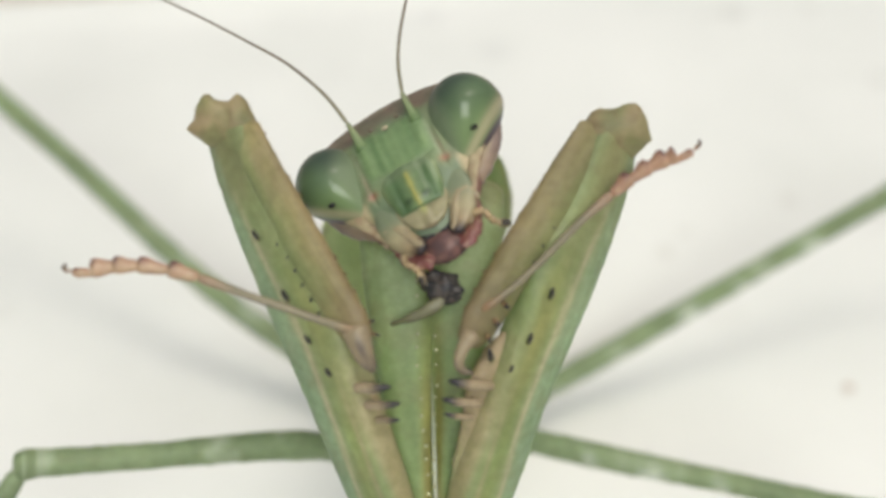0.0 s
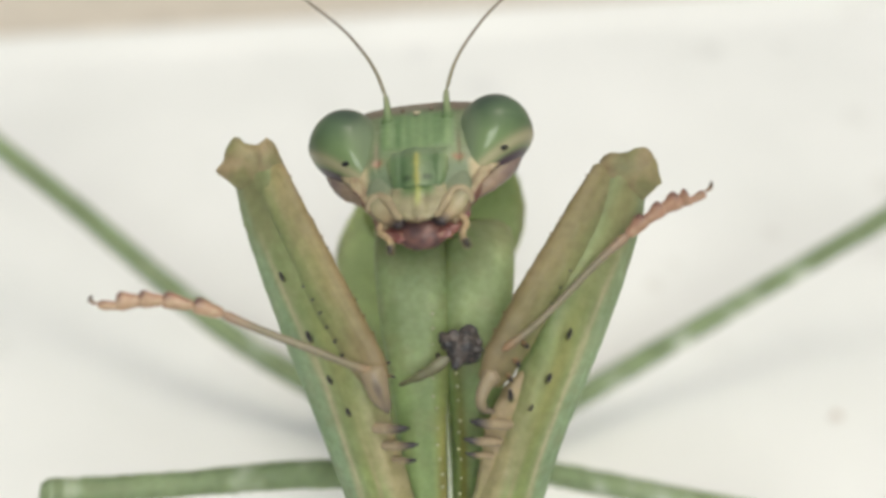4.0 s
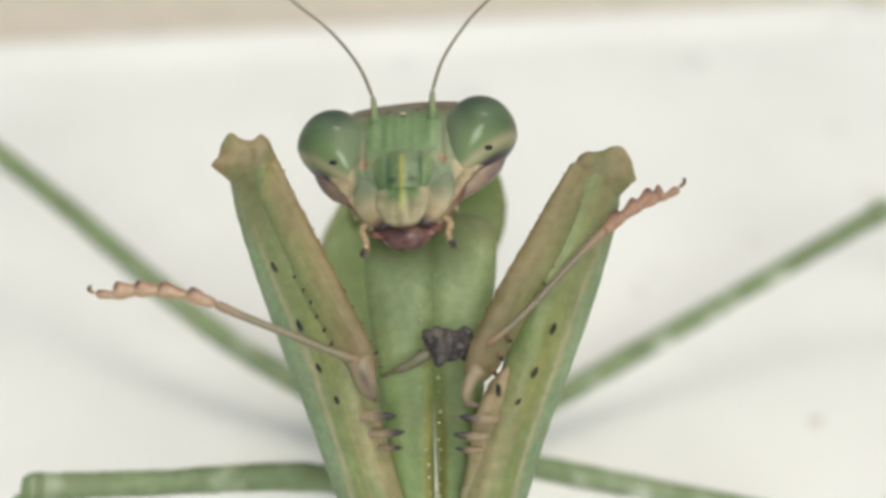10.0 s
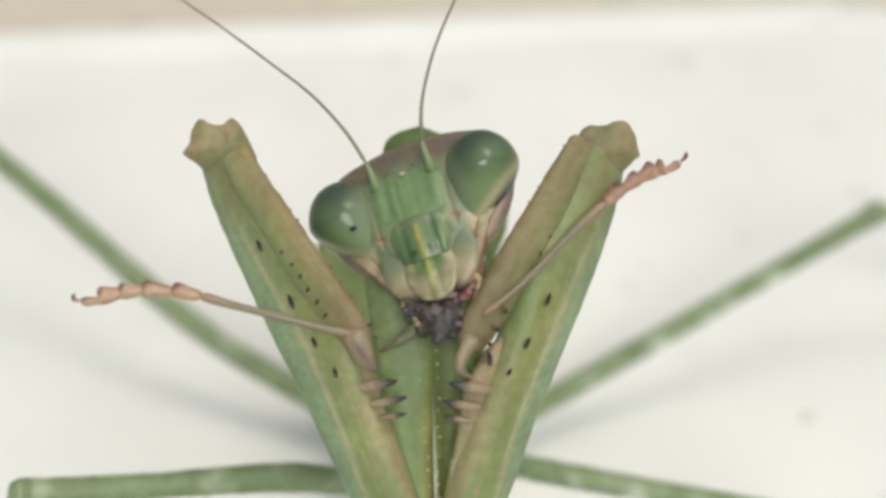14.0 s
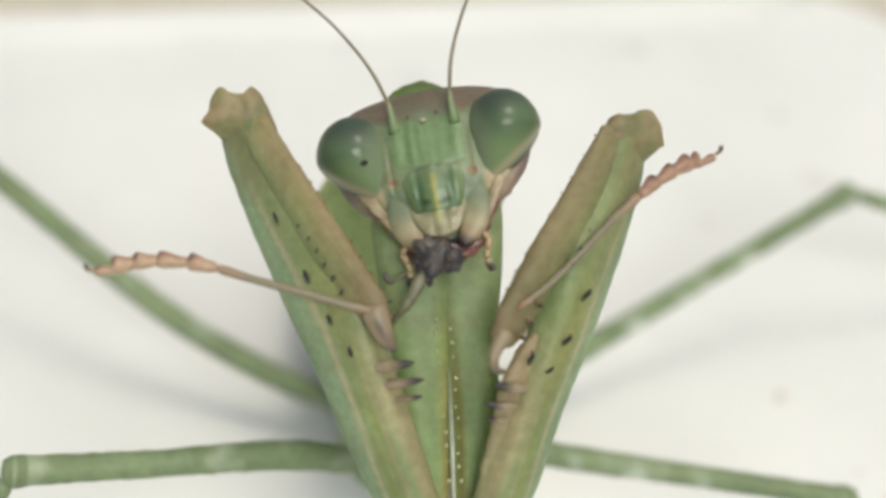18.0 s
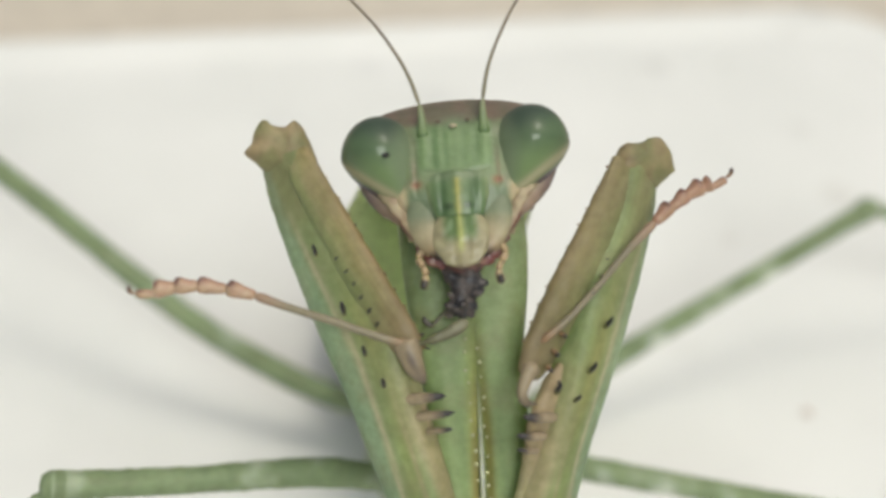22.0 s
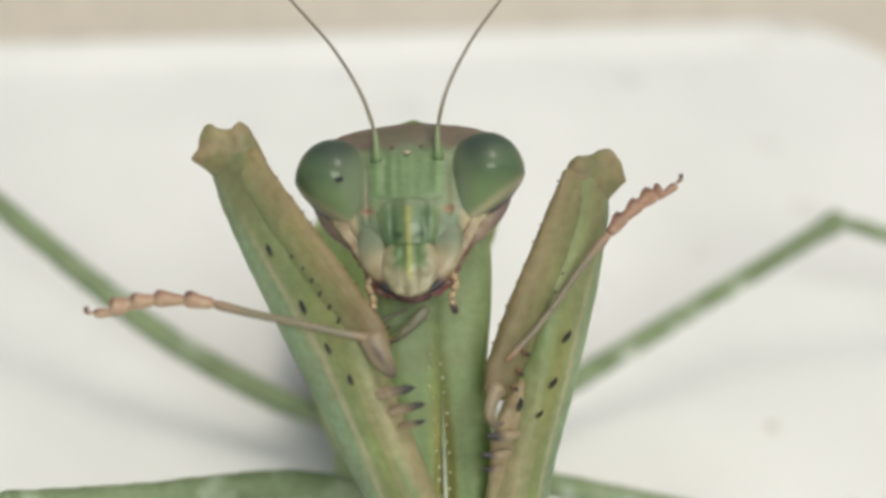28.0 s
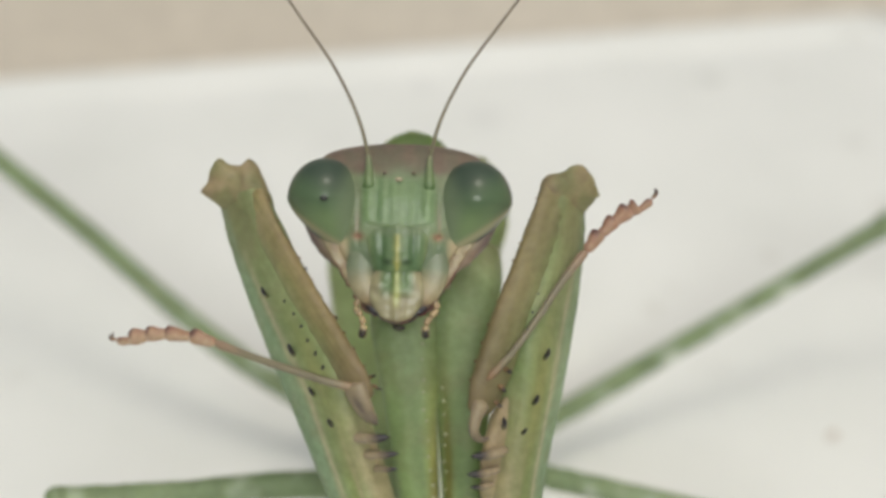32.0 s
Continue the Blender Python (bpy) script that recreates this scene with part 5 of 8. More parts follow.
RIGHT_ROWS = [
    (0, 4.412, 11.851, 18.796, -0.22, 0.20, -1.68), (0.5, 4.364, 11.922, 19.357, 0.05, 0.29, -1.64),
    (1, 4.281, 11.960, 19.571, 0.13, 0.38, -1.63), (1.5, 4.216, 11.924, 19.503, 0.04, 0.43, -1.53),
    (2, 4.187, 11.868, 19.340, 0.01, 0.34, -1.32), (2.5, 4.158, 11.838, 19.196, 0.07, 0.18, -1.16),
    (3, 4.103, 11.821, 19.161, 0.08, 0.12, -1.14), (3.5, 4.008, 11.827, 19.268, 0.01, 0.17, -1.30),
    (5.5, 3.958, 11.805, 19.359, 0.47, -0.03, -0.92), (6, 4.024, 11.774, 19.290, 0.33, 0.00, -0.80),
    (6.5, 4.018, 11.725, 19.180, 0.78, 0.83, -0.65), (7, 4.002, 11.688, 19.072, 1.16, 1.71, -0.47),
    (7.5, 4.015, 11.676, 19.004, 1.24, 2.76, -0.39), (8, 4.053, 11.696, 19.021, 1.36, 3.81, -0.19),
    (8.5, 4.093, 11.722, 19.041, 1.38, 3.81, 0.04), (9, 4.111, 11.725, 18.935, 1.38, 3.76, 0.20),
    (9.5, 4.124, 11.713, 18.837, 1.29, 3.76, 0.38), (10, 4.154, 11.693, 18.837, 1.14, 3.83, 0.60),
    (10.5, 4.187, 11.721, 18.824, 1.02, 3.87, 0.93), (11, 4.207, 11.818, 18.825, 1.02, 3.85, 1.15),
    (11.5, 4.193, 11.906, 18.817, 0.66, 3.16, 0.94), (12, 4.169, 11.924, 18.662, 0.06, 2.55, 0.63),
    (12.5, 4.100, 11.888, 18.439, -0.56, 1.90, 0.68), (13, 3.965, 11.879, 18.410, -0.89, 1.16, 0.61),
    (13.5, 3.932, 11.945, 18.671, -0.96, 0.33, -0.74), (15.5, 4.507, 12.474, 19.042, 0.04, 3.28, -2.56),
    (16, 4.605, 12.306, 19.004, 0.83, 5.19, -3.49), (16.5, 4.429, 12.055, 18.997, 1.57, 6.98, -2.65),
    (17, 4.257, 11.803, 18.989, 2.27, 8.75, -1.64), (17.5, 4.184, 11.619, 18.953, 2.37, 8.70, -1.56),
    (18, 4.131, 11.498, 18.905, 2.57, 8.63, -1.28), (18.5, 4.092, 11.426, 18.804, 2.49, 8.65, -0.93),
    (19, 4.039, 11.382, 18.705, 2.29, 8.71, -0.45), (19.5, 3.971, 11.350, 18.717, 2.30, 8.70, 0.02),
    (20, 3.925, 11.295, 18.690, 2.11, 8.75, 0.28), (20.5, 3.942, 11.222, 18.538, 1.69, 8.89, 0.60),
    (21, 3.984, 11.174, 18.403, 1.49, 9.01, 0.98), (21.5, 4.011, 11.173, 18.397, 1.52, 9.05, 1.24),
    (22, 4.015, 11.186, 18.481, 1.61, 9.01, 1.44), (22.5, 4.011, 11.216, 18.527, 1.56, 9.00, 1.64),
    (23, 3.978, 11.278, 18.573, 1.51, 9.00, 1.86), (23.5, 3.921, 11.331, 18.705, 1.82, 8.88, 2.26),
    (24, 3.902, 11.355, 18.809, 2.25, 8.73, 2.80), (24.5, 3.950, 11.366, 18.770, 2.36, 8.71, 3.30),
    (25, 4.003, 11.399, 18.697, 2.23, 8.78, 3.81), (25.5, 4.035, 11.395, 18.635, 2.14, 8.82, 4.21),
    (27.5, 3.869, 11.305, 18.710, 1.99, 8.79, 5.06), (28, 3.827, 11.278, 18.489, 1.57, 8.90, 4.99),
    (28.5, 3.769, 11.293, 18.426, 1.56, 8.88, 5.18), (29, 3.730, 11.304, 18.609, 1.75, 8.78, 5.63),
    (29.5, 3.725, 11.307, 18.901, 1.92, 8.71, 5.97), (30, 3.736, 11.385, 19.012, 1.98, 8.70, 6.07),
    (30.5, 3.716, 11.412, 18.959, 1.79, 8.79, 6.67), (31, 3.691, 11.420, 19.052, 2.24, 10.46, 7.18),
    (31.5, 3.738, 11.509, 19.238, 3.03, 12.06, 7.86), (32, 3.780, 11.671, 19.222, 3.91, 13.66, 8.46)
]
LEFT_TIBIA_ROWS = [
    (0, -2.440, 11.935, 19.768, -0.01, 0.75, 3.73), (0.5, -2.557, 11.987, 20.295, 0.31, 1.64, 3.74),
    (1, -2.677, 12.011, 20.488, 0.36, 2.41, 3.74), (1.5, -2.797, 11.969, 20.354, -0.13, 2.91, 3.73),
    (2, -2.845, 11.924, 20.144, -0.66, 3.06, 3.42), (2.5, -2.856, 11.907, 19.984, -0.91, 2.77, 2.76),
    (3, -2.892, 11.890, 19.883, -0.94, 2.26, 2.12), (3.5, -3.003, 11.879, 19.845, -0.55, 2.08, 1.49),
    (5.5, -3.024, 11.893, 20.019, -0.88, 2.16, 0.52), (6, -2.956, 11.863, 19.935, -0.84, 2.20, 0.29),
    (6.5, -2.951, 11.800, 19.783, -0.88, 2.16, 0.14), (7, -2.943, 11.746, 19.651, -0.91, 1.92, 0.10),
    (7.5, -2.910, 11.729, 19.600, -0.75, 1.62, 0.05), (8, -2.855, 11.744, 19.630, -0.51, 1.16, -0.03),
    (8.5, -2.806, 11.760, 19.649, -0.29, 0.69, -0.05), (9, -2.789, 11.759, 19.535, -0.18, 0.38, 0.09),
    (9.5, -2.772, 11.772, 19.397, 0.08, -0.38, 0.49), (10, -2.749, 11.831, 19.317, 0.72, -1.95, 1.24),
    (10.5, -2.743, 11.933, 19.259, 1.25, -3.41, 2.34), (11, -2.762, 12.023, 19.286, 1.41, -4.07, 3.53),
    (11.5, -2.807, 12.073, 19.345, 1.06, -4.05, 4.98), (12, -2.839, 12.093, 19.304, 0.44, -3.83, 6.61),
    (12.5, -2.860, 12.033, 19.161, 0.22, -3.80, 7.68), (13, -2.972, 11.948, 19.033, 0.31, -3.78, 8.26),
    (13.5, -3.152, 11.964, 19.045, 0.45, -3.47, 8.77), (15.5, -2.799, 12.256, 19.247, -0.11, -4.86, 10.04),
    (16, -3.050, 12.255, 18.892, -0.30, -6.83, 9.66), (16.5, -3.080, 12.264, 18.756, -0.37, -8.47, 8.77),
    (17, -3.058, 12.206, 18.746, -0.15, -9.08, 7.79), (17.5, -3.082, 12.114, 18.738, 0.12, -8.98, 7.36),
    (18, -3.079, 12.068, 18.714, 0.13, -8.97, 7.27), (18.5, -3.063, 12.030, 18.604, -0.07, -9.28, 7.04),
    (19, -3.045, 11.963, 18.481, -0.13, -9.45, 6.27), (19.5, -3.060, 11.918, 18.500, 0.07, -9.29, 5.29),
    (20, -3.062, 11.904, 18.498, 0.21, -9.30, 4.97), (20.5, -3.012, 11.852, 18.347, 0.21, -9.46, 5.01),
    (21, -2.961, 11.768, 18.200, 0.27, -9.32, 4.83), (21.5, -2.936, 11.718, 18.199, 0.38, -9.12, 4.57),
    (22, -2.921, 11.720, 18.297, 0.50, -9.28, 4.51), (22.5, -2.901, 11.760, 18.352, 0.64, -9.61, 4.58),
    (23, -2.924, 11.808, 18.404, 0.59, -9.65, 4.50), (23.5, -2.980, 11.833, 18.541, 0.51, -9.65, 4.49),
    (24, -3.003, 11.856, 18.655, 0.65, -9.72, 4.81), (24.5, -2.996, 11.949, 18.657, 0.75, -9.75, 5.55),
    (25, -2.973, 12.102, 18.682, 0.71, -10.10, 6.50), (25.5, -2.931, 12.222, 18.777, 0.63, -10.92, 7.16),
    (27.5, -3.120, 12.330, 19.298, 0.10, -12.03, 10.71), (28, -3.009, 12.312, 19.121, -0.16, -12.48, 10.85),
    (28.5, -2.980, 12.434, 19.149, 0.22, -12.97, 11.45), (29, -3.013, 12.584, 19.411, 0.67, -12.99, 12.60),
    (29.5, -3.197, 12.607, 19.760, 1.02, -12.41, 13.74), (30, -3.281, 12.519, 19.996, 1.75, -11.86, 13.26),
    (30.5, -3.192, 12.380, 20.021, 3.18, -12.56, 10.88), (31, -3.081, 12.273, 20.030, 5.47, -14.77, 8.13),
    (31.5, -2.942, 12.183, 20.191, 7.92, -17.40, 6.20), (32, -2.730, 11.998, 20.360, 10.61, -20.92, 4.57)
]
RIGHT_TIBIA_ROWS = [
    (0, 3.236, 12.274, 19.393, -0.44, -0.15, -1.54), (0.5, 3.197, 12.346, 19.953, -0.41, -0.53, -1.46),
    (1, 3.117, 12.382, 20.167, -0.47, -0.70, -1.46), (1.5, 3.054, 12.345, 20.101, -0.58, -0.70, -1.37),
    (2, 3.031, 12.290, 19.939, -0.64, -0.84, -1.15), (2.5, 3.003, 12.258, 19.795, -0.61, -1.04, -0.98),
    (3, 2.950, 12.242, 19.760, -0.65, -1.18, -0.96), (3.5, 2.865, 12.258, 19.868, -0.88, -1.43, -1.04),
    (5.5, 2.821, 12.225, 19.961, -0.35, -1.53, -0.83), (6, 2.886, 12.194, 19.891, -0.36, -1.32, -0.73),
    (6.5, 2.873, 12.138, 19.780, -0.18, -1.30, -0.59), (7, 2.849, 12.094, 19.671, -0.01, -1.15, -0.45),
    (7.5, 2.865, 12.086, 19.605, -0.16, -0.92, -0.38), (8, 2.912, 12.110, 19.625, -0.34, -0.81, -0.20),
    (8.5, 2.948, 12.130, 19.644, -0.29, -0.72, 0.01), (9, 2.955, 12.124, 19.537, -0.18, -0.55, 0.15),
    (9.5, 2.965, 12.109, 19.439, -0.20, -0.42, 0.35), (10, 2.991, 12.085, 19.438, -0.30, -0.25, 0.57),
    (10.5, 3.016, 12.103, 19.424, -0.31, 0.00, 0.89), (11, 3.026, 12.192, 19.422, -0.29, 0.05, 1.15),
    (11.5, 3.003, 12.282, 19.413, -0.56, -0.12, 1.08), (12, 2.974, 12.305, 19.257, -1.09, -0.29, 0.88),
    (12.5, 2.905, 12.267, 19.037, -1.28, 0.13, 0.78), (13, 2.775, 12.261, 19.010, -1.00, 0.78, 0.54),
    (13.5, 2.741, 12.354, 19.267, -0.82, 0.77, -0.38), (15.5, 3.334, 12.898, 19.644, -0.61, 0.97, -1.65),
    (16, 3.437, 12.748, 19.608, -0.37, 1.12, -2.67), (16.5, 3.260, 12.497, 19.601, 0.08, 1.59, -2.55),
    (17, 3.086, 12.244, 19.592, 0.55, 2.17, -2.26), (17.5, 3.026, 12.061, 19.559, 0.84, 2.39, -2.23),
    (18, 2.983, 11.936, 19.514, 1.01, 2.24, -1.95), (18.5, 2.948, 11.857, 19.413, 0.92, 2.22, -1.57),
    (19, 2.894, 11.805, 19.314, 0.72, 2.34, -1.04), (19.5, 2.819, 11.763, 19.325, 0.70, 2.33, -0.54),
    (20, 2.768, 11.704, 19.297, 0.52, 2.39, -0.23), (20.5, 2.781, 11.628, 19.146, 0.11, 2.57, 0.15),
    (21, 2.823, 11.575, 19.015, -0.19, 2.50, 0.58), (21.5, 2.862, 11.553, 19.011, -0.32, 2.24, 0.86),
    (22, 2.873, 11.543, 19.092, -0.33, 2.06, 1.09), (22.5, 2.879, 11.552, 19.137, -0.40, 2.01, 1.30),
    (23, 2.861, 11.595, 19.183, -0.50, 1.87, 1.51), (23.5, 2.815, 11.623, 19.314, -0.32, 1.55, 1.89),
    (24, 2.806, 11.616, 19.418, -0.01, 1.16, 2.37), (24.5, 2.850, 11.624, 19.381, -0.03, 0.87, 2.88),
    (25, 2.897, 11.652, 19.308, -0.23, 0.77, 3.40), (25.5, 2.926, 11.648, 19.248, -0.40, 0.68, 3.82),
    (27.5, 2.807, 11.545, 19.334, -0.28, 0.68, 5.80), (28, 2.761, 11.522, 19.115, -0.53, 1.04, 6.11),
    (28.5, 2.765, 11.501, 19.053, -0.40, 1.27, 6.30), (29, 2.792, 11.473, 19.235, -0.08, 1.38, 6.73),
    (29.5, 2.827, 11.463, 19.524, 0.29, 1.63, 7.05), (30, 2.878, 11.532, 19.634, 0.72, 2.28, 7.08),
    (30.5, 2.846, 11.584, 19.582, 1.04, 3.33, 7.41), (31, 2.814, 11.625, 19.676, 1.48, 4.42, 7.62),
    (31.5, 2.812, 11.745, 19.863, 2.22, 5.41, 7.73), (32, 2.809, 11.940, 19.852, 3.08, 6.49, 7.65)
]
PUPIL_ROWS = [[
    (0, -2.487, -1.050, 0.942, 42.75, -3.60, -1.41), (0.5, -2.443, -1.208, 0.771, 52.31, -1.25, -0.61),
    (1, -2.371, -1.221, 0.753, 53.22, 2.62, 1.31), (2, -2.302, -1.241, 0.717, 54.84, 6.26, 3.25),
    (3, -2.295, -1.270, 0.672, 57.04, 6.61, 3.60), (5.5, -2.224, -1.214, 0.734, 53.64, 10.43, 5.28),
    (6, -2.298, -1.207, 0.762, 52.56, 6.50, 3.21), (7, -2.236, -1.239, 0.703, 55.28, 9.81, 5.15),
    (8, -2.229, -1.218, 0.730, 53.86, 10.18, 5.18), (9, -2.351, -1.174, 0.811, 50.15, 3.69, 1.73),
    (10, -2.232, -1.207, 0.747, 53.05, 10.01, 5.01), (11, -2.145, -0.597, 1.182, 20.51, 15.01, 2.73),
    (11.5, -2.179, -0.793, 1.099, 29.91, 13.06, 3.50), (12, -2.097, -0.690, 1.127, 25.28, 17.62, 3.98),
    (13, -1.964, -0.680, 1.076, 25.77, 24.94, 5.79), (15.5, -1.796, -0.826, 0.875, 36.55, 34.34, 11.65),
    (16, -1.694, -0.780, 0.813, 36.36, 40.34, 13.76), (17, -1.912, -0.673, 1.050, 25.98, 27.89, 6.55),
    (18, -1.979, -0.609, 1.114, 22.06, 24.15, 4.77), (19, -1.876, -0.676, 1.026, 26.59, 29.87, 7.21),
    (20, -2.129, -0.452, 1.223, 13.78, 15.90, 1.93), (21, -2.119, -0.415, 1.228, 12.07, 16.48, 1.75),
    (22, -2.095, -0.456, 1.211, 14.06, 17.80, 2.21), (23, -2.086, -0.432, 1.214, 13.00, 18.28, 2.10),
    (24, -2.107, -0.304, 1.243, 7.04, 17.17, 1.06), (25, -2.098, -0.412, 1.222, 11.99, 17.62, 1.87),
    (27.5, -2.040, -0.497, 1.180, 16.24, 20.85, 3.01), (28, -2.029, -0.391, 1.201, 11.26, 21.47, 2.14),
    (29, -2.125, -0.193, 1.257, 1.93, 16.15, 0.27), (29.5, -2.172, -0.186, 1.270, 1.61, 13.57, 0.19),
    (30, -2.162, -0.355, 1.251, 9.24, 14.10, 1.15), (31, -2.312, -0.303, 1.285, 6.77, 5.91, 0.35),
    (32, -2.286, -0.184, 1.291, 1.50, 7.30, 0.10)
], [
    (0, 2.492, -1.080, 0.913, 44.46, 3.86, 1.58), (0.5, 2.541, -1.200, 0.772, 52.08, 6.47, 3.16),
    (1, 2.612, -1.197, 0.758, 52.44, 10.25, 5.06), (2, 2.680, -1.210, 0.716, 54.12, 13.86, 7.11),
    (3, 2.687, -1.242, 0.668, 56.49, 14.22, 7.67), (5.5, 2.756, -1.180, 0.721, 53.15, 18.00, 9.06),
    (6, 2.684, -1.178, 0.757, 51.95, 14.13, 6.91), (7, 2.745, -1.205, 0.692, 54.76, 17.38, 9.05),
    (8, 2.752, -1.184, 0.717, 53.41, 17.75, 8.98), (9, 2.633, -1.151, 0.809, 49.57, 11.37, 5.26),
    (10, 2.749, -1.174, 0.733, 52.61, 17.59, 8.75), (11, 1.900, -1.000, -0.600, 0.00, -0.00, 0.00),
    (11.5, 1.900, -1.000, -0.600, 0.00, -0.00, 0.00), (12, 1.900, -1.000, -0.600, 0.00, -0.00, 0.00),
    (13, 1.900, -1.000, -0.600, 0.00, -0.00, 0.00), (15.5, 1.900, -1.000, -0.600, 0.00, -0.00, 0.00),
    (16, 1.900, -1.000, -0.600, 0.00, -0.00, 0.00), (17, 1.900, -1.000, -0.600, 0.00, -0.00, 0.00),
    (18, 1.900, -1.000, -0.600, 0.00, -0.00, 0.00), (19, 1.900, -1.000, -0.600, 0.00, -0.00, 0.00),
    (20, 1.900, -1.000, -0.600, 0.00, -0.00, 0.00), (21, 1.900, -1.000, -0.600, 0.00, -0.00, 0.00),
    (22, 1.900, -1.000, -0.600, 0.00, -0.00, 0.00), (23, 1.900, -1.000, -0.600, 0.00, -0.00, 0.00),
    (24, 1.900, -1.000, -0.600, 0.00, -0.00, 0.00), (25, 1.900, -1.000, -0.600, 0.00, -0.00, 0.00),
    (27.5, 1.900, -1.000, -0.600, 0.00, -0.00, 0.00), (28, 1.900, -1.000, -0.600, 0.00, -0.00, 0.00),
    (29, 1.900, -1.000, -0.600, 0.00, -0.00, 0.00), (29.5, 1.900, -1.000, -0.600, 0.00, -0.00, 0.00),
    (30, 1.900, -1.000, -0.600, 0.00, -0.00, 0.00), (31, 1.900, -1.000, -0.600, 0.00, -0.00, 0.00),
    (32, 1.900, -1.000, -0.600, 0.00, -0.00, 0.00)
]]
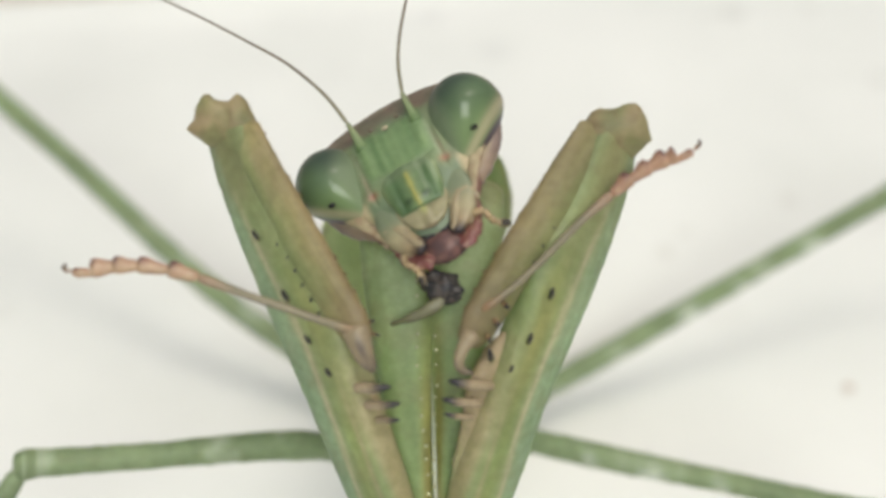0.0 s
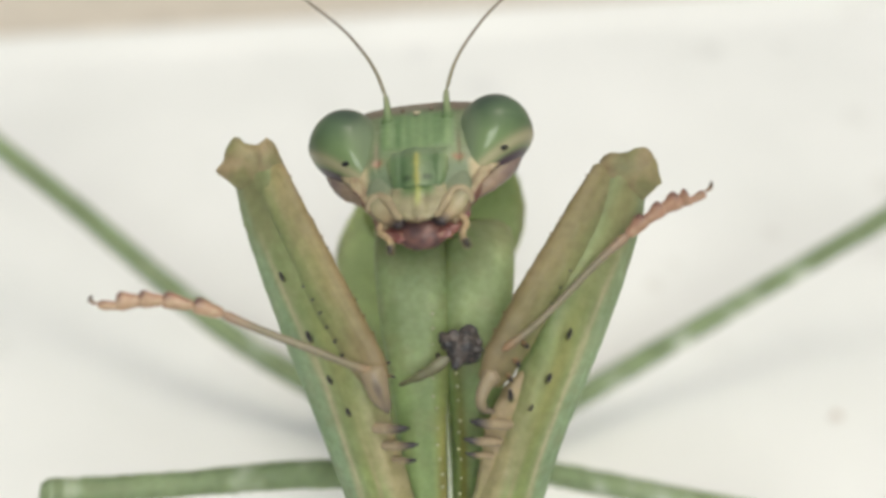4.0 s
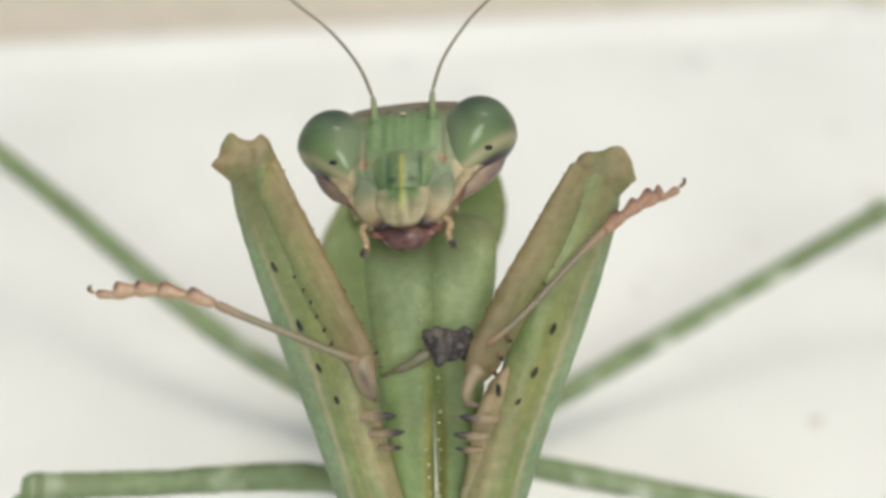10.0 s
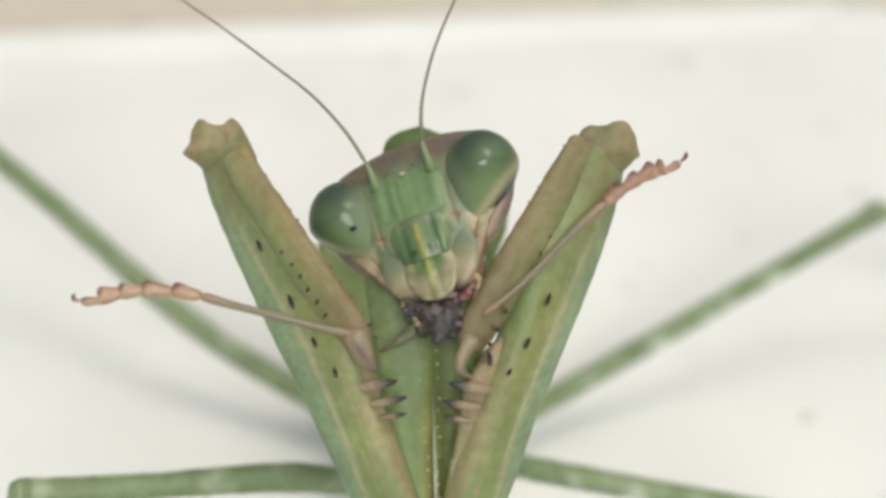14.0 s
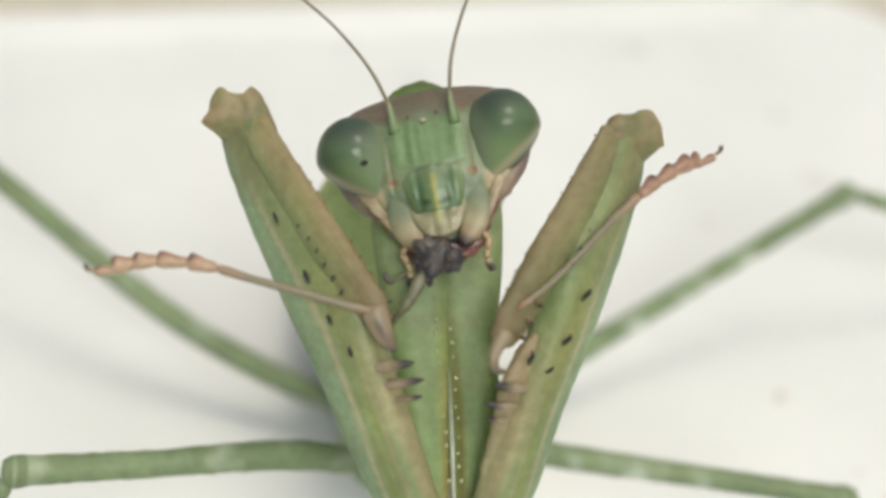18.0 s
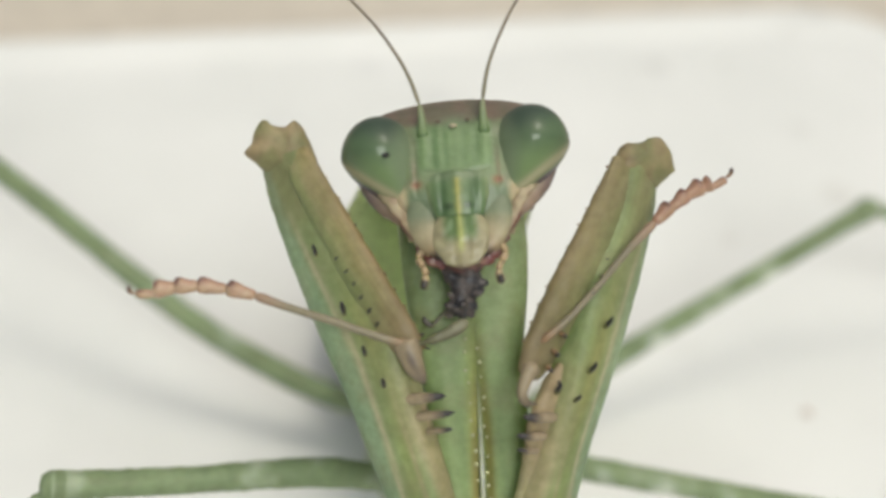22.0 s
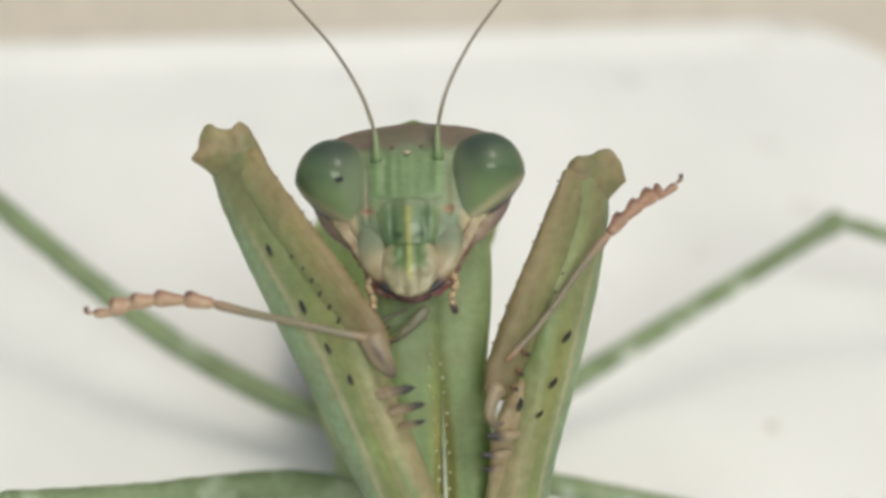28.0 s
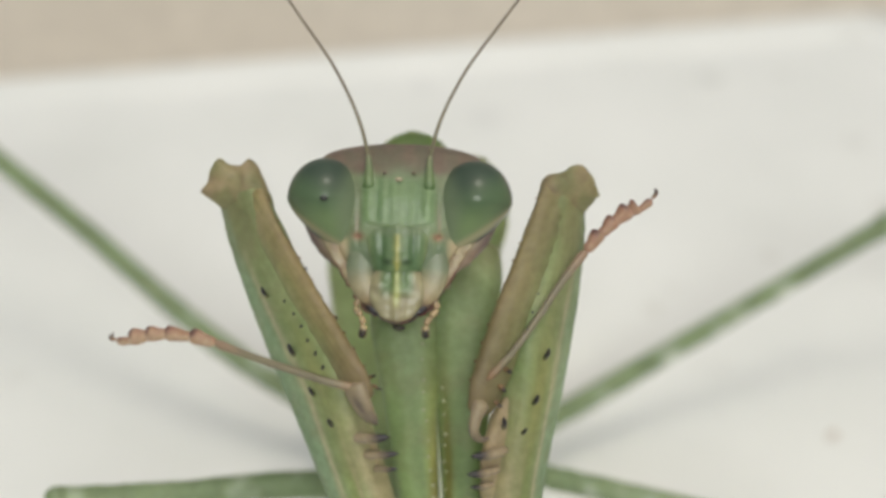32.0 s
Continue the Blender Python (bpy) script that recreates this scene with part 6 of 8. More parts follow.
COXA_ROWS = [[
    (0, 0.036, 2.953, 17.441, 0.00, -0.00, 0.00), (0.5, -0.029, 3.011, 17.441, 0.00, -0.00, 0.00),
    (1, -0.124, 3.058, 17.441, 0.00, -0.00, 0.00), (1.5, -0.192, 3.092, 17.441, 0.00, -0.00, 0.00),
    (2, -0.229, 3.112, 17.441, 0.00, -0.00, 0.00), (2.5, -0.272, 3.121, 17.441, 0.00, -0.00, 0.00),
    (3, -0.324, 3.123, 17.441, 0.00, -0.00, 0.00), (3.5, -0.403, 3.117, 17.441, 0.00, -0.00, 0.00),
    (5.5, -0.465, 3.145, 17.441, 0.00, -0.00, 0.00), (6, -0.429, 3.142, 17.441, 0.00, -0.00, 0.00),
    (6.5, -0.415, 3.146, 17.441, 0.00, -0.00, 0.00), (7, -0.407, 3.140, 17.441, 0.00, -0.00, 0.00),
    (7.5, -0.391, 3.142, 17.441, 0.00, -0.00, 0.00), (8, -0.352, 3.151, 17.441, 0.00, -0.00, 0.00),
    (8.5, -0.312, 3.151, 17.441, 0.00, -0.00, 0.00), (9, -0.289, 3.152, 17.441, 0.00, -0.00, 0.00),
    (9.5, -0.248, 3.147, 17.441, 0.00, -0.00, 0.00), (10, -0.194, 3.116, 17.441, 0.00, -0.00, 0.00),
    (10.5, -0.157, 3.074, 17.441, 0.00, -0.00, 0.00), (11, -0.138, 3.042, 17.441, 0.00, -0.00, 0.00),
    (11.5, -0.123, 3.003, 17.441, 0.00, -0.00, 0.00), (12, -0.087, 2.956, 17.441, 0.00, -0.00, 0.00),
    (12.5, -0.066, 2.924, 17.441, 0.00, -0.00, 0.00), (13, -0.121, 2.911, 17.441, 0.00, -0.00, 0.00),
    (13.5, -0.217, 2.914, 17.441, 0.00, -0.00, 0.00), (15.5, 0.037, 3.161, 17.441, 0.00, -0.00, 0.00),
    (16, -0.141, 3.161, 17.441, 0.00, -0.00, 0.00), (16.5, -0.255, 3.161, 17.441, 0.00, -0.00, 0.00),
    (17, -0.310, 3.161, 17.441, 0.00, -0.00, 0.00), (17.5, -0.329, 3.161, 17.441, 0.00, -0.00, 0.00),
    (18, -0.331, 3.161, 17.441, 0.00, -0.00, 0.00), (18.5, -0.319, 3.161, 17.441, 0.00, -0.00, 0.00),
    (19, -0.327, 3.161, 17.441, 0.00, -0.00, 0.00), (19.5, -0.381, 3.161, 17.441, 0.00, -0.00, 0.00),
    (20, -0.418, 3.161, 17.441, 0.00, -0.00, 0.00), (20.5, -0.400, 3.161, 17.441, 0.00, -0.00, 0.00),
    (21, -0.360, 3.161, 17.441, 0.00, -0.00, 0.00), (21.5, -0.343, 3.161, 17.441, 0.00, -0.00, 0.00),
    (22, -0.338, 3.161, 17.441, 0.00, -0.00, 0.00), (22.5, -0.322, 3.161, 17.441, 0.00, -0.00, 0.00),
    (23, -0.339, 3.161, 17.441, 0.00, -0.00, 0.00), (23.5, -0.370, 3.161, 17.441, 0.00, -0.00, 0.00),
    (24, -0.356, 3.161, 17.441, 0.00, -0.00, 0.00), (24.5, -0.307, 3.161, 17.441, 0.00, -0.00, 0.00),
    (25, -0.257, 3.161, 17.441, 0.00, -0.00, 0.00), (25.5, -0.233, 3.161, 17.441, 0.00, -0.00, 0.00),
    (27.5, -0.346, 3.161, 17.441, 0.00, -0.00, 0.00), (28, -0.341, 3.161, 17.441, 0.00, -0.00, 0.00),
    (28.5, -0.331, 3.161, 17.441, 0.00, -0.00, 0.00), (29, -0.311, 3.161, 17.441, 0.00, -0.00, 0.00),
    (29.5, -0.301, 3.161, 17.441, 0.00, -0.00, 0.00), (30, -0.289, 3.161, 17.441, 0.00, -0.00, 0.00),
    (30.5, -0.277, 3.161, 17.441, 0.00, -0.00, 0.00), (31, -0.235, 3.161, 17.441, 0.00, -0.00, 0.00),
    (31.5, -0.177, 3.161, 17.441, 0.00, -0.00, 0.00), (32, -0.164, 3.161, 17.441, 0.00, -0.00, 0.00)
], [
    (0, 0.983, 3.132, 17.341, 0.00, -0.00, -2.36), (3, 0.983, 3.132, 17.341, 0.00, -0.00, -0.07),
    (6, 0.983, 3.132, 17.341, 0.00, -0.00, 0.31), (9, 0.983, 3.132, 17.341, 0.00, -0.00, 0.00),
    (11, 0.983, 3.132, 17.341, 0.00, -0.00, -0.29), (16, 0.983, 3.132, 17.341, 0.00, -0.00, 0.32),
    (17, 0.983, 3.132, 17.341, 0.00, -0.00, 1.50), (18, 0.983, 3.132, 17.341, 0.00, -0.00, 1.67),
    (19, 0.983, 3.132, 17.341, 0.00, -0.00, 1.28), (20, 0.983, 3.132, 17.341, 0.00, -0.00, 2.34),
    (21, 0.983, 3.132, 17.341, 0.00, -0.00, 2.11), (22, 0.983, 3.132, 17.341, 0.00, -0.00, 2.17),
    (23, 0.983, 3.132, 17.341, 0.00, -0.00, 1.91), (24, 0.983, 3.132, 17.341, 0.00, -0.00, 2.33),
    (25, 0.983, 3.132, 17.341, 0.00, -0.00, 1.71), (27.5, 0.983, 3.132, 17.341, 0.00, -0.00, 2.56),
    (28, 0.983, 3.132, 17.341, 0.00, -0.00, 2.51), (29, 0.983, 3.132, 17.341, 0.00, -0.00, 2.84),
    (29.5, 0.983, 3.132, 17.341, 0.00, -0.00, 2.87), (30, 0.983, 3.132, 17.341, 0.00, -0.00, 2.18),
    (31, 0.983, 3.132, 17.341, 0.00, -0.00, 0.36), (32, 0.983, 3.132, 17.341, 0.00, -0.00, -1.30)
]]
PRONOTUM_ROWS = [
    (0, -0.193, 13.750, 14.141, 0.00, -0.00, -1.50), (0.8, -0.289, 14.803, 14.141, 0.00, -0.00, 0.00),
    (10.5, -0.289, 14.803, 14.141, 0.00, -0.00, 0.00), (11.5, -0.244, 14.488, 14.141, 0.00, -0.00, -0.70),
    (12, -0.206, 14.239, 14.141, 0.00, -0.00, -1.30), (13, -0.213, 14.087, 14.141, 0.00, -0.00, -1.18),
    (15.5, -0.074, 14.479, 14.141, 0.00, -0.00, -3.36), (16, -0.106, 14.587, 14.141, 0.00, -0.00, -2.85),
    (18, -0.289, 14.803, 14.141, 0.00, -0.00, 0.00), (27.5, -0.289, 14.803, 14.141, 0.00, -0.00, 0.00),
    (28.5, -0.416, 14.607, 14.141, 0.00, -0.00, 1.97), (29, -0.429, 14.732, 14.141, 0.00, -0.00, 2.18),
    (29.5, -0.488, 14.540, 14.141, 0.00, -0.00, 3.09), (30, -0.412, 14.858, 14.141, 0.00, -0.00, 1.91),
    (31, -0.421, 15.053, 14.141, 0.00, -0.00, 2.05), (32, -0.307, 15.650, 14.141, 0.00, -0.00, 0.28)
]
TORN_LEG_ROWS = [
    (0, -0.590, 10.528, 19.150, 0.00, -9.00, 1.57), (2, -1.387, 9.848, 19.150, 0.00, -9.00, 7.38),
    (9, -1.332, 9.747, 19.150, 0.00, -9.00, 3.64), (13, -1.319, 9.943, 19.150, 0.00, -9.00, 6.87),
    (16, -1.563, 10.330, 19.150, 0.00, -9.00, 22.93), (17, -1.685, 10.389, 19.150, 0.00, -9.00, 28.43),
    (18, -1.658, 10.225, 19.150, 0.00, -9.00, 34.33), (19, -1.610, 10.129, 19.150, 0.00, -9.00, 29.13),
    (20, -1.778, 10.079, 19.150, 0.00, -9.00, 25.99), (21, -1.646, 10.104, 19.150, 0.00, -9.00, 26.89),
    (22, -1.899, 10.196, 19.150, 0.00, -9.00, 0.15), (23, -1.569, 10.242, 19.150, 0.00, -9.00, 14.09),
    (24, -1.568, 9.991, 19.150, 0.00, -9.00, 25.49), (25, -1.379, 10.555, 19.150, 0.00, -9.00, 39.62),
    (27.5, -1.717, 10.509, 19.150, 0.00, -9.00, 32.15), (28, -1.717, 10.639, 19.150, 0.00, -9.00, 18.49),
    (29, -1.539, 10.465, 19.150, 0.00, -9.00, 54.38), (30, -1.728, 10.444, 19.150, 0.00, -9.00, 46.52),
    (31, -1.324, 12.400, 17.900, 0.00, -9.00, 60.00), (32, -0.870, 12.900, 17.900, 0.00, -9.00, 60.00)
]
HOOKED_LEG_ROWS = [
    (0, 1.046, 11.599, 17.885, 180.00, 0.00, -140.00), (0.5, 0.897, 11.542, 18.456, 180.00, 0.00, -140.00),
    (1, 0.881, 11.488, 18.745, 180.00, 0.00, -140.00), (2, 0.747, 10.979, 18.746, 180.00, 0.00, -140.00),
    (3, 0.687, 10.994, 18.664, 180.00, 0.00, -140.00), (6, 0.702, 10.908, 18.817, 180.00, 0.00, -140.00),
    (7, 0.833, 11.002, 19.030, 180.00, 0.00, -140.00), (8, 0.813, 11.068, 19.189, 180.00, 0.00, -140.00),
    (9, 0.801, 10.836, 19.231, 180.00, 0.00, -140.00), (10, 0.808, 10.811, 19.110, 180.00, 0.00, -140.00),
    (11, 0.868, 10.799, 18.807, 180.00, 0.00, -140.00), (11.5, 0.606, 10.870, 18.765, 180.00, 0.00, -140.00),
    (12, 0.727, 10.911, 18.842, 180.00, 0.00, -140.00), (13, 0.732, 10.993, 18.825, 180.00, 0.00, -140.00),
    (15.5, 0.556, 11.565, 19.241, 180.00, 0.00, -140.00), (16, -0.765, 12.046, 19.881, 180.00, 0.00, -150.58),
    (17, -1.011, 12.072, 19.082, 180.00, 0.00, -141.14), (18, -0.957, 11.942, 18.888, 180.00, 0.00, -147.35),
    (19, -0.788, 11.986, 18.549, 180.00, 0.00, -142.98), (20, -1.014, 11.848, 18.180, 180.00, 0.00, -118.07),
    (21, -0.873, 11.791, 18.171, 180.00, 0.00, -132.49), (22, -0.677, 11.325, 18.663, 180.00, 0.00, -136.79),
    (23, -0.671, 11.761, 18.032, 180.00, 0.00, -135.64), (24, -0.836, 11.812, 18.756, 180.00, 0.00, -132.91),
    (25, -1.285, 12.297, 19.000, 180.00, 0.00, -153.39), (25.8, -1.233, 12.252, 19.000, 120.60, 0.00, -152.25),
    (26.6, -1.181, 12.207, 19.000, 61.20, 0.00, -151.11), (27.5, -1.128, 12.161, 19.000, 0.00, 0.00, -149.94),
    (28, -1.129, 11.755, 19.000, 0.00, 0.00, -155.61), (29, -1.067, 11.729, 19.000, 0.00, 0.00, -85.92),
    (30, -1.093, 11.743, 19.000, 0.00, 0.00, -89.54), (30.7, -0.900, 12.900, 18.600, 0.00, 0.00, -100.00),
    (32, -0.800, 13.000, 18.900, 0.00, 0.00, -100.00)
]
LEFT_MID_ROWS = [
    (0, -2.600, 4.802, -1.059, 0.00, 0.00, -2.89), (0.5, -2.646, 4.735, -1.059, 0.00, 0.00, -2.89),
    (1, -2.716, 4.634, -1.059, 0.00, 0.00, -2.51), (1.5, -2.758, 4.571, -1.059, 0.00, 0.00, -2.43),
    (2, -2.659, 4.701, -1.059, 0.00, 0.00, -1.56), (2.5, -2.490, 4.943, -1.059, 0.00, 0.00, -0.73),
    (3, -2.382, 5.100, -1.059, 0.00, 0.00, -0.47), (3.5, -2.358, 5.136, -1.059, 0.00, 0.00, -0.56),
    (5.5, -2.503, 4.929, -1.059, 0.00, 0.00, -1.00), (6, -2.538, 4.881, -1.059, 0.00, 0.00, -1.03),
    (6.5, -2.464, 4.986, -1.059, 0.00, 0.00, -1.26), (7, -2.435, 5.027, -1.059, 0.00, 0.00, -1.17),
    (7.5, -2.430, 5.033, -1.059, 0.00, 0.00, -1.28), (8, -2.426, 5.039, -1.059, 0.00, 0.00, -1.16),
    (8.5, -2.376, 5.107, -1.059, 0.00, 0.00, -1.12), (9, -2.392, 5.074, -1.059, 0.00, 0.00, -0.87),
    (9.5, -2.333, 5.160, -1.059, 0.00, 0.00, -0.60), (10, -2.248, 5.283, -1.059, 0.00, 0.00, -0.50),
    (10.5, -2.346, 5.147, -1.059, 0.00, 0.00, -0.70), (11, -2.439, 5.017, -1.059, 0.00, 0.00, -0.47),
    (11.5, -2.478, 4.963, -1.059, 0.00, 0.00, -0.10), (12, -2.559, 4.850, -1.059, 0.00, 0.00, -0.27),
    (12.5, -2.520, 4.922, -1.059, 0.00, 0.00, -0.13), (13, -2.514, 4.941, -1.059, 0.00, 0.00, -0.21),
    (13.5, -2.510, 4.965, -1.059, 0.00, 0.00, -0.63), (15.5, -2.633, 4.844, -1.059, 0.00, 0.00, -1.76),
    (16, -2.537, 5.028, -1.059, 0.00, 0.00, -2.00), (16.5, -2.515, 5.062, -1.059, 0.00, 0.00, -1.88),
    (17, -2.471, 5.117, -1.059, 0.00, 0.00, -2.04), (17.5, -2.472, 5.159, -1.059, 0.00, 0.00, -1.32),
    (18, -2.493, 5.175, -1.059, 0.00, 0.00, -0.56), (18.5, -2.510, 5.173, -1.059, 0.00, 0.00, -0.43),
    (19, -2.458, 5.268, -1.059, 0.00, 0.00, -0.12), (19.5, -2.548, 5.174, -1.059, 0.00, 0.00, -0.04),
    (20, -2.612, 5.154, -1.059, 0.00, 0.00, 0.28), (20.5, -2.584, 5.278, -1.059, 0.00, 0.00, 0.25),
    (21, -2.466, 5.521, -1.059, 0.00, 0.00, 0.14), (21.5, -2.372, 5.732, -1.059, 0.00, 0.00, 0.08),
    (22, -2.381, 5.798, -1.059, 0.00, 0.00, 0.00), (22.5, -2.301, 5.980, -1.059, 0.00, 0.00, 0.04),
    (23, -2.378, 5.939, -1.059, 0.00, 0.00, -0.13), (23.5, -2.529, 5.803, -1.059, 0.00, 0.00, -0.45),
    (24, -2.535, 5.905, -1.059, 0.00, 0.00, -0.63), (24.5, -2.600, 5.842, -1.059, 0.00, 0.00, -0.58),
    (25, -2.641, 5.806, -1.059, 0.00, 0.00, -0.28), (25.5, -2.695, 5.755, -1.059, 0.00, 0.00, 0.19),
    (27.5, -2.785, 5.767, -1.059, 0.00, 0.00, -0.08), (28, -2.735, 5.852, -1.059, 0.00, 0.00, -0.03),
    (28.5, -2.686, 5.940, -1.059, 0.00, 0.00, 0.32), (29, -2.738, 5.908, -1.059, 0.00, 0.00, 0.84),
    (29.5, -2.932, 5.554, -1.059, 0.00, 0.00, 0.54), (30, -2.778, 5.689, -1.059, 0.00, 0.00, 0.69),
    (30.5, -2.819, 5.511, -1.059, 0.00, 0.00, 0.71), (31, -2.715, 5.539, -1.059, 0.00, 0.00, 0.13),
    (31.5, -2.753, 5.367, -1.059, 0.00, 0.00, -0.95), (32, -2.647, 5.401, -1.059, 0.00, 0.00, -1.55)
]
LEFT_HIND_ROWS = [
    (0, -2.080, 4.420, 9.441, 0.00, 0.00, 0.14), (0.5, -2.081, 4.398, 9.441, 0.00, 0.00, -0.25),
    (1, -2.081, 4.354, 9.441, 0.00, 0.00, -0.68), (1.5, -2.078, 4.401, 9.441, 0.00, 0.00, -0.75),
    (2, -2.075, 4.472, 9.441, 0.00, 0.00, -0.31), (2.5, -2.073, 4.484, 9.441, 0.00, 0.00, -0.30),
    (3, -2.071, 4.522, 9.441, 0.00, 0.00, -0.35), (3.5, -2.070, 4.531, 9.441, 0.00, 0.00, -0.58),
    (5.5, -2.060, 4.939, 9.441, 0.00, 0.00, 0.67), (6, -2.060, 4.963, 9.441, 0.00, 0.00, 1.14),
    (6.5, -2.062, 4.945, 9.441, 0.00, 0.00, 0.76), (7, -2.070, 4.677, 9.441, 0.00, 0.00, -0.34),
    (7.5, -2.079, 4.385, 9.441, 0.00, 0.00, -1.85), (8, -2.083, 4.278, 9.441, 0.00, 0.00, -2.22),
    (8.5, -2.081, 4.337, 9.441, 0.00, 0.00, -1.97), (9, -2.075, 4.386, 9.441, 0.00, 0.00, -1.43),
    (9.5, -2.078, 4.315, 9.441, 0.00, 0.00, -1.48), (10, -2.082, 4.230, 9.441, 0.00, 0.00, -1.76),
    (10.5, -2.086, 4.112, 9.441, 0.00, 0.00, -1.74), (11, -2.090, 4.014, 9.441, 0.00, 0.00, -1.53),
    (11.5, -2.094, 3.934, 9.441, 0.00, 0.00, -1.62), (12, -2.097, 3.825, 9.441, 0.00, 0.00, -1.48),
    (12.5, -2.094, 3.860, 9.441, 0.00, 0.00, -0.68), (13, -2.080, 3.910, 9.441, 0.00, 0.00, -0.12),
    (13.5, -2.081, 3.885, 9.441, 0.00, 0.00, -0.60), (15.5, -2.071, 4.111, 9.441, 0.00, 0.00, -0.16),
    (16, -2.043, 4.298, 9.441, 0.00, 0.00, -0.46), (16.5, -2.035, 4.241, 9.441, 0.00, 0.00, -1.29),
    (17, -1.967, 4.340, 9.441, 0.00, 0.00, -1.78), (17.5, -1.908, 4.344, 9.441, 0.00, 0.00, -1.71),
    (18, -1.878, 4.241, 9.441, 0.00, 0.00, -1.90), (18.5, -1.847, 4.202, 9.441, 0.00, 0.00, -1.95),
    (19, -1.814, 4.259, 9.441, 0.00, 0.00, -2.01), (19.5, -1.829, 4.286, 9.441, 0.00, 0.00, -1.87),
    (20, -1.836, 4.374, 9.441, 0.00, 0.00, -1.23), (20.5, -1.820, 4.320, 9.441, 0.00, 0.00, -2.00),
    (21, -1.789, 4.322, 9.441, 0.00, 0.00, -2.47), (21.5, -1.763, 4.338, 9.441, 0.00, 0.00, -2.46),
    (22, -1.762, 4.272, 9.441, 0.00, 0.00, -2.71), (22.5, -1.757, 4.346, 9.441, 0.00, 0.00, -2.55),
    (23, -1.756, 4.546, 9.441, 0.00, 0.00, -1.36), (23.5, -1.781, 4.614, 9.441, 0.00, 0.00, -0.51),
    (24, -1.781, 4.516, 9.441, 0.00, 0.00, -0.97), (24.5, -1.817, 4.393, 9.441, 0.00, 0.00, -1.35),
    (25, -1.848, 4.290, 9.441, 0.00, 0.00, -1.29), (25.5, -1.857, 4.356, 9.441, 0.00, 0.00, -0.53),
    (27.5, -1.912, 4.311, 9.441, 0.00, 0.00, -1.01), (28, -1.938, 4.395, 9.441, 0.00, 0.00, -0.83),
    (28.5, -1.964, 4.405, 9.441, 0.00, 0.00, -0.54), (29, -1.985, 4.218, 9.441, 0.00, 0.00, -0.74),
    (29.5, -2.013, 3.922, 9.441, 0.00, 0.00, -1.38), (30, -2.024, 4.100, 9.441, 0.00, 0.00, -1.51),
    (30.5, -2.037, 4.112, 9.441, 0.00, 0.00, -1.62), (31, -2.042, 4.305, 9.441, 0.00, 0.00, -1.72),
    (31.5, -2.047, 4.344, 9.441, 0.00, 0.00, -2.20), (32, -2.029, 4.834, 9.441, 0.00, 0.00, -1.05)
]
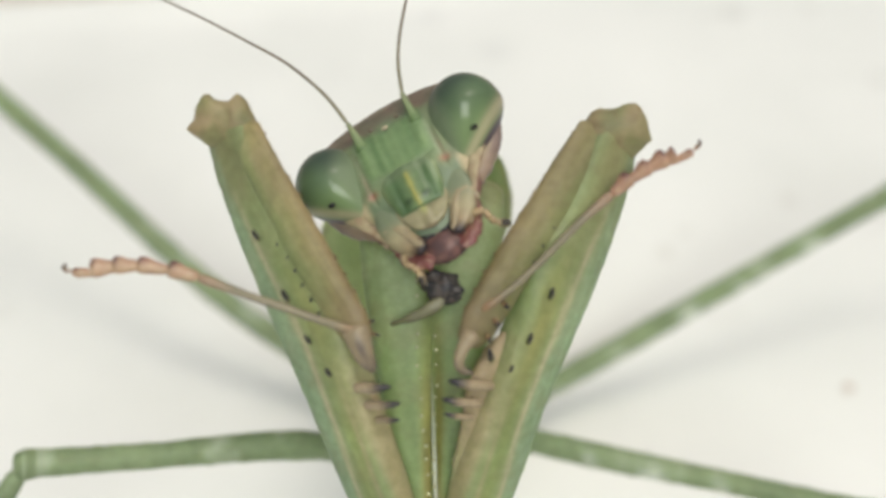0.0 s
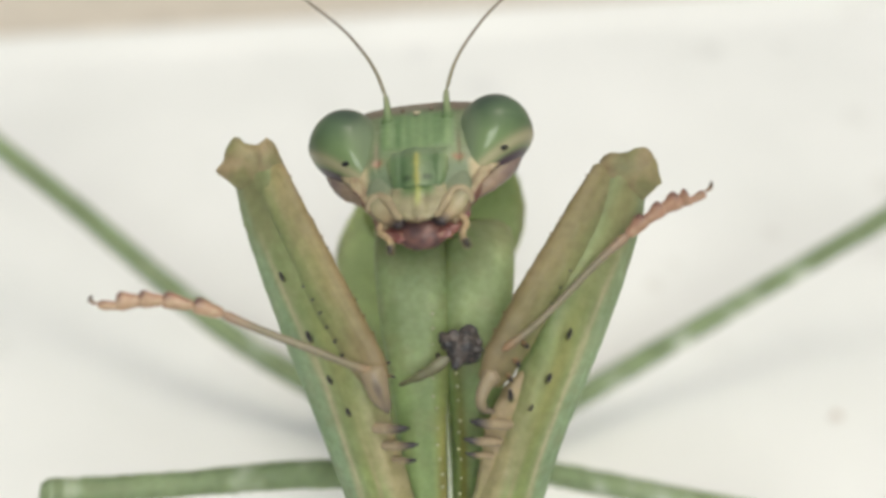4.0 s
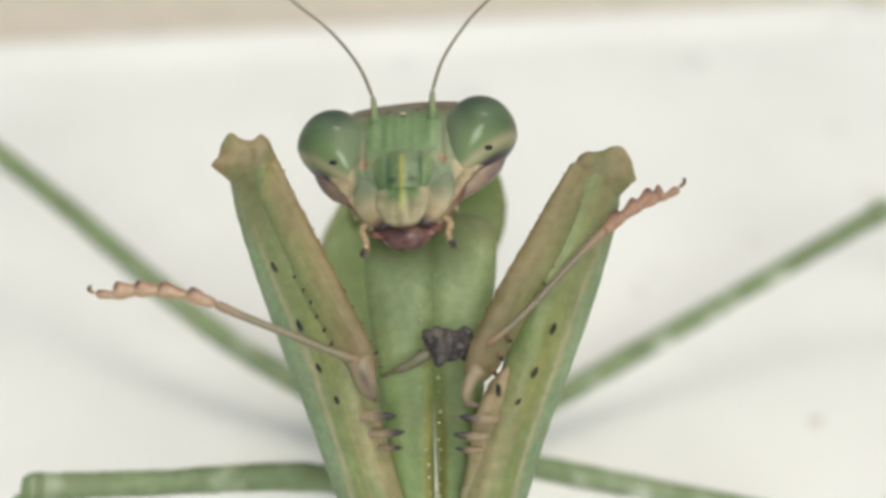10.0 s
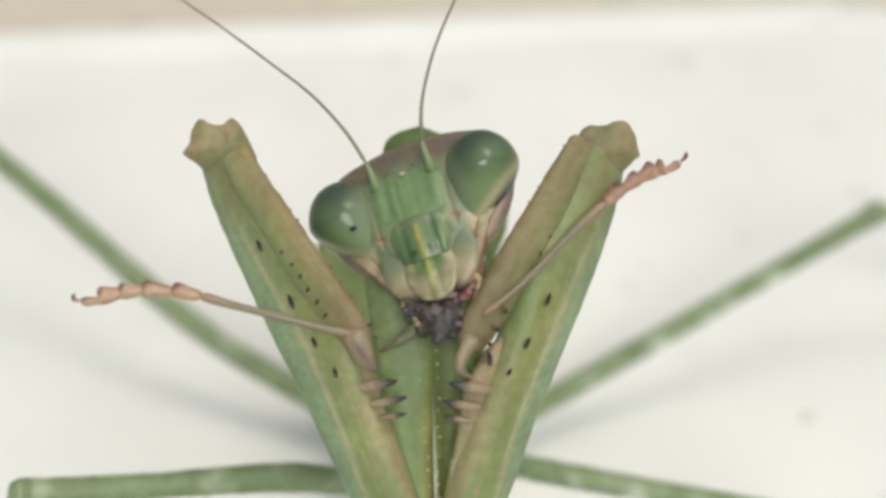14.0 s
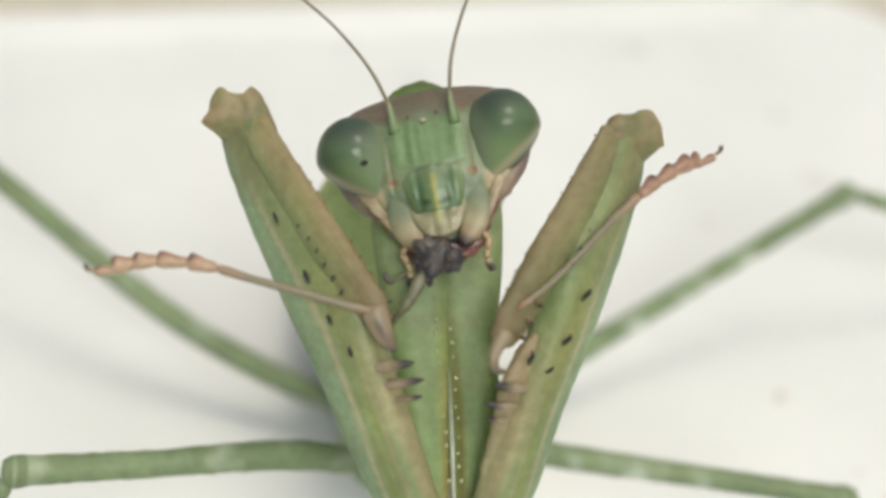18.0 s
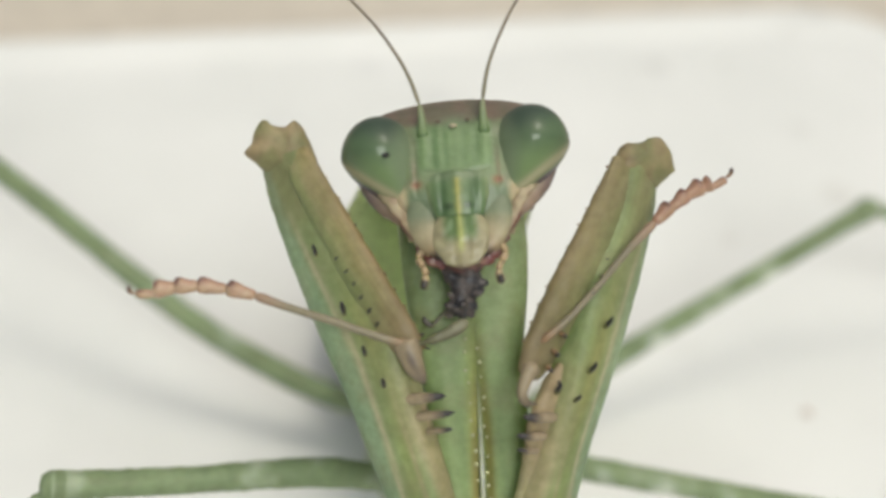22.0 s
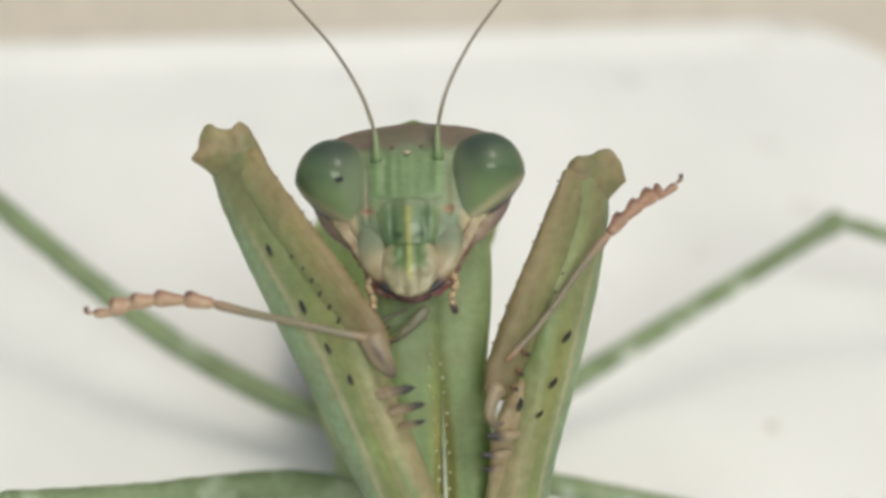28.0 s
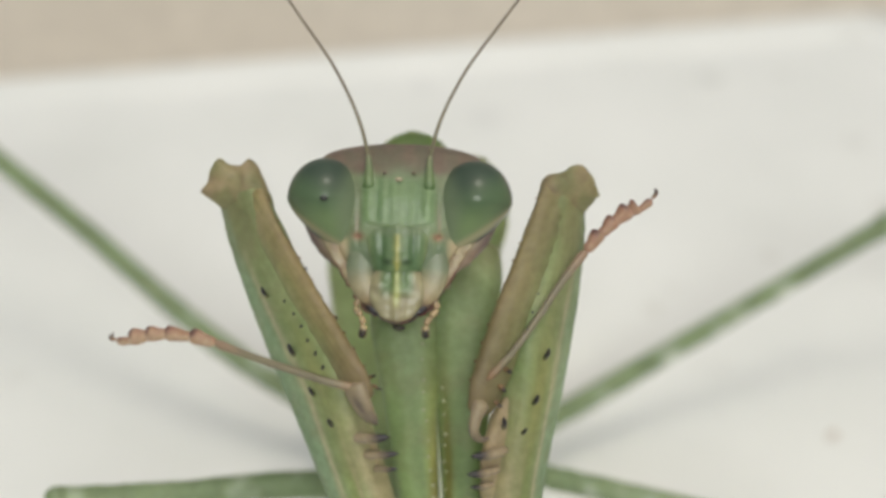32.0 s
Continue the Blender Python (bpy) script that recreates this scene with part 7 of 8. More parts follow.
RIGHT_MID_ROWS = [
    (0, 2.880, 3.804, -1.060, 0.00, 0.00, 0.71), (0.5, 2.884, 3.797, -1.060, 0.00, 0.00, 0.83),
    (1, 2.879, 3.807, -1.060, 0.00, 0.00, 0.83), (1.5, 2.882, 3.801, -1.060, 0.00, 0.00, 1.40),
    (2, 2.834, 3.889, -1.060, 0.00, 0.00, 1.44), (2.5, 2.822, 3.910, -1.060, 0.00, 0.00, 1.27),
    (3, 2.810, 3.931, -1.060, 0.00, 0.00, 1.03), (3.5, 2.820, 3.914, -1.060, 0.00, 0.00, 0.85),
    (5.5, 2.705, 4.122, -1.060, 0.00, 0.00, 1.36), (6, 2.754, 4.033, -1.060, 0.00, 0.00, 1.59),
    (6.5, 2.712, 4.110, -1.060, 0.00, 0.00, 1.37), (7, 2.713, 4.109, -1.060, 0.00, 0.00, 1.29),
    (7.5, 2.695, 4.141, -1.060, 0.00, 0.00, 1.06), (8, 2.725, 4.086, -1.060, 0.00, 0.00, 0.71),
    (8.5, 2.732, 4.074, -1.060, 0.00, 0.00, 0.64), (9, 2.708, 4.117, -1.060, 0.00, 0.00, 0.74),
    (9.5, 2.695, 4.142, -1.060, 0.00, 0.00, 0.70), (10, 2.697, 4.137, -1.060, 0.00, 0.00, 0.64),
    (10.5, 2.720, 4.096, -1.060, 0.00, 0.00, 0.64), (11, 2.736, 4.067, -1.060, 0.00, 0.00, 0.76),
    (11.5, 2.745, 4.050, -1.060, 0.00, 0.00, 0.56), (12, 2.838, 3.882, -1.060, 0.00, 0.00, 0.72),
    (12.5, 2.852, 3.855, -1.060, 0.00, 0.00, 0.92), (13, 2.844, 3.869, -1.060, 0.00, 0.00, 0.92),
    (13.5, 2.883, 3.799, -1.060, 0.00, 0.00, 0.82), (15.5, 2.798, 3.963, -1.060, 0.00, 0.00, 0.14),
    (16, 2.755, 4.058, -1.060, 0.00, 0.00, -0.01), (16.5, 2.746, 3.963, -1.060, 0.00, 0.00, 0.07),
    (17, 2.632, 4.081, -1.060, 0.00, 0.00, -0.02), (17.5, 2.631, 4.025, -1.060, 0.00, 0.00, 0.18),
    (18, 2.665, 3.914, -1.060, 0.00, 0.00, 0.27), (18.5, 2.703, 3.814, -1.060, 0.00, 0.00, 0.41),
    (19, 2.653, 3.865, -1.060, 0.00, 0.00, 0.27), (19.5, 2.615, 3.889, -1.060, 0.00, 0.00, 0.04),
    (20, 2.502, 4.051, -1.060, 0.00, 0.00, -0.55), (20.5, 2.421, 4.156, -1.060, 0.00, 0.00, -0.71),
    (21, 2.434, 4.114, -1.060, 0.00, 0.00, -0.48), (21.5, 2.439, 4.124, -1.060, 0.00, 0.00, -0.40),
    (22, 2.420, 4.175, -1.060, 0.00, 0.00, -0.43), (22.5, 2.440, 4.142, -1.060, 0.00, 0.00, -0.32),
    (23, 2.466, 4.084, -1.060, 0.00, 0.00, -0.16), (23.5, 2.484, 4.051, -1.060, 0.00, 0.00, -0.18),
    (24, 2.531, 4.080, -1.060, 0.00, 0.00, -0.07), (24.5, 2.578, 4.017, -1.060, 0.00, 0.00, 0.36),
    (25, 2.667, 3.828, -1.060, 0.00, 0.00, 1.21), (25.5, 2.695, 3.726, -1.060, 0.00, 0.00, 1.35),
    (27.5, 2.742, 3.776, -1.060, 0.00, 0.00, 0.80), (28, 2.708, 3.899, -1.060, 0.00, 0.00, 0.79),
    (28.5, 2.653, 4.037, -1.060, 0.00, 0.00, 0.84), (29, 2.687, 3.989, -1.060, 0.00, 0.00, 0.68),
    (29.5, 2.767, 3.809, -1.060, 0.00, 0.00, 0.50), (30, 2.686, 4.010, -1.060, 0.00, 0.00, 0.42),
    (30.5, 2.564, 4.149, -1.060, 0.00, 0.00, 0.49), (31, 2.471, 4.329, -1.060, 0.00, 0.00, -0.24),
    (31.5, 2.522, 4.260, -1.060, 0.00, 0.00, -0.54), (32, 2.401, 4.418, -1.060, 0.00, 0.00, 0.18)
]
RIGHT_HIND_ROWS = [
    (0, 2.161, 4.904, 6.940, 0.00, 0.00, -1.68), (0.5, 2.161, 4.902, 6.940, 0.00, 0.00, -1.58),
    (1, 2.147, 4.804, 6.940, 0.00, 0.00, -1.21), (1.5, 2.148, 4.817, 6.940, 0.00, 0.00, -0.57),
    (2, 2.152, 4.843, 6.940, 0.00, 0.00, -0.61), (2.5, 2.151, 4.836, 6.940, 0.00, 0.00, -0.56),
    (3, 2.157, 4.877, 6.940, 0.00, 0.00, -0.75), (3.5, 2.157, 4.875, 6.940, 0.00, 0.00, -0.98),
    (5.5, 2.173, 4.988, 6.940, 0.00, 0.00, -1.44), (6, 2.164, 4.929, 6.940, 0.00, 0.00, -0.99),
    (6.5, 2.173, 4.988, 6.940, 0.00, 0.00, -0.91), (7, 2.176, 5.008, 6.940, 0.00, 0.00, -1.15),
    (7.5, 2.178, 5.023, 6.940, 0.00, 0.00, -0.82), (8, 2.178, 5.022, 6.940, 0.00, 0.00, -1.44),
    (8.5, 2.183, 5.062, 6.940, 0.00, 0.00, -1.78), (9, 2.186, 5.083, 6.940, 0.00, 0.00, -1.83),
    (9.5, 2.181, 5.046, 6.940, 0.00, 0.00, -1.23), (10, 2.191, 5.115, 6.940, 0.00, 0.00, -1.17),
    (10.5, 2.180, 5.038, 6.940, 0.00, 0.00, -1.14), (11, 2.157, 4.878, 6.940, 0.00, 0.00, -0.64),
    (11.5, 2.141, 4.762, 6.940, 0.00, 0.00, -0.27), (12, 2.129, 4.680, 6.940, 0.00, 0.00, -0.34),
    (12.5, 2.134, 4.715, 6.940, 0.00, 0.00, -0.08), (13, 2.136, 4.730, 6.940, 0.00, 0.00, -0.32),
    (13.5, 2.130, 4.683, 6.940, 0.00, 0.00, -0.27), (15.5, 2.139, 4.751, 6.940, 0.00, 0.00, -0.46),
    (16, 2.157, 4.876, 6.940, 0.00, 0.00, -1.08), (16.5, 2.135, 4.724, 6.940, 0.00, 0.00, -0.27),
    (17, 2.135, 4.725, 6.940, 0.00, 0.00, 0.36), (17.5, 2.137, 4.736, 6.940, 0.00, 0.00, 0.24),
    (18, 2.134, 4.711, 6.940, 0.00, 0.00, -0.18), (18.5, 2.115, 4.577, 6.940, 0.00, 0.00, 0.29),
    (19, 2.134, 4.715, 6.940, 0.00, 0.00, -0.55), (19.5, 2.141, 4.766, 6.940, 0.00, 0.00, -1.39),
    (20, 2.151, 4.836, 6.940, 0.00, 0.00, -2.17), (20.5, 2.167, 4.948, 6.940, 0.00, 0.00, -2.43),
    (21, 2.181, 5.044, 6.940, 0.00, 0.00, -2.39), (21.5, 2.182, 5.051, 6.940, 0.00, 0.00, -2.20),
    (22, 2.184, 5.066, 6.940, 0.00, 0.00, -2.23), (22.5, 2.207, 5.229, 6.940, 0.00, 0.00, -2.97),
    (23, 2.194, 5.137, 6.940, 0.00, 0.00, -2.77), (23.5, 2.197, 5.163, 6.940, 0.00, 0.00, -3.35),
    (24, 2.200, 5.185, 6.940, 0.00, 0.00, -3.21), (24.5, 2.197, 5.162, 6.940, 0.00, 0.00, -2.82),
    (25, 2.182, 5.055, 6.940, 0.00, 0.00, -2.22), (25.5, 2.166, 4.939, 6.940, 0.00, 0.00, -2.07),
    (27.5, 2.153, 4.849, 6.940, 0.00, 0.00, -2.20), (28, 2.171, 4.979, 6.940, 0.00, 0.00, -2.45),
    (28.5, 2.184, 5.070, 6.940, 0.00, 0.00, -2.56), (29, 2.168, 4.952, 6.940, 0.00, 0.00, -2.57),
    (29.5, 2.131, 4.694, 6.940, 0.00, 0.00, -2.49), (30, 2.166, 4.942, 6.940, 0.00, 0.00, -2.51),
    (30.5, 2.171, 4.975, 6.940, 0.00, 0.00, -2.34), (31, 2.202, 5.196, 6.940, 0.00, 0.00, -2.23),
    (31.5, 2.219, 5.318, 6.940, 0.00, 0.00, -2.78), (32, 2.262, 5.617, 6.940, 0.00, 0.00, -3.37)
]
LABRUM_ROWS = [
    (0, 0.000, 0.786, -0.079, 0.00, -0.00, 0.00), (0.5, 0.000, -0.044, 0.000, 0.00, -0.00, 0.00),
    (1, 0.000, -0.061, 0.000, 0.00, -0.00, 0.00), (2, 0.000, 0.360, -0.036, 0.00, -0.00, 0.00),
    (3, 0.000, 0.390, -0.039, 0.00, -0.00, 0.00), (5.5, 0.000, 0.091, 0.000, 0.00, -0.00, 0.00),
    (6, 0.000, 0.050, 0.000, 0.00, -0.00, 0.00), (7, 0.000, 0.050, 0.000, 0.00, -0.00, 0.00),
    (8, 0.000, 0.053, 0.000, 0.00, -0.00, 0.00), (9, 0.000, 0.050, 0.000, 0.00, -0.00, 0.00),
    (10, 0.000, 0.170, 0.000, 0.00, -0.00, 0.00), (11, 0.000, -0.029, 0.000, 0.00, -0.00, 0.00),
    (11.5, 0.000, -0.065, 0.000, 0.00, -0.00, 0.00), (12, 0.000, 0.246, -0.025, 0.00, -0.00, 0.00),
    (13, 0.000, 0.124, -0.012, 0.00, -0.00, 0.00), (15.5, 0.000, 0.127, -0.013, 0.00, -0.00, 0.00),
    (16, 0.000, 0.450, -0.045, 0.00, -0.00, 0.00), (17, 0.000, 0.371, -0.037, 0.00, -0.00, 0.00),
    (18, 0.000, 0.614, -0.051, 0.00, -0.00, 0.00), (19, 0.000, 0.484, -0.028, 0.00, -0.00, 0.00),
    (20, 0.000, -0.148, 0.000, 0.00, -0.00, 0.00), (21, 0.000, -0.050, 0.000, 0.00, -0.00, 0.00),
    (22, 0.000, -0.150, 0.000, 0.00, -0.00, 0.00), (23, 0.000, -0.150, 0.000, 0.00, -0.00, 0.00),
    (24, 0.000, -0.150, 0.000, 0.00, -0.00, 0.00), (25, 0.000, -0.055, 0.000, 0.00, -0.00, 0.00),
    (27.5, 0.000, -0.139, 0.000, 0.00, -0.00, 0.00), (28, 0.000, -0.148, 0.000, 0.00, -0.00, 0.00),
    (29, 0.000, 0.006, -0.001, 0.00, -0.00, 0.00), (29.5, 0.000, 0.131, -0.013, 0.00, -0.00, 0.00),
    (30, 0.000, -0.150, 0.000, 0.00, -0.00, 0.00), (31, 0.000, -0.150, 0.000, 0.00, -0.00, 0.00),
    (32, 0.000, -0.142, 0.000, 0.00, -0.00, 0.00)
]
# the mandible tips: drawn in behind the lip, or bared below it
TIP_ROWS = [(t, 0.0, up, -0.4 * up, 0.0, 0.0, 0.0) for t, up in (
    (0, 0.6), (3, 0.6), (5.5, 0.5), (7, 0.55), (7.5, 0.25), (8, 0.05), (8.5, 0.3), (9, 0.6), (11, 0.5), (13, 0.4), (16, 0.5), (19, 0.4),
    (25, 0.4), (27.5, 0.1), (28, -0.05), (29, 0.05), (29.5, 0.05), (30, -0.10), (31, -0.10), (32, 0.0))]
LOBE_ROWS = [[
    (0, -0.025, -0.050, 0.050, 0.00, -0.00, 0.00), (1, -0.000, 0.100, 0.000, 0.00, -0.00, 0.00),
    (3, -0.000, 0.100, 0.000, 0.00, -0.00, 0.00), (9, 0.025, 0.200, -0.050, 0.00, -0.00, 0.00),
    (11, 0.050, 0.300, -0.100, 0.00, -0.00, 0.00), (13, -0.000, 0.150, 0.000, 0.00, -0.00, 0.00),
    (17, -0.050, 0.000, 0.100, 0.00, -0.00, 0.00), (18, -0.000, 0.100, 0.000, 0.00, -0.00, 0.00),
    (20, -0.075, -0.100, 0.150, 0.00, -0.00, 0.00), (21, -0.000, 0.100, 0.000, 0.00, -0.00, 0.00),
    (22, -0.000, 0.150, 0.000, 0.00, -0.00, 0.00), (23, 0.050, 0.300, -0.100, 0.00, -0.00, 0.00),
    (24, -0.025, -0.050, 0.050, 0.00, -0.00, 0.00), (25, 0.050, 0.300, -0.100, 0.00, -0.00, 0.00),
    (28, -0.025, 0.100, 0.050, 0.00, -0.00, 0.00), (29, -0.100, -0.150, 0.200, 0.00, -0.00, 0.00),
    (29.5, -0.000, 0.150, 0.000, 0.00, -0.00, 0.00), (30.2, -0.000, 0.100, 0.000, 0.00, -0.00, 0.00),
    (30.6, 0.200, -0.500, 0.300, 0.00, -0.00, 0.00), (31.1, 0.200, -0.450, 0.300, 0.00, -0.00, 0.00),
    (31.5, -0.025, 0.100, 0.050, 0.00, -0.00, 0.00), (32, -0.000, 0.200, 0.000, 0.00, -0.00, 0.00)
], [
    (0, 0.025, -0.050, 0.050, 0.00, -0.00, 0.00), (1, 0.000, 0.100, 0.000, 0.00, -0.00, 0.00),
    (3, 0.000, 0.100, 0.000, 0.00, -0.00, 0.00), (9, -0.025, 0.200, -0.050, 0.00, -0.00, 0.00),
    (11, -0.050, 0.300, -0.100, 0.00, -0.00, 0.00), (13, 0.000, 0.150, 0.000, 0.00, -0.00, 0.00),
    (17, 0.050, 0.000, 0.100, 0.00, -0.00, 0.00), (18, 0.000, 0.100, 0.000, 0.00, -0.00, 0.00),
    (20, 0.075, -0.100, 0.150, 0.00, -0.00, 0.00), (21, 0.000, 0.100, 0.000, 0.00, -0.00, 0.00),
    (22, 0.000, 0.150, 0.000, 0.00, -0.00, 0.00), (23, -0.050, 0.300, -0.100, 0.00, -0.00, 0.00),
    (24, 0.025, -0.050, 0.050, 0.00, -0.00, 0.00), (25, -0.050, 0.300, -0.100, 0.00, -0.00, 0.00),
    (28, 0.025, 0.100, 0.050, 0.00, -0.00, 0.00), (29, 0.100, -0.150, 0.200, 0.00, -0.00, 0.00),
    (29.5, 0.000, 0.150, 0.000, 0.00, -0.00, 0.00), (30.2, 0.000, 0.100, 0.000, 0.00, -0.00, 0.00),
    (30.6, -0.200, -0.500, 0.300, 0.00, -0.00, 0.00), (31.1, -0.200, -0.450, 0.300, 0.00, -0.00, 0.00),
    (31.5, 0.025, 0.100, 0.050, 0.00, -0.00, 0.00), (32, 0.000, 0.200, 0.000, 0.00, -0.00, 0.00)
]]
ANTENNA_ROWS = [[
    (0, -0.980, 1.200, 0.740, 0.00, -0.00, -6.00), (0.5, -0.980, 1.200, 0.740, 0.00, -0.00, -4.00),
    (1, -0.980, 1.200, 0.740, 0.00, -0.00, 0.00), (3, -0.980, 1.200, 0.740, 0.00, -0.00, 2.00),
    (8, -0.980, 1.200, 0.740, 0.00, -0.00, 4.00), (10, -0.980, 1.200, 0.740, 0.00, -0.00, 4.00),
    (11, -0.980, 1.200, 0.740, 0.00, -0.00, 0.00), (12, -0.980, 1.200, 0.740, 0.00, -0.00, -6.00),
    (13, -0.980, 1.200, 0.740, 0.00, -0.00, -4.00), (15.5, -0.980, 1.200, 0.740, 0.00, -0.00, -3.00),
    (16, -0.980, 1.200, 0.740, 0.00, -0.00, -2.00), (17.5, -0.980, 1.200, 0.740, 0.00, -0.00, 0.00),
    (18, -0.980, 1.200, 0.740, 0.00, -0.00, 1.00), (20, -0.980, 1.200, 0.740, 0.00, -0.00, 0.00),
    (22, -0.980, 1.200, 0.740, 0.00, -0.00, 1.00), (23, -0.980, 1.200, 0.740, 0.00, -0.00, 0.00),
    (30, -0.980, 1.200, 0.740, 0.00, -0.00, 1.00), (32, -0.980, 1.200, 0.740, 0.00, -0.00, -2.00)
], [
    (0, 0.980, 1.200, 0.740, 0.00, -0.00, -6.00), (1, 0.980, 1.200, 0.740, 0.00, -0.00, -2.00),
    (3, 0.980, 1.200, 0.740, 0.00, -0.00, -4.00), (10, 0.980, 1.200, 0.740, 0.00, -0.00, -4.00),
    (11, 0.980, 1.200, 0.740, 0.00, -0.00, -3.00), (12, 0.980, 1.200, 0.740, 0.00, -0.00, -3.00),
    (13, 0.980, 1.200, 0.740, 0.00, -0.00, -3.00), (15.5, 0.980, 1.200, 0.740, 0.00, -0.00, -5.00),
    (16, 0.980, 1.200, 0.740, 0.00, -0.00, -7.00), (17.5, 0.980, 1.200, 0.740, 0.00, -0.00, 0.00),
    (19, 0.980, 1.200, 0.740, 0.00, -0.00, 4.00), (20, 0.980, 1.200, 0.740, 0.00, -0.00, 1.00),
    (22, 0.980, 1.200, 0.740, 0.00, -0.00, 2.00), (24, 0.980, 1.200, 0.740, 0.00, -0.00, 0.00),
    (28, 0.980, 1.200, 0.740, 0.00, -0.00, 0.00), (32, 0.980, 1.200, 0.740, 0.00, -0.00, 2.00)
]]
ARCH_ROWS = [[
    (0, 0.000, 0.000, -0.080, 0.00, -0.00, 0.00), (1, 0.000, 0.000, 0.000, 0.00, -0.00, 0.00),
    (3.5, 0.000, 0.000, 0.000, 0.00, -0.00, 0.00), (6.5, 0.000, 0.000, 0.000, 0.00, -0.00, 0.00),
    (8.2, 0.000, 0.000, 0.000, 0.00, -0.00, 0.00), (8.8, 0.000, 0.000, -0.380, 0.00, -0.00, 0.00),
    (16, 0.000, 0.000, -0.350, 0.00, -0.00, 0.00), (17, 0.000, 0.000, -0.200, 0.00, -0.00, 0.00),
    (18, 0.000, 0.000, -0.350, 0.00, -0.00, 0.00), (19, 0.000, 0.000, -0.300, 0.00, -0.00, 0.00),
    (20, 0.000, 0.000, 0.000, 0.00, -0.00, 0.00), (20.4, 0.000, 0.000, 0.000, 0.00, -0.00, 0.00),
    (21.2, 0.000, 0.000, -0.400, 0.00, -0.00, 0.00), (23.4, 0.000, 0.000, -0.400, 0.00, -0.00, 0.00),
    (24, 0.000, 0.000, 0.000, 0.00, -0.00, 0.00), (24.4, 0.000, 0.000, -0.350, 0.00, -0.00, 0.00),
    (32, 0.000, 0.000, -0.400, 0.00, -0.00, 0.00)
], [
    (0, 0.000, 0.000, -0.080, 0.00, -0.00, 0.00), (1, 0.000, 0.000, 0.000, 0.00, -0.00, 0.00),
    (3.5, 0.000, 0.000, 0.000, 0.00, -0.00, 0.00), (6.5, 0.000, 0.000, 0.000, 0.00, -0.00, 0.00),
    (8.2, 0.000, 0.000, 0.000, 0.00, -0.00, 0.00), (8.8, 0.000, 0.000, -0.380, 0.00, -0.00, 0.00),
    (16, 0.000, 0.000, -0.350, 0.00, -0.00, 0.00), (17, 0.000, 0.000, -0.200, 0.00, -0.00, 0.00),
    (18, 0.000, 0.000, -0.350, 0.00, -0.00, 0.00), (19, 0.000, 0.000, -0.300, 0.00, -0.00, 0.00),
    (20, 0.000, 0.000, 0.000, 0.00, -0.00, 0.00), (20.4, 0.000, 0.000, 0.000, 0.00, -0.00, 0.00),
    (21.2, 0.000, 0.000, -0.400, 0.00, -0.00, 0.00), (23.4, 0.000, 0.000, -0.400, 0.00, -0.00, 0.00),
    (24, 0.000, 0.000, 0.000, 0.00, -0.00, 0.00), (24.4, 0.000, 0.000, -0.350, 0.00, -0.00, 0.00),
    (32, 0.000, 0.000, -0.400, 0.00, -0.00, 0.00)
]]
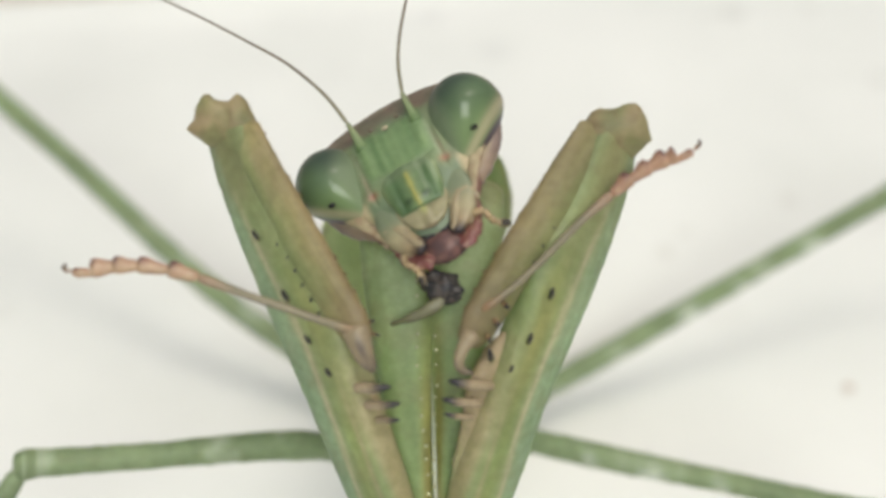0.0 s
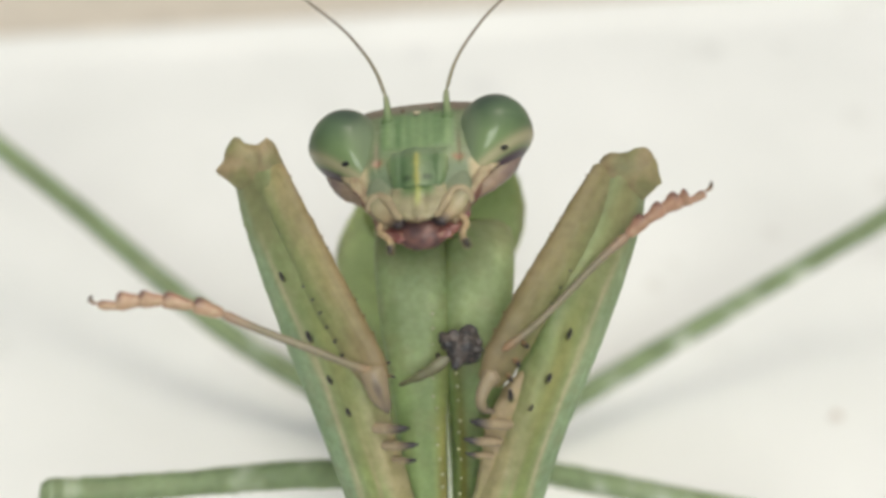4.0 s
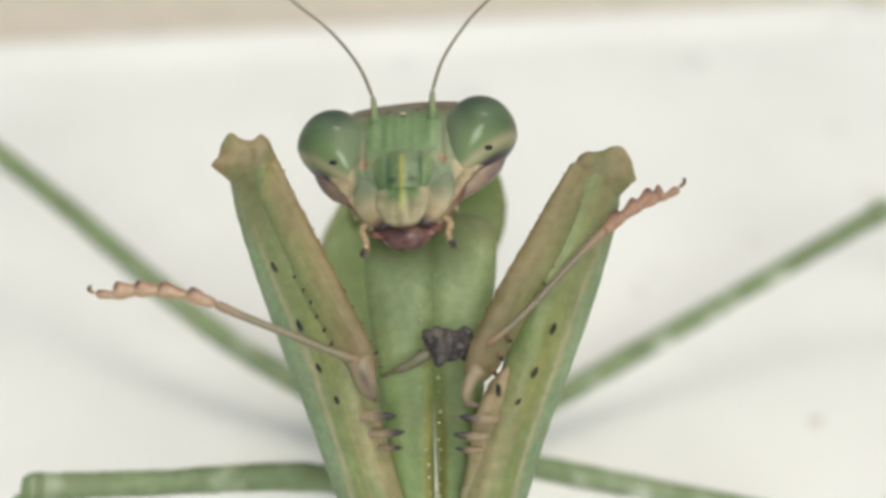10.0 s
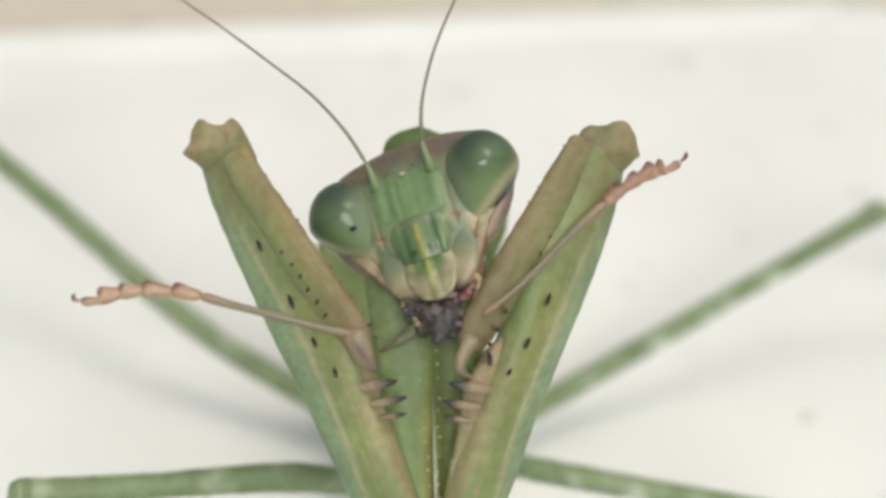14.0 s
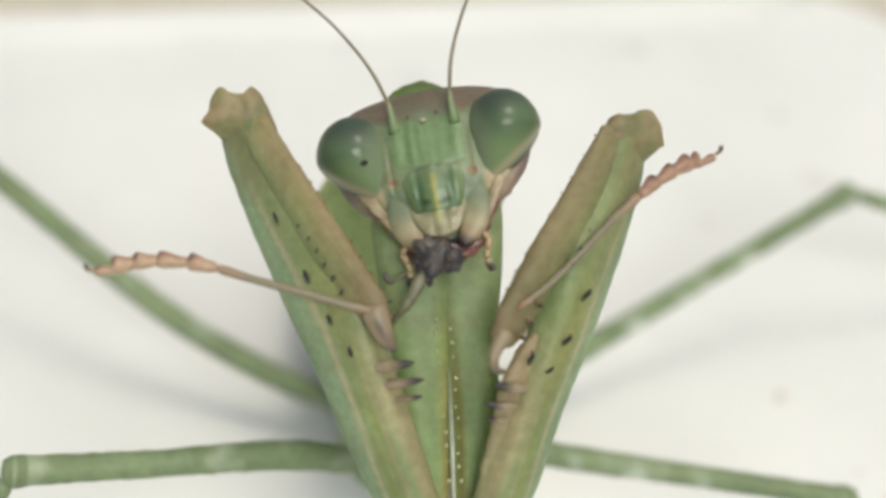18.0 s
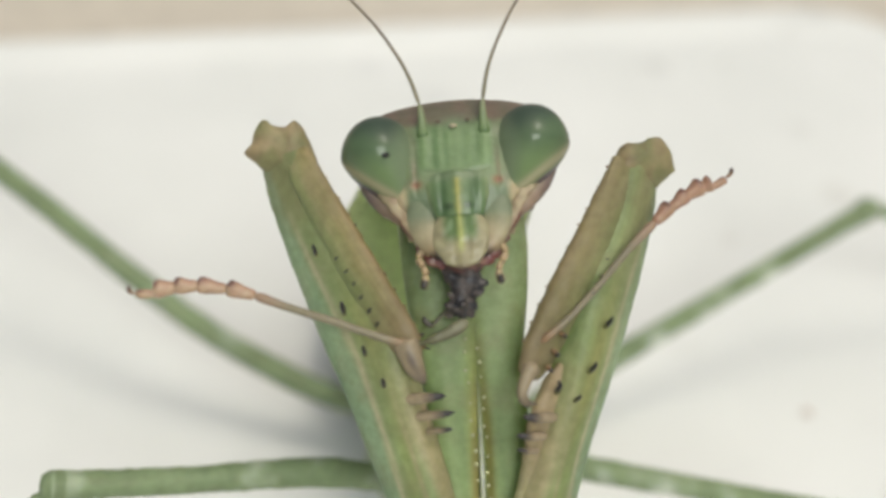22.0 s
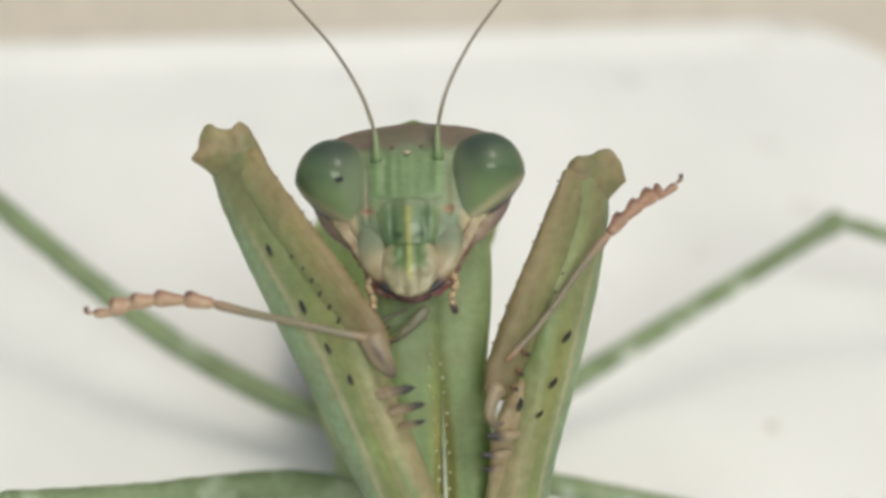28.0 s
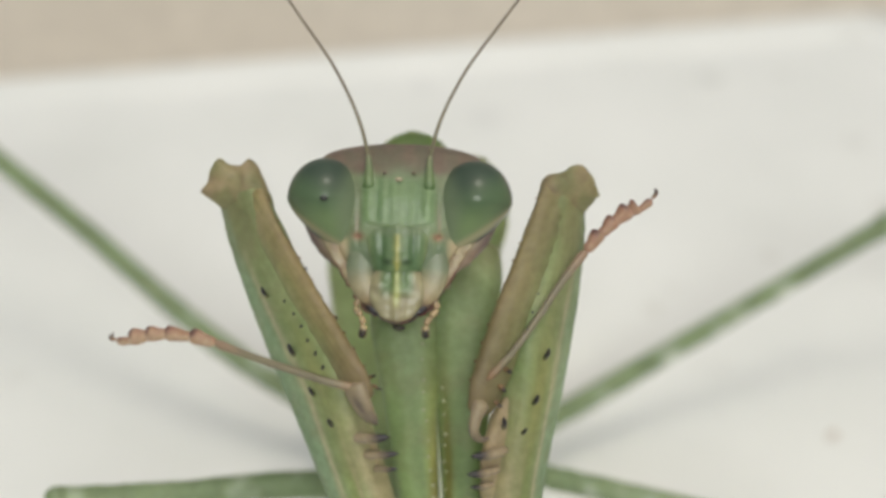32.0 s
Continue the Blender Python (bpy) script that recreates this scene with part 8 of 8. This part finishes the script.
PALP_ROWS = [[
    (0, -1.150, -3.200, 0.240, 0.00, -0.00, 0.00), (0.5, -1.150, -3.200, 0.240, 0.00, -0.00, 6.86),
    (1, -1.150, -3.200, 0.240, 0.00, -0.00, -10.99), (2, -1.150, -3.200, 0.240, 0.00, -0.00, -1.64),
    (3, -1.150, -3.200, 0.240, 0.00, -0.00, 6.63), (5.5, -1.150, -3.200, 0.240, 0.00, -0.00, 7.19),
    (6, -1.150, -3.200, 0.240, 0.00, -0.00, -12.14), (7, -1.150, -3.200, 0.240, 0.00, -0.00, -5.72),
    (8, -1.150, -3.200, 0.240, 0.00, -0.00, 7.72), (9, -1.150, -3.200, 0.240, 0.00, -0.00, -12.70),
    (10, -1.150, -3.200, 0.240, 0.00, -0.00, -9.36), (11, -1.150, -3.200, 0.240, 0.00, -0.00, -17.81),
    (11.5, -1.150, -3.200, 0.240, 0.00, -0.00, 2.98), (12, -1.150, -3.200, 0.240, 0.00, -0.00, -9.84),
    (13, -1.150, -3.200, 0.240, 0.00, -0.00, 3.13), (15.5, -1.150, -3.200, 0.240, 0.00, -0.00, 3.53),
    (16, -1.150, -3.200, 0.240, 0.00, -0.00, -17.74), (17, -1.150, -3.200, 0.240, 0.00, -0.00, -41.61),
    (18, -1.150, -3.200, 0.240, 0.00, -0.00, -10.56), (19, -1.150, -3.200, 0.240, 0.00, -0.00, -12.97),
    (20, -1.150, -3.200, 0.240, 0.00, -0.00, -17.40), (21, -1.150, -3.200, 0.240, 0.00, -0.00, -19.82),
    (22, -1.150, -3.200, 0.240, 0.00, -0.00, -9.21), (23, -1.150, -3.200, 0.240, 0.00, -0.00, -11.59),
    (24, -1.150, -3.200, 0.240, 0.00, -0.00, 0.86), (25, -1.150, -3.200, 0.240, 0.00, -0.00, -61.16),
    (27.5, -1.150, -3.200, 0.240, 0.00, -0.00, -38.22), (28, -1.150, -3.200, 0.240, 0.00, -0.00, -8.34),
    (29, -1.150, -3.200, 0.240, 0.00, -0.00, 1.19), (29.5, -1.150, -3.200, 0.240, 0.00, -0.00, -2.40),
    (30, -1.150, -3.200, 0.240, 0.00, -0.00, -12.36), (31, -1.150, -3.200, 0.240, 0.00, -0.00, -14.17),
    (32, -1.150, -3.200, 0.240, 0.00, -0.00, -1.65)
], [
    (0, 1.150, -3.200, 0.240, 0.00, -0.00, 49.62), (0.5, 1.150, -3.200, 0.240, 0.00, -0.00, 13.61),
    (1, 1.150, -3.200, 0.240, 0.00, -0.00, 32.34), (2, 1.150, -3.200, 0.240, 0.00, -0.00, 55.48),
    (3, 1.150, -3.200, 0.240, 0.00, -0.00, 16.73), (5.5, 1.150, -3.200, 0.240, 0.00, -0.00, 16.96),
    (6, 1.150, -3.200, 0.240, 0.00, -0.00, 34.06), (7, 1.150, -3.200, 0.240, 0.00, -0.00, 20.37),
    (8, 1.150, -3.200, 0.240, 0.00, -0.00, 17.24), (9, 1.150, -3.200, 0.240, 0.00, -0.00, 22.06),
    (10, 1.150, -3.200, 0.240, 0.00, -0.00, 22.34), (11, 1.150, -3.200, 0.240, 0.00, -0.00, 16.03),
    (11.5, 1.150, -3.200, 0.240, 0.00, -0.00, 13.20), (12, 1.150, -3.200, 0.240, 0.00, -0.00, 2.56),
    (13, 1.150, -3.200, 0.240, 0.00, -0.00, 1.23), (15.5, 1.150, -3.200, 0.240, 0.00, -0.00, 1.64),
    (16, 1.150, -3.200, 0.240, 0.00, -0.00, 14.62), (17, 1.150, -3.200, 0.240, 0.00, -0.00, 42.92),
    (18, 1.150, -3.200, 0.240, 0.00, -0.00, 12.53), (19, 1.150, -3.200, 0.240, 0.00, -0.00, 25.81),
    (20, 1.150, -3.200, 0.240, 0.00, -0.00, 26.21), (21, 1.150, -3.200, 0.240, 0.00, -0.00, 15.22),
    (22, 1.150, -3.200, 0.240, 0.00, -0.00, 2.90), (23, 1.150, -3.200, 0.240, 0.00, -0.00, 7.69),
    (24, 1.150, -3.200, 0.240, 0.00, -0.00, 9.56), (25, 1.150, -3.200, 0.240, 0.00, -0.00, -23.61),
    (27.5, 1.150, -3.200, 0.240, 0.00, -0.00, -0.86), (28, 1.150, -3.200, 0.240, 0.00, -0.00, 12.62),
    (29, 1.150, -3.200, 0.240, 0.00, -0.00, 13.29), (29.5, 1.150, -3.200, 0.240, 0.00, -0.00, -4.72),
    (30, 1.150, -3.200, 0.240, 0.00, -0.00, 17.01), (31, 1.150, -3.200, 0.240, 0.00, -0.00, 5.40),
    (32, 1.150, -3.200, 0.240, 0.00, -0.00, -4.90)
]]
HEAD_ROWS = [
    (0, -0.417, 16.036, 18.416, -20.11, -5.23, 29.03), (0.5, -0.435, 17.016, 19.105, -28.07, -0.25, 11.07),
    (1, -0.492, 17.461, 19.226, -28.96, -0.96, 4.78), (2, -0.564, 17.644, 19.288, -30.53, -3.71, 3.98),
    (3, -0.697, 17.726, 18.981, -32.71, -4.58, 5.34), (5.5, -0.689, 17.709, 19.074, -29.10, -7.48, 4.56),
    (6, -0.659, 17.640, 19.239, -28.20, -4.26, 4.87), (7, -0.719, 17.686, 18.942, -30.80, -6.91, 4.41),
    (8, -0.659, 17.682, 18.989, -29.33, -7.43, 4.96), (9, -0.599, 17.568, 18.951, -25.85, -2.42, 6.19),
    (10, -0.541, 17.528, 18.798, -28.53, -7.30, 5.02), (11, -0.619, 16.272, 18.846, -17.03, -5.68, 4.41),
    (11.5, -0.393, 15.563, 18.941, -16.56, -0.83, 5.58), (12, -0.473, 15.004, 18.570, -10.24, -7.04, 17.88),
    (13, -0.352, 15.149, 18.532, -10.27, -12.78, 17.06), (15.5, -0.523, 15.383, 18.916, -18.04, -24.20, 29.00),
    (16, -0.668, 15.685, 18.784, -16.71, -29.81, 29.01), (17, -0.529, 16.020, 18.629, -10.48, -14.72, 14.83),
    (18, -0.413, 16.065, 18.151, -7.80, -10.56, 10.43), (19, -0.405, 16.132, 18.486, -12.02, -14.73, 7.40),
    (20, -0.599, 16.499, 18.364, -10.85, -6.29, 3.56), (21, -0.567, 16.531, 18.775, -9.19, -6.74, 4.40),
    (22, -0.483, 16.431, 18.729, -11.05, -7.75, 3.99), (23, -0.473, 16.485, 18.737, -9.98, -8.15, 4.89),
    (24, -0.553, 16.588, 18.764, -8.00, -7.29, 5.55), (25, -0.546, 16.237, 18.938, -9.07, -7.63, 4.71),
    (27.5, -0.805, 16.050, 19.009, -13.05, -10.13, 3.96), (28, -0.885, 16.089, 18.940, -8.58, -10.53, 2.57),
    (29, -0.979, 15.960, 18.826, -6.00, -6.32, -0.60), (29.5, -1.041, 15.496, 18.905, -0.41, -4.30, -3.75),
    (30, -0.837, 15.835, 19.199, -7.15, -4.77, -1.08), (31, -0.904, 15.867, 19.609, -4.96, 1.37, -1.78),
    (32, -0.595, 16.461, 20.388, -0.13, 0.34, -1.82)
]
LUMP_ROWS = [[
    (0, 1.046, 11.599, 18.485, 0.00, -0.00, 0.00), (0.5, 0.897, 11.542, 19.056, 0.00, -0.00, 0.00),
    (1, 0.881, 11.488, 19.345, 0.00, -0.00, 0.00), (2, 0.747, 10.979, 19.346, 0.00, -0.00, 0.00),
    (3, 0.687, 10.994, 19.264, 0.00, -0.00, 0.00), (6, 0.702, 10.908, 19.417, 0.00, -0.00, 0.00),
    (7, 0.833, 11.002, 19.630, 0.00, -0.00, 0.00), (8, 0.813, 11.068, 19.789, 0.00, -0.00, 0.00),
    (9, 0.801, 10.836, 19.831, 0.00, -0.00, 0.00), (10, 0.808, 10.811, 19.710, 0.00, -0.00, 0.00),
    (11, 0.868, 10.799, 19.407, 0.00, -0.00, 0.00), (11.5, 0.606, 10.870, 19.515, 0.00, -0.00, 0.00),
    (12, 0.727, 10.911, 19.742, 0.00, -0.00, 0.00), (13, 0.732, 10.993, 19.750, 0.00, -0.00, 0.00),
    (15.5, 0.556, 11.565, 20.229, 0.00, -0.00, 0.00), (16, 0.152, 12.204, 19.981, 0.00, -0.00, 0.00),
    (17, 0.058, 12.317, 19.482, 0.00, -0.00, 0.00), (18, -0.217, 12.336, 19.371, 0.00, -0.00, 0.00),
    (19, -0.149, 12.360, 19.116, 0.00, -0.00, 0.00), (20, -0.620, 12.560, 19.100, 0.00, -0.00, 0.00),
    (21, -0.368, 12.612, 18.758, 0.00, -0.00, 0.00), (22, -0.203, 12.157, 19.188, 0.00, -0.00, 0.00),
    (23, -0.083, 12.582, 18.494, 0.00, -0.00, 0.00), (24, -0.263, 12.369, 18.456, 0.00, -0.00, 0.00),
    (25, -0.457, 12.516, 18.365, 0.00, -0.00, 0.00), (26, -0.460, 12.708, 17.488, 0.00, -0.00, 0.00),
    (27.5, -0.520, 12.819, 17.050, 0.00, -0.00, 0.00), (32, -0.792, 13.036, 19.201, 0.00, -0.00, 0.00)
], [
    (0, 1.151, 13.164, 19.130, 0.00, -0.00, 0.00), (1, 0.135, 13.870, 20.175, 0.00, -0.00, 0.00),
    (2, -0.363, 14.484, 20.593, 0.00, -0.00, 0.00), (3, -0.529, 14.676, 20.514, 0.00, -0.00, 0.00),
    (3.6, -0.473, 14.819, 19.829, 0.00, -0.00, 0.00), (6, -0.654, 14.999, 19.485, 0.00, -0.00, 0.00),
    (7, -0.776, 14.967, 19.734, 0.00, -0.00, 0.00), (8, -0.748, 14.977, 19.889, 0.00, -0.00, 0.00),
    (9, -0.405, 14.689, 19.936, 0.00, -0.00, 0.00), (10, -0.628, 14.891, 19.734, 0.00, -0.00, 0.00),
    (11, -0.553, 13.127, 18.915, 0.00, -0.00, 0.00), (11.5, 0.054, 12.062, 19.319, 0.00, -0.00, 0.00),
    (12, 0.868, 11.277, 19.541, 0.00, -0.00, 0.00), (13, 0.366, 11.401, 19.453, 0.00, -0.00, 0.00),
    (15.5, -0.139, 11.459, 19.873, 0.00, -0.00, 0.00), (16, 0.804, 12.293, 20.048, 0.00, -0.00, 0.00),
    (17, 0.497, 12.049, 19.526, 0.00, -0.00, 0.00), (18, 0.136, 12.247, 19.412, 0.00, -0.00, 0.00),
    (19, -0.466, 11.915, 19.071, 0.00, -0.00, 0.00), (20, -0.800, 11.847, 18.810, 0.00, -0.00, 0.00),
    (21, -0.489, 11.931, 18.828, 0.00, -0.00, 0.00), (22, -0.296, 11.438, 19.155, 0.00, -0.00, 0.00),
    (23, -0.287, 11.926, 18.956, 0.00, -0.00, 0.00), (24, -0.400, 11.829, 19.226, 0.00, -0.00, 0.00),
    (25, -0.902, 12.404, 18.613, 0.00, -0.00, 0.00), (26, -0.590, 12.707, 17.473, 0.00, -0.00, 0.00),
    (27.5, -0.520, 12.819, 17.050, 0.00, -0.00, 0.00), (32, -0.792, 13.036, 19.201, 0.00, -0.00, 0.00)
], [
    (0, 0.180, 13.069, 18.968, 0.00, -0.00, 0.00), (1, 0.729, 12.279, 19.118, 0.00, -0.00, 0.00),
    (2, 1.014, 11.422, 19.231, 0.00, -0.00, 0.00), (3, 0.776, 11.345, 19.158, 0.00, -0.00, 0.00),
    (6, 1.103, 11.113, 19.314, 0.00, -0.00, 0.00), (9, 1.313, 11.036, 19.631, 0.00, -0.00, 0.00),
    (11, 1.377, 10.916, 19.207, 0.00, -0.00, 0.00), (12, 0.331, 11.003, 19.543, 0.00, -0.00, 0.00),
    (13, 0.814, 11.497, 19.457, 0.00, -0.00, 0.00), (15.5, 0.930, 11.379, 19.953, 0.00, -0.00, 0.00),
    (16, -0.417, 12.202, 19.723, 0.00, -0.00, 0.00), (17, -0.460, 12.320, 19.322, 0.00, -0.00, 0.00),
    (18, -0.471, 12.070, 19.236, 0.00, -0.00, 0.00), (19, -0.279, 12.182, 18.997, 0.00, -0.00, 0.00),
    (20, 0.100, 12.820, 19.000, 0.00, -0.00, 0.00), (21, -0.321, 12.289, 18.654, 0.00, -0.00, 0.00),
    (22, -0.192, 11.977, 19.083, 0.00, -0.00, 0.00), (23, -0.172, 12.470, 18.784, 0.00, -0.00, 0.00),
    (24, -0.187, 12.280, 18.961, 0.00, -0.00, 0.00), (25, -0.260, 12.517, 18.237, 0.00, -0.00, 0.00),
    (26, -0.442, 12.709, 17.289, 0.00, -0.00, 0.00), (27.5, -0.501, 12.821, 16.851, 0.00, -0.00, 0.00),
    (32, -0.805, 13.031, 19.001, 0.00, -0.00, 0.00)
]]


def keyed(rows):
    return [(t, pose(x * MM, y * MM, z * MM, a, b, c)) for t, x, y, z, a, b, c in rows]


def motions():
    walk(left_femur, keyed(LEFT_ROWS))
    walk(right_femur, keyed(RIGHT_ROWS))
    walk(left_tibia, keyed(LEFT_TIBIA_ROWS))
    walk(right_tibia, keyed(RIGHT_TIBIA_ROWS))
    for ob, rows in zip(PUPILS, PUPIL_ROWS):
        walk(ob, keyed(rows))
    for ob, rows in zip((coxa_left, coxa_right), COXA_ROWS):
        walk(ob, keyed(rows))
    walk(head, keyed(HEAD_ROWS))
    walk(left_mid, keyed(LEFT_MID_ROWS))
    walk(left_hind, keyed(LEFT_HIND_ROWS))
    walk(right_mid, keyed(RIGHT_MID_ROWS))
    walk(right_hind, keyed(RIGHT_HIND_ROWS))
    walk(labrum, keyed(LABRUM_ROWS))
    for ob in TIPS:
        walk(ob, keyed(TIP_ROWS))
    for ob, rows in zip(LOBES + PALPS + ARCHES + ANTENNAE, LOBE_ROWS + PALP_ROWS + ARCH_ROWS + ANTENNA_ROWS):
        walk(ob, keyed(rows))
    walk(pronotum, keyed(PRONOTUM_ROWS))
    walk(leg_piece, keyed(TORN_LEG_ROWS))
    walk(hooked_leg, keyed(HOOKED_LEG_ROWS))
    for ob, rows in zip(LUMPS, LUMP_ROWS):
        walk(ob, keyed(rows))


motions()
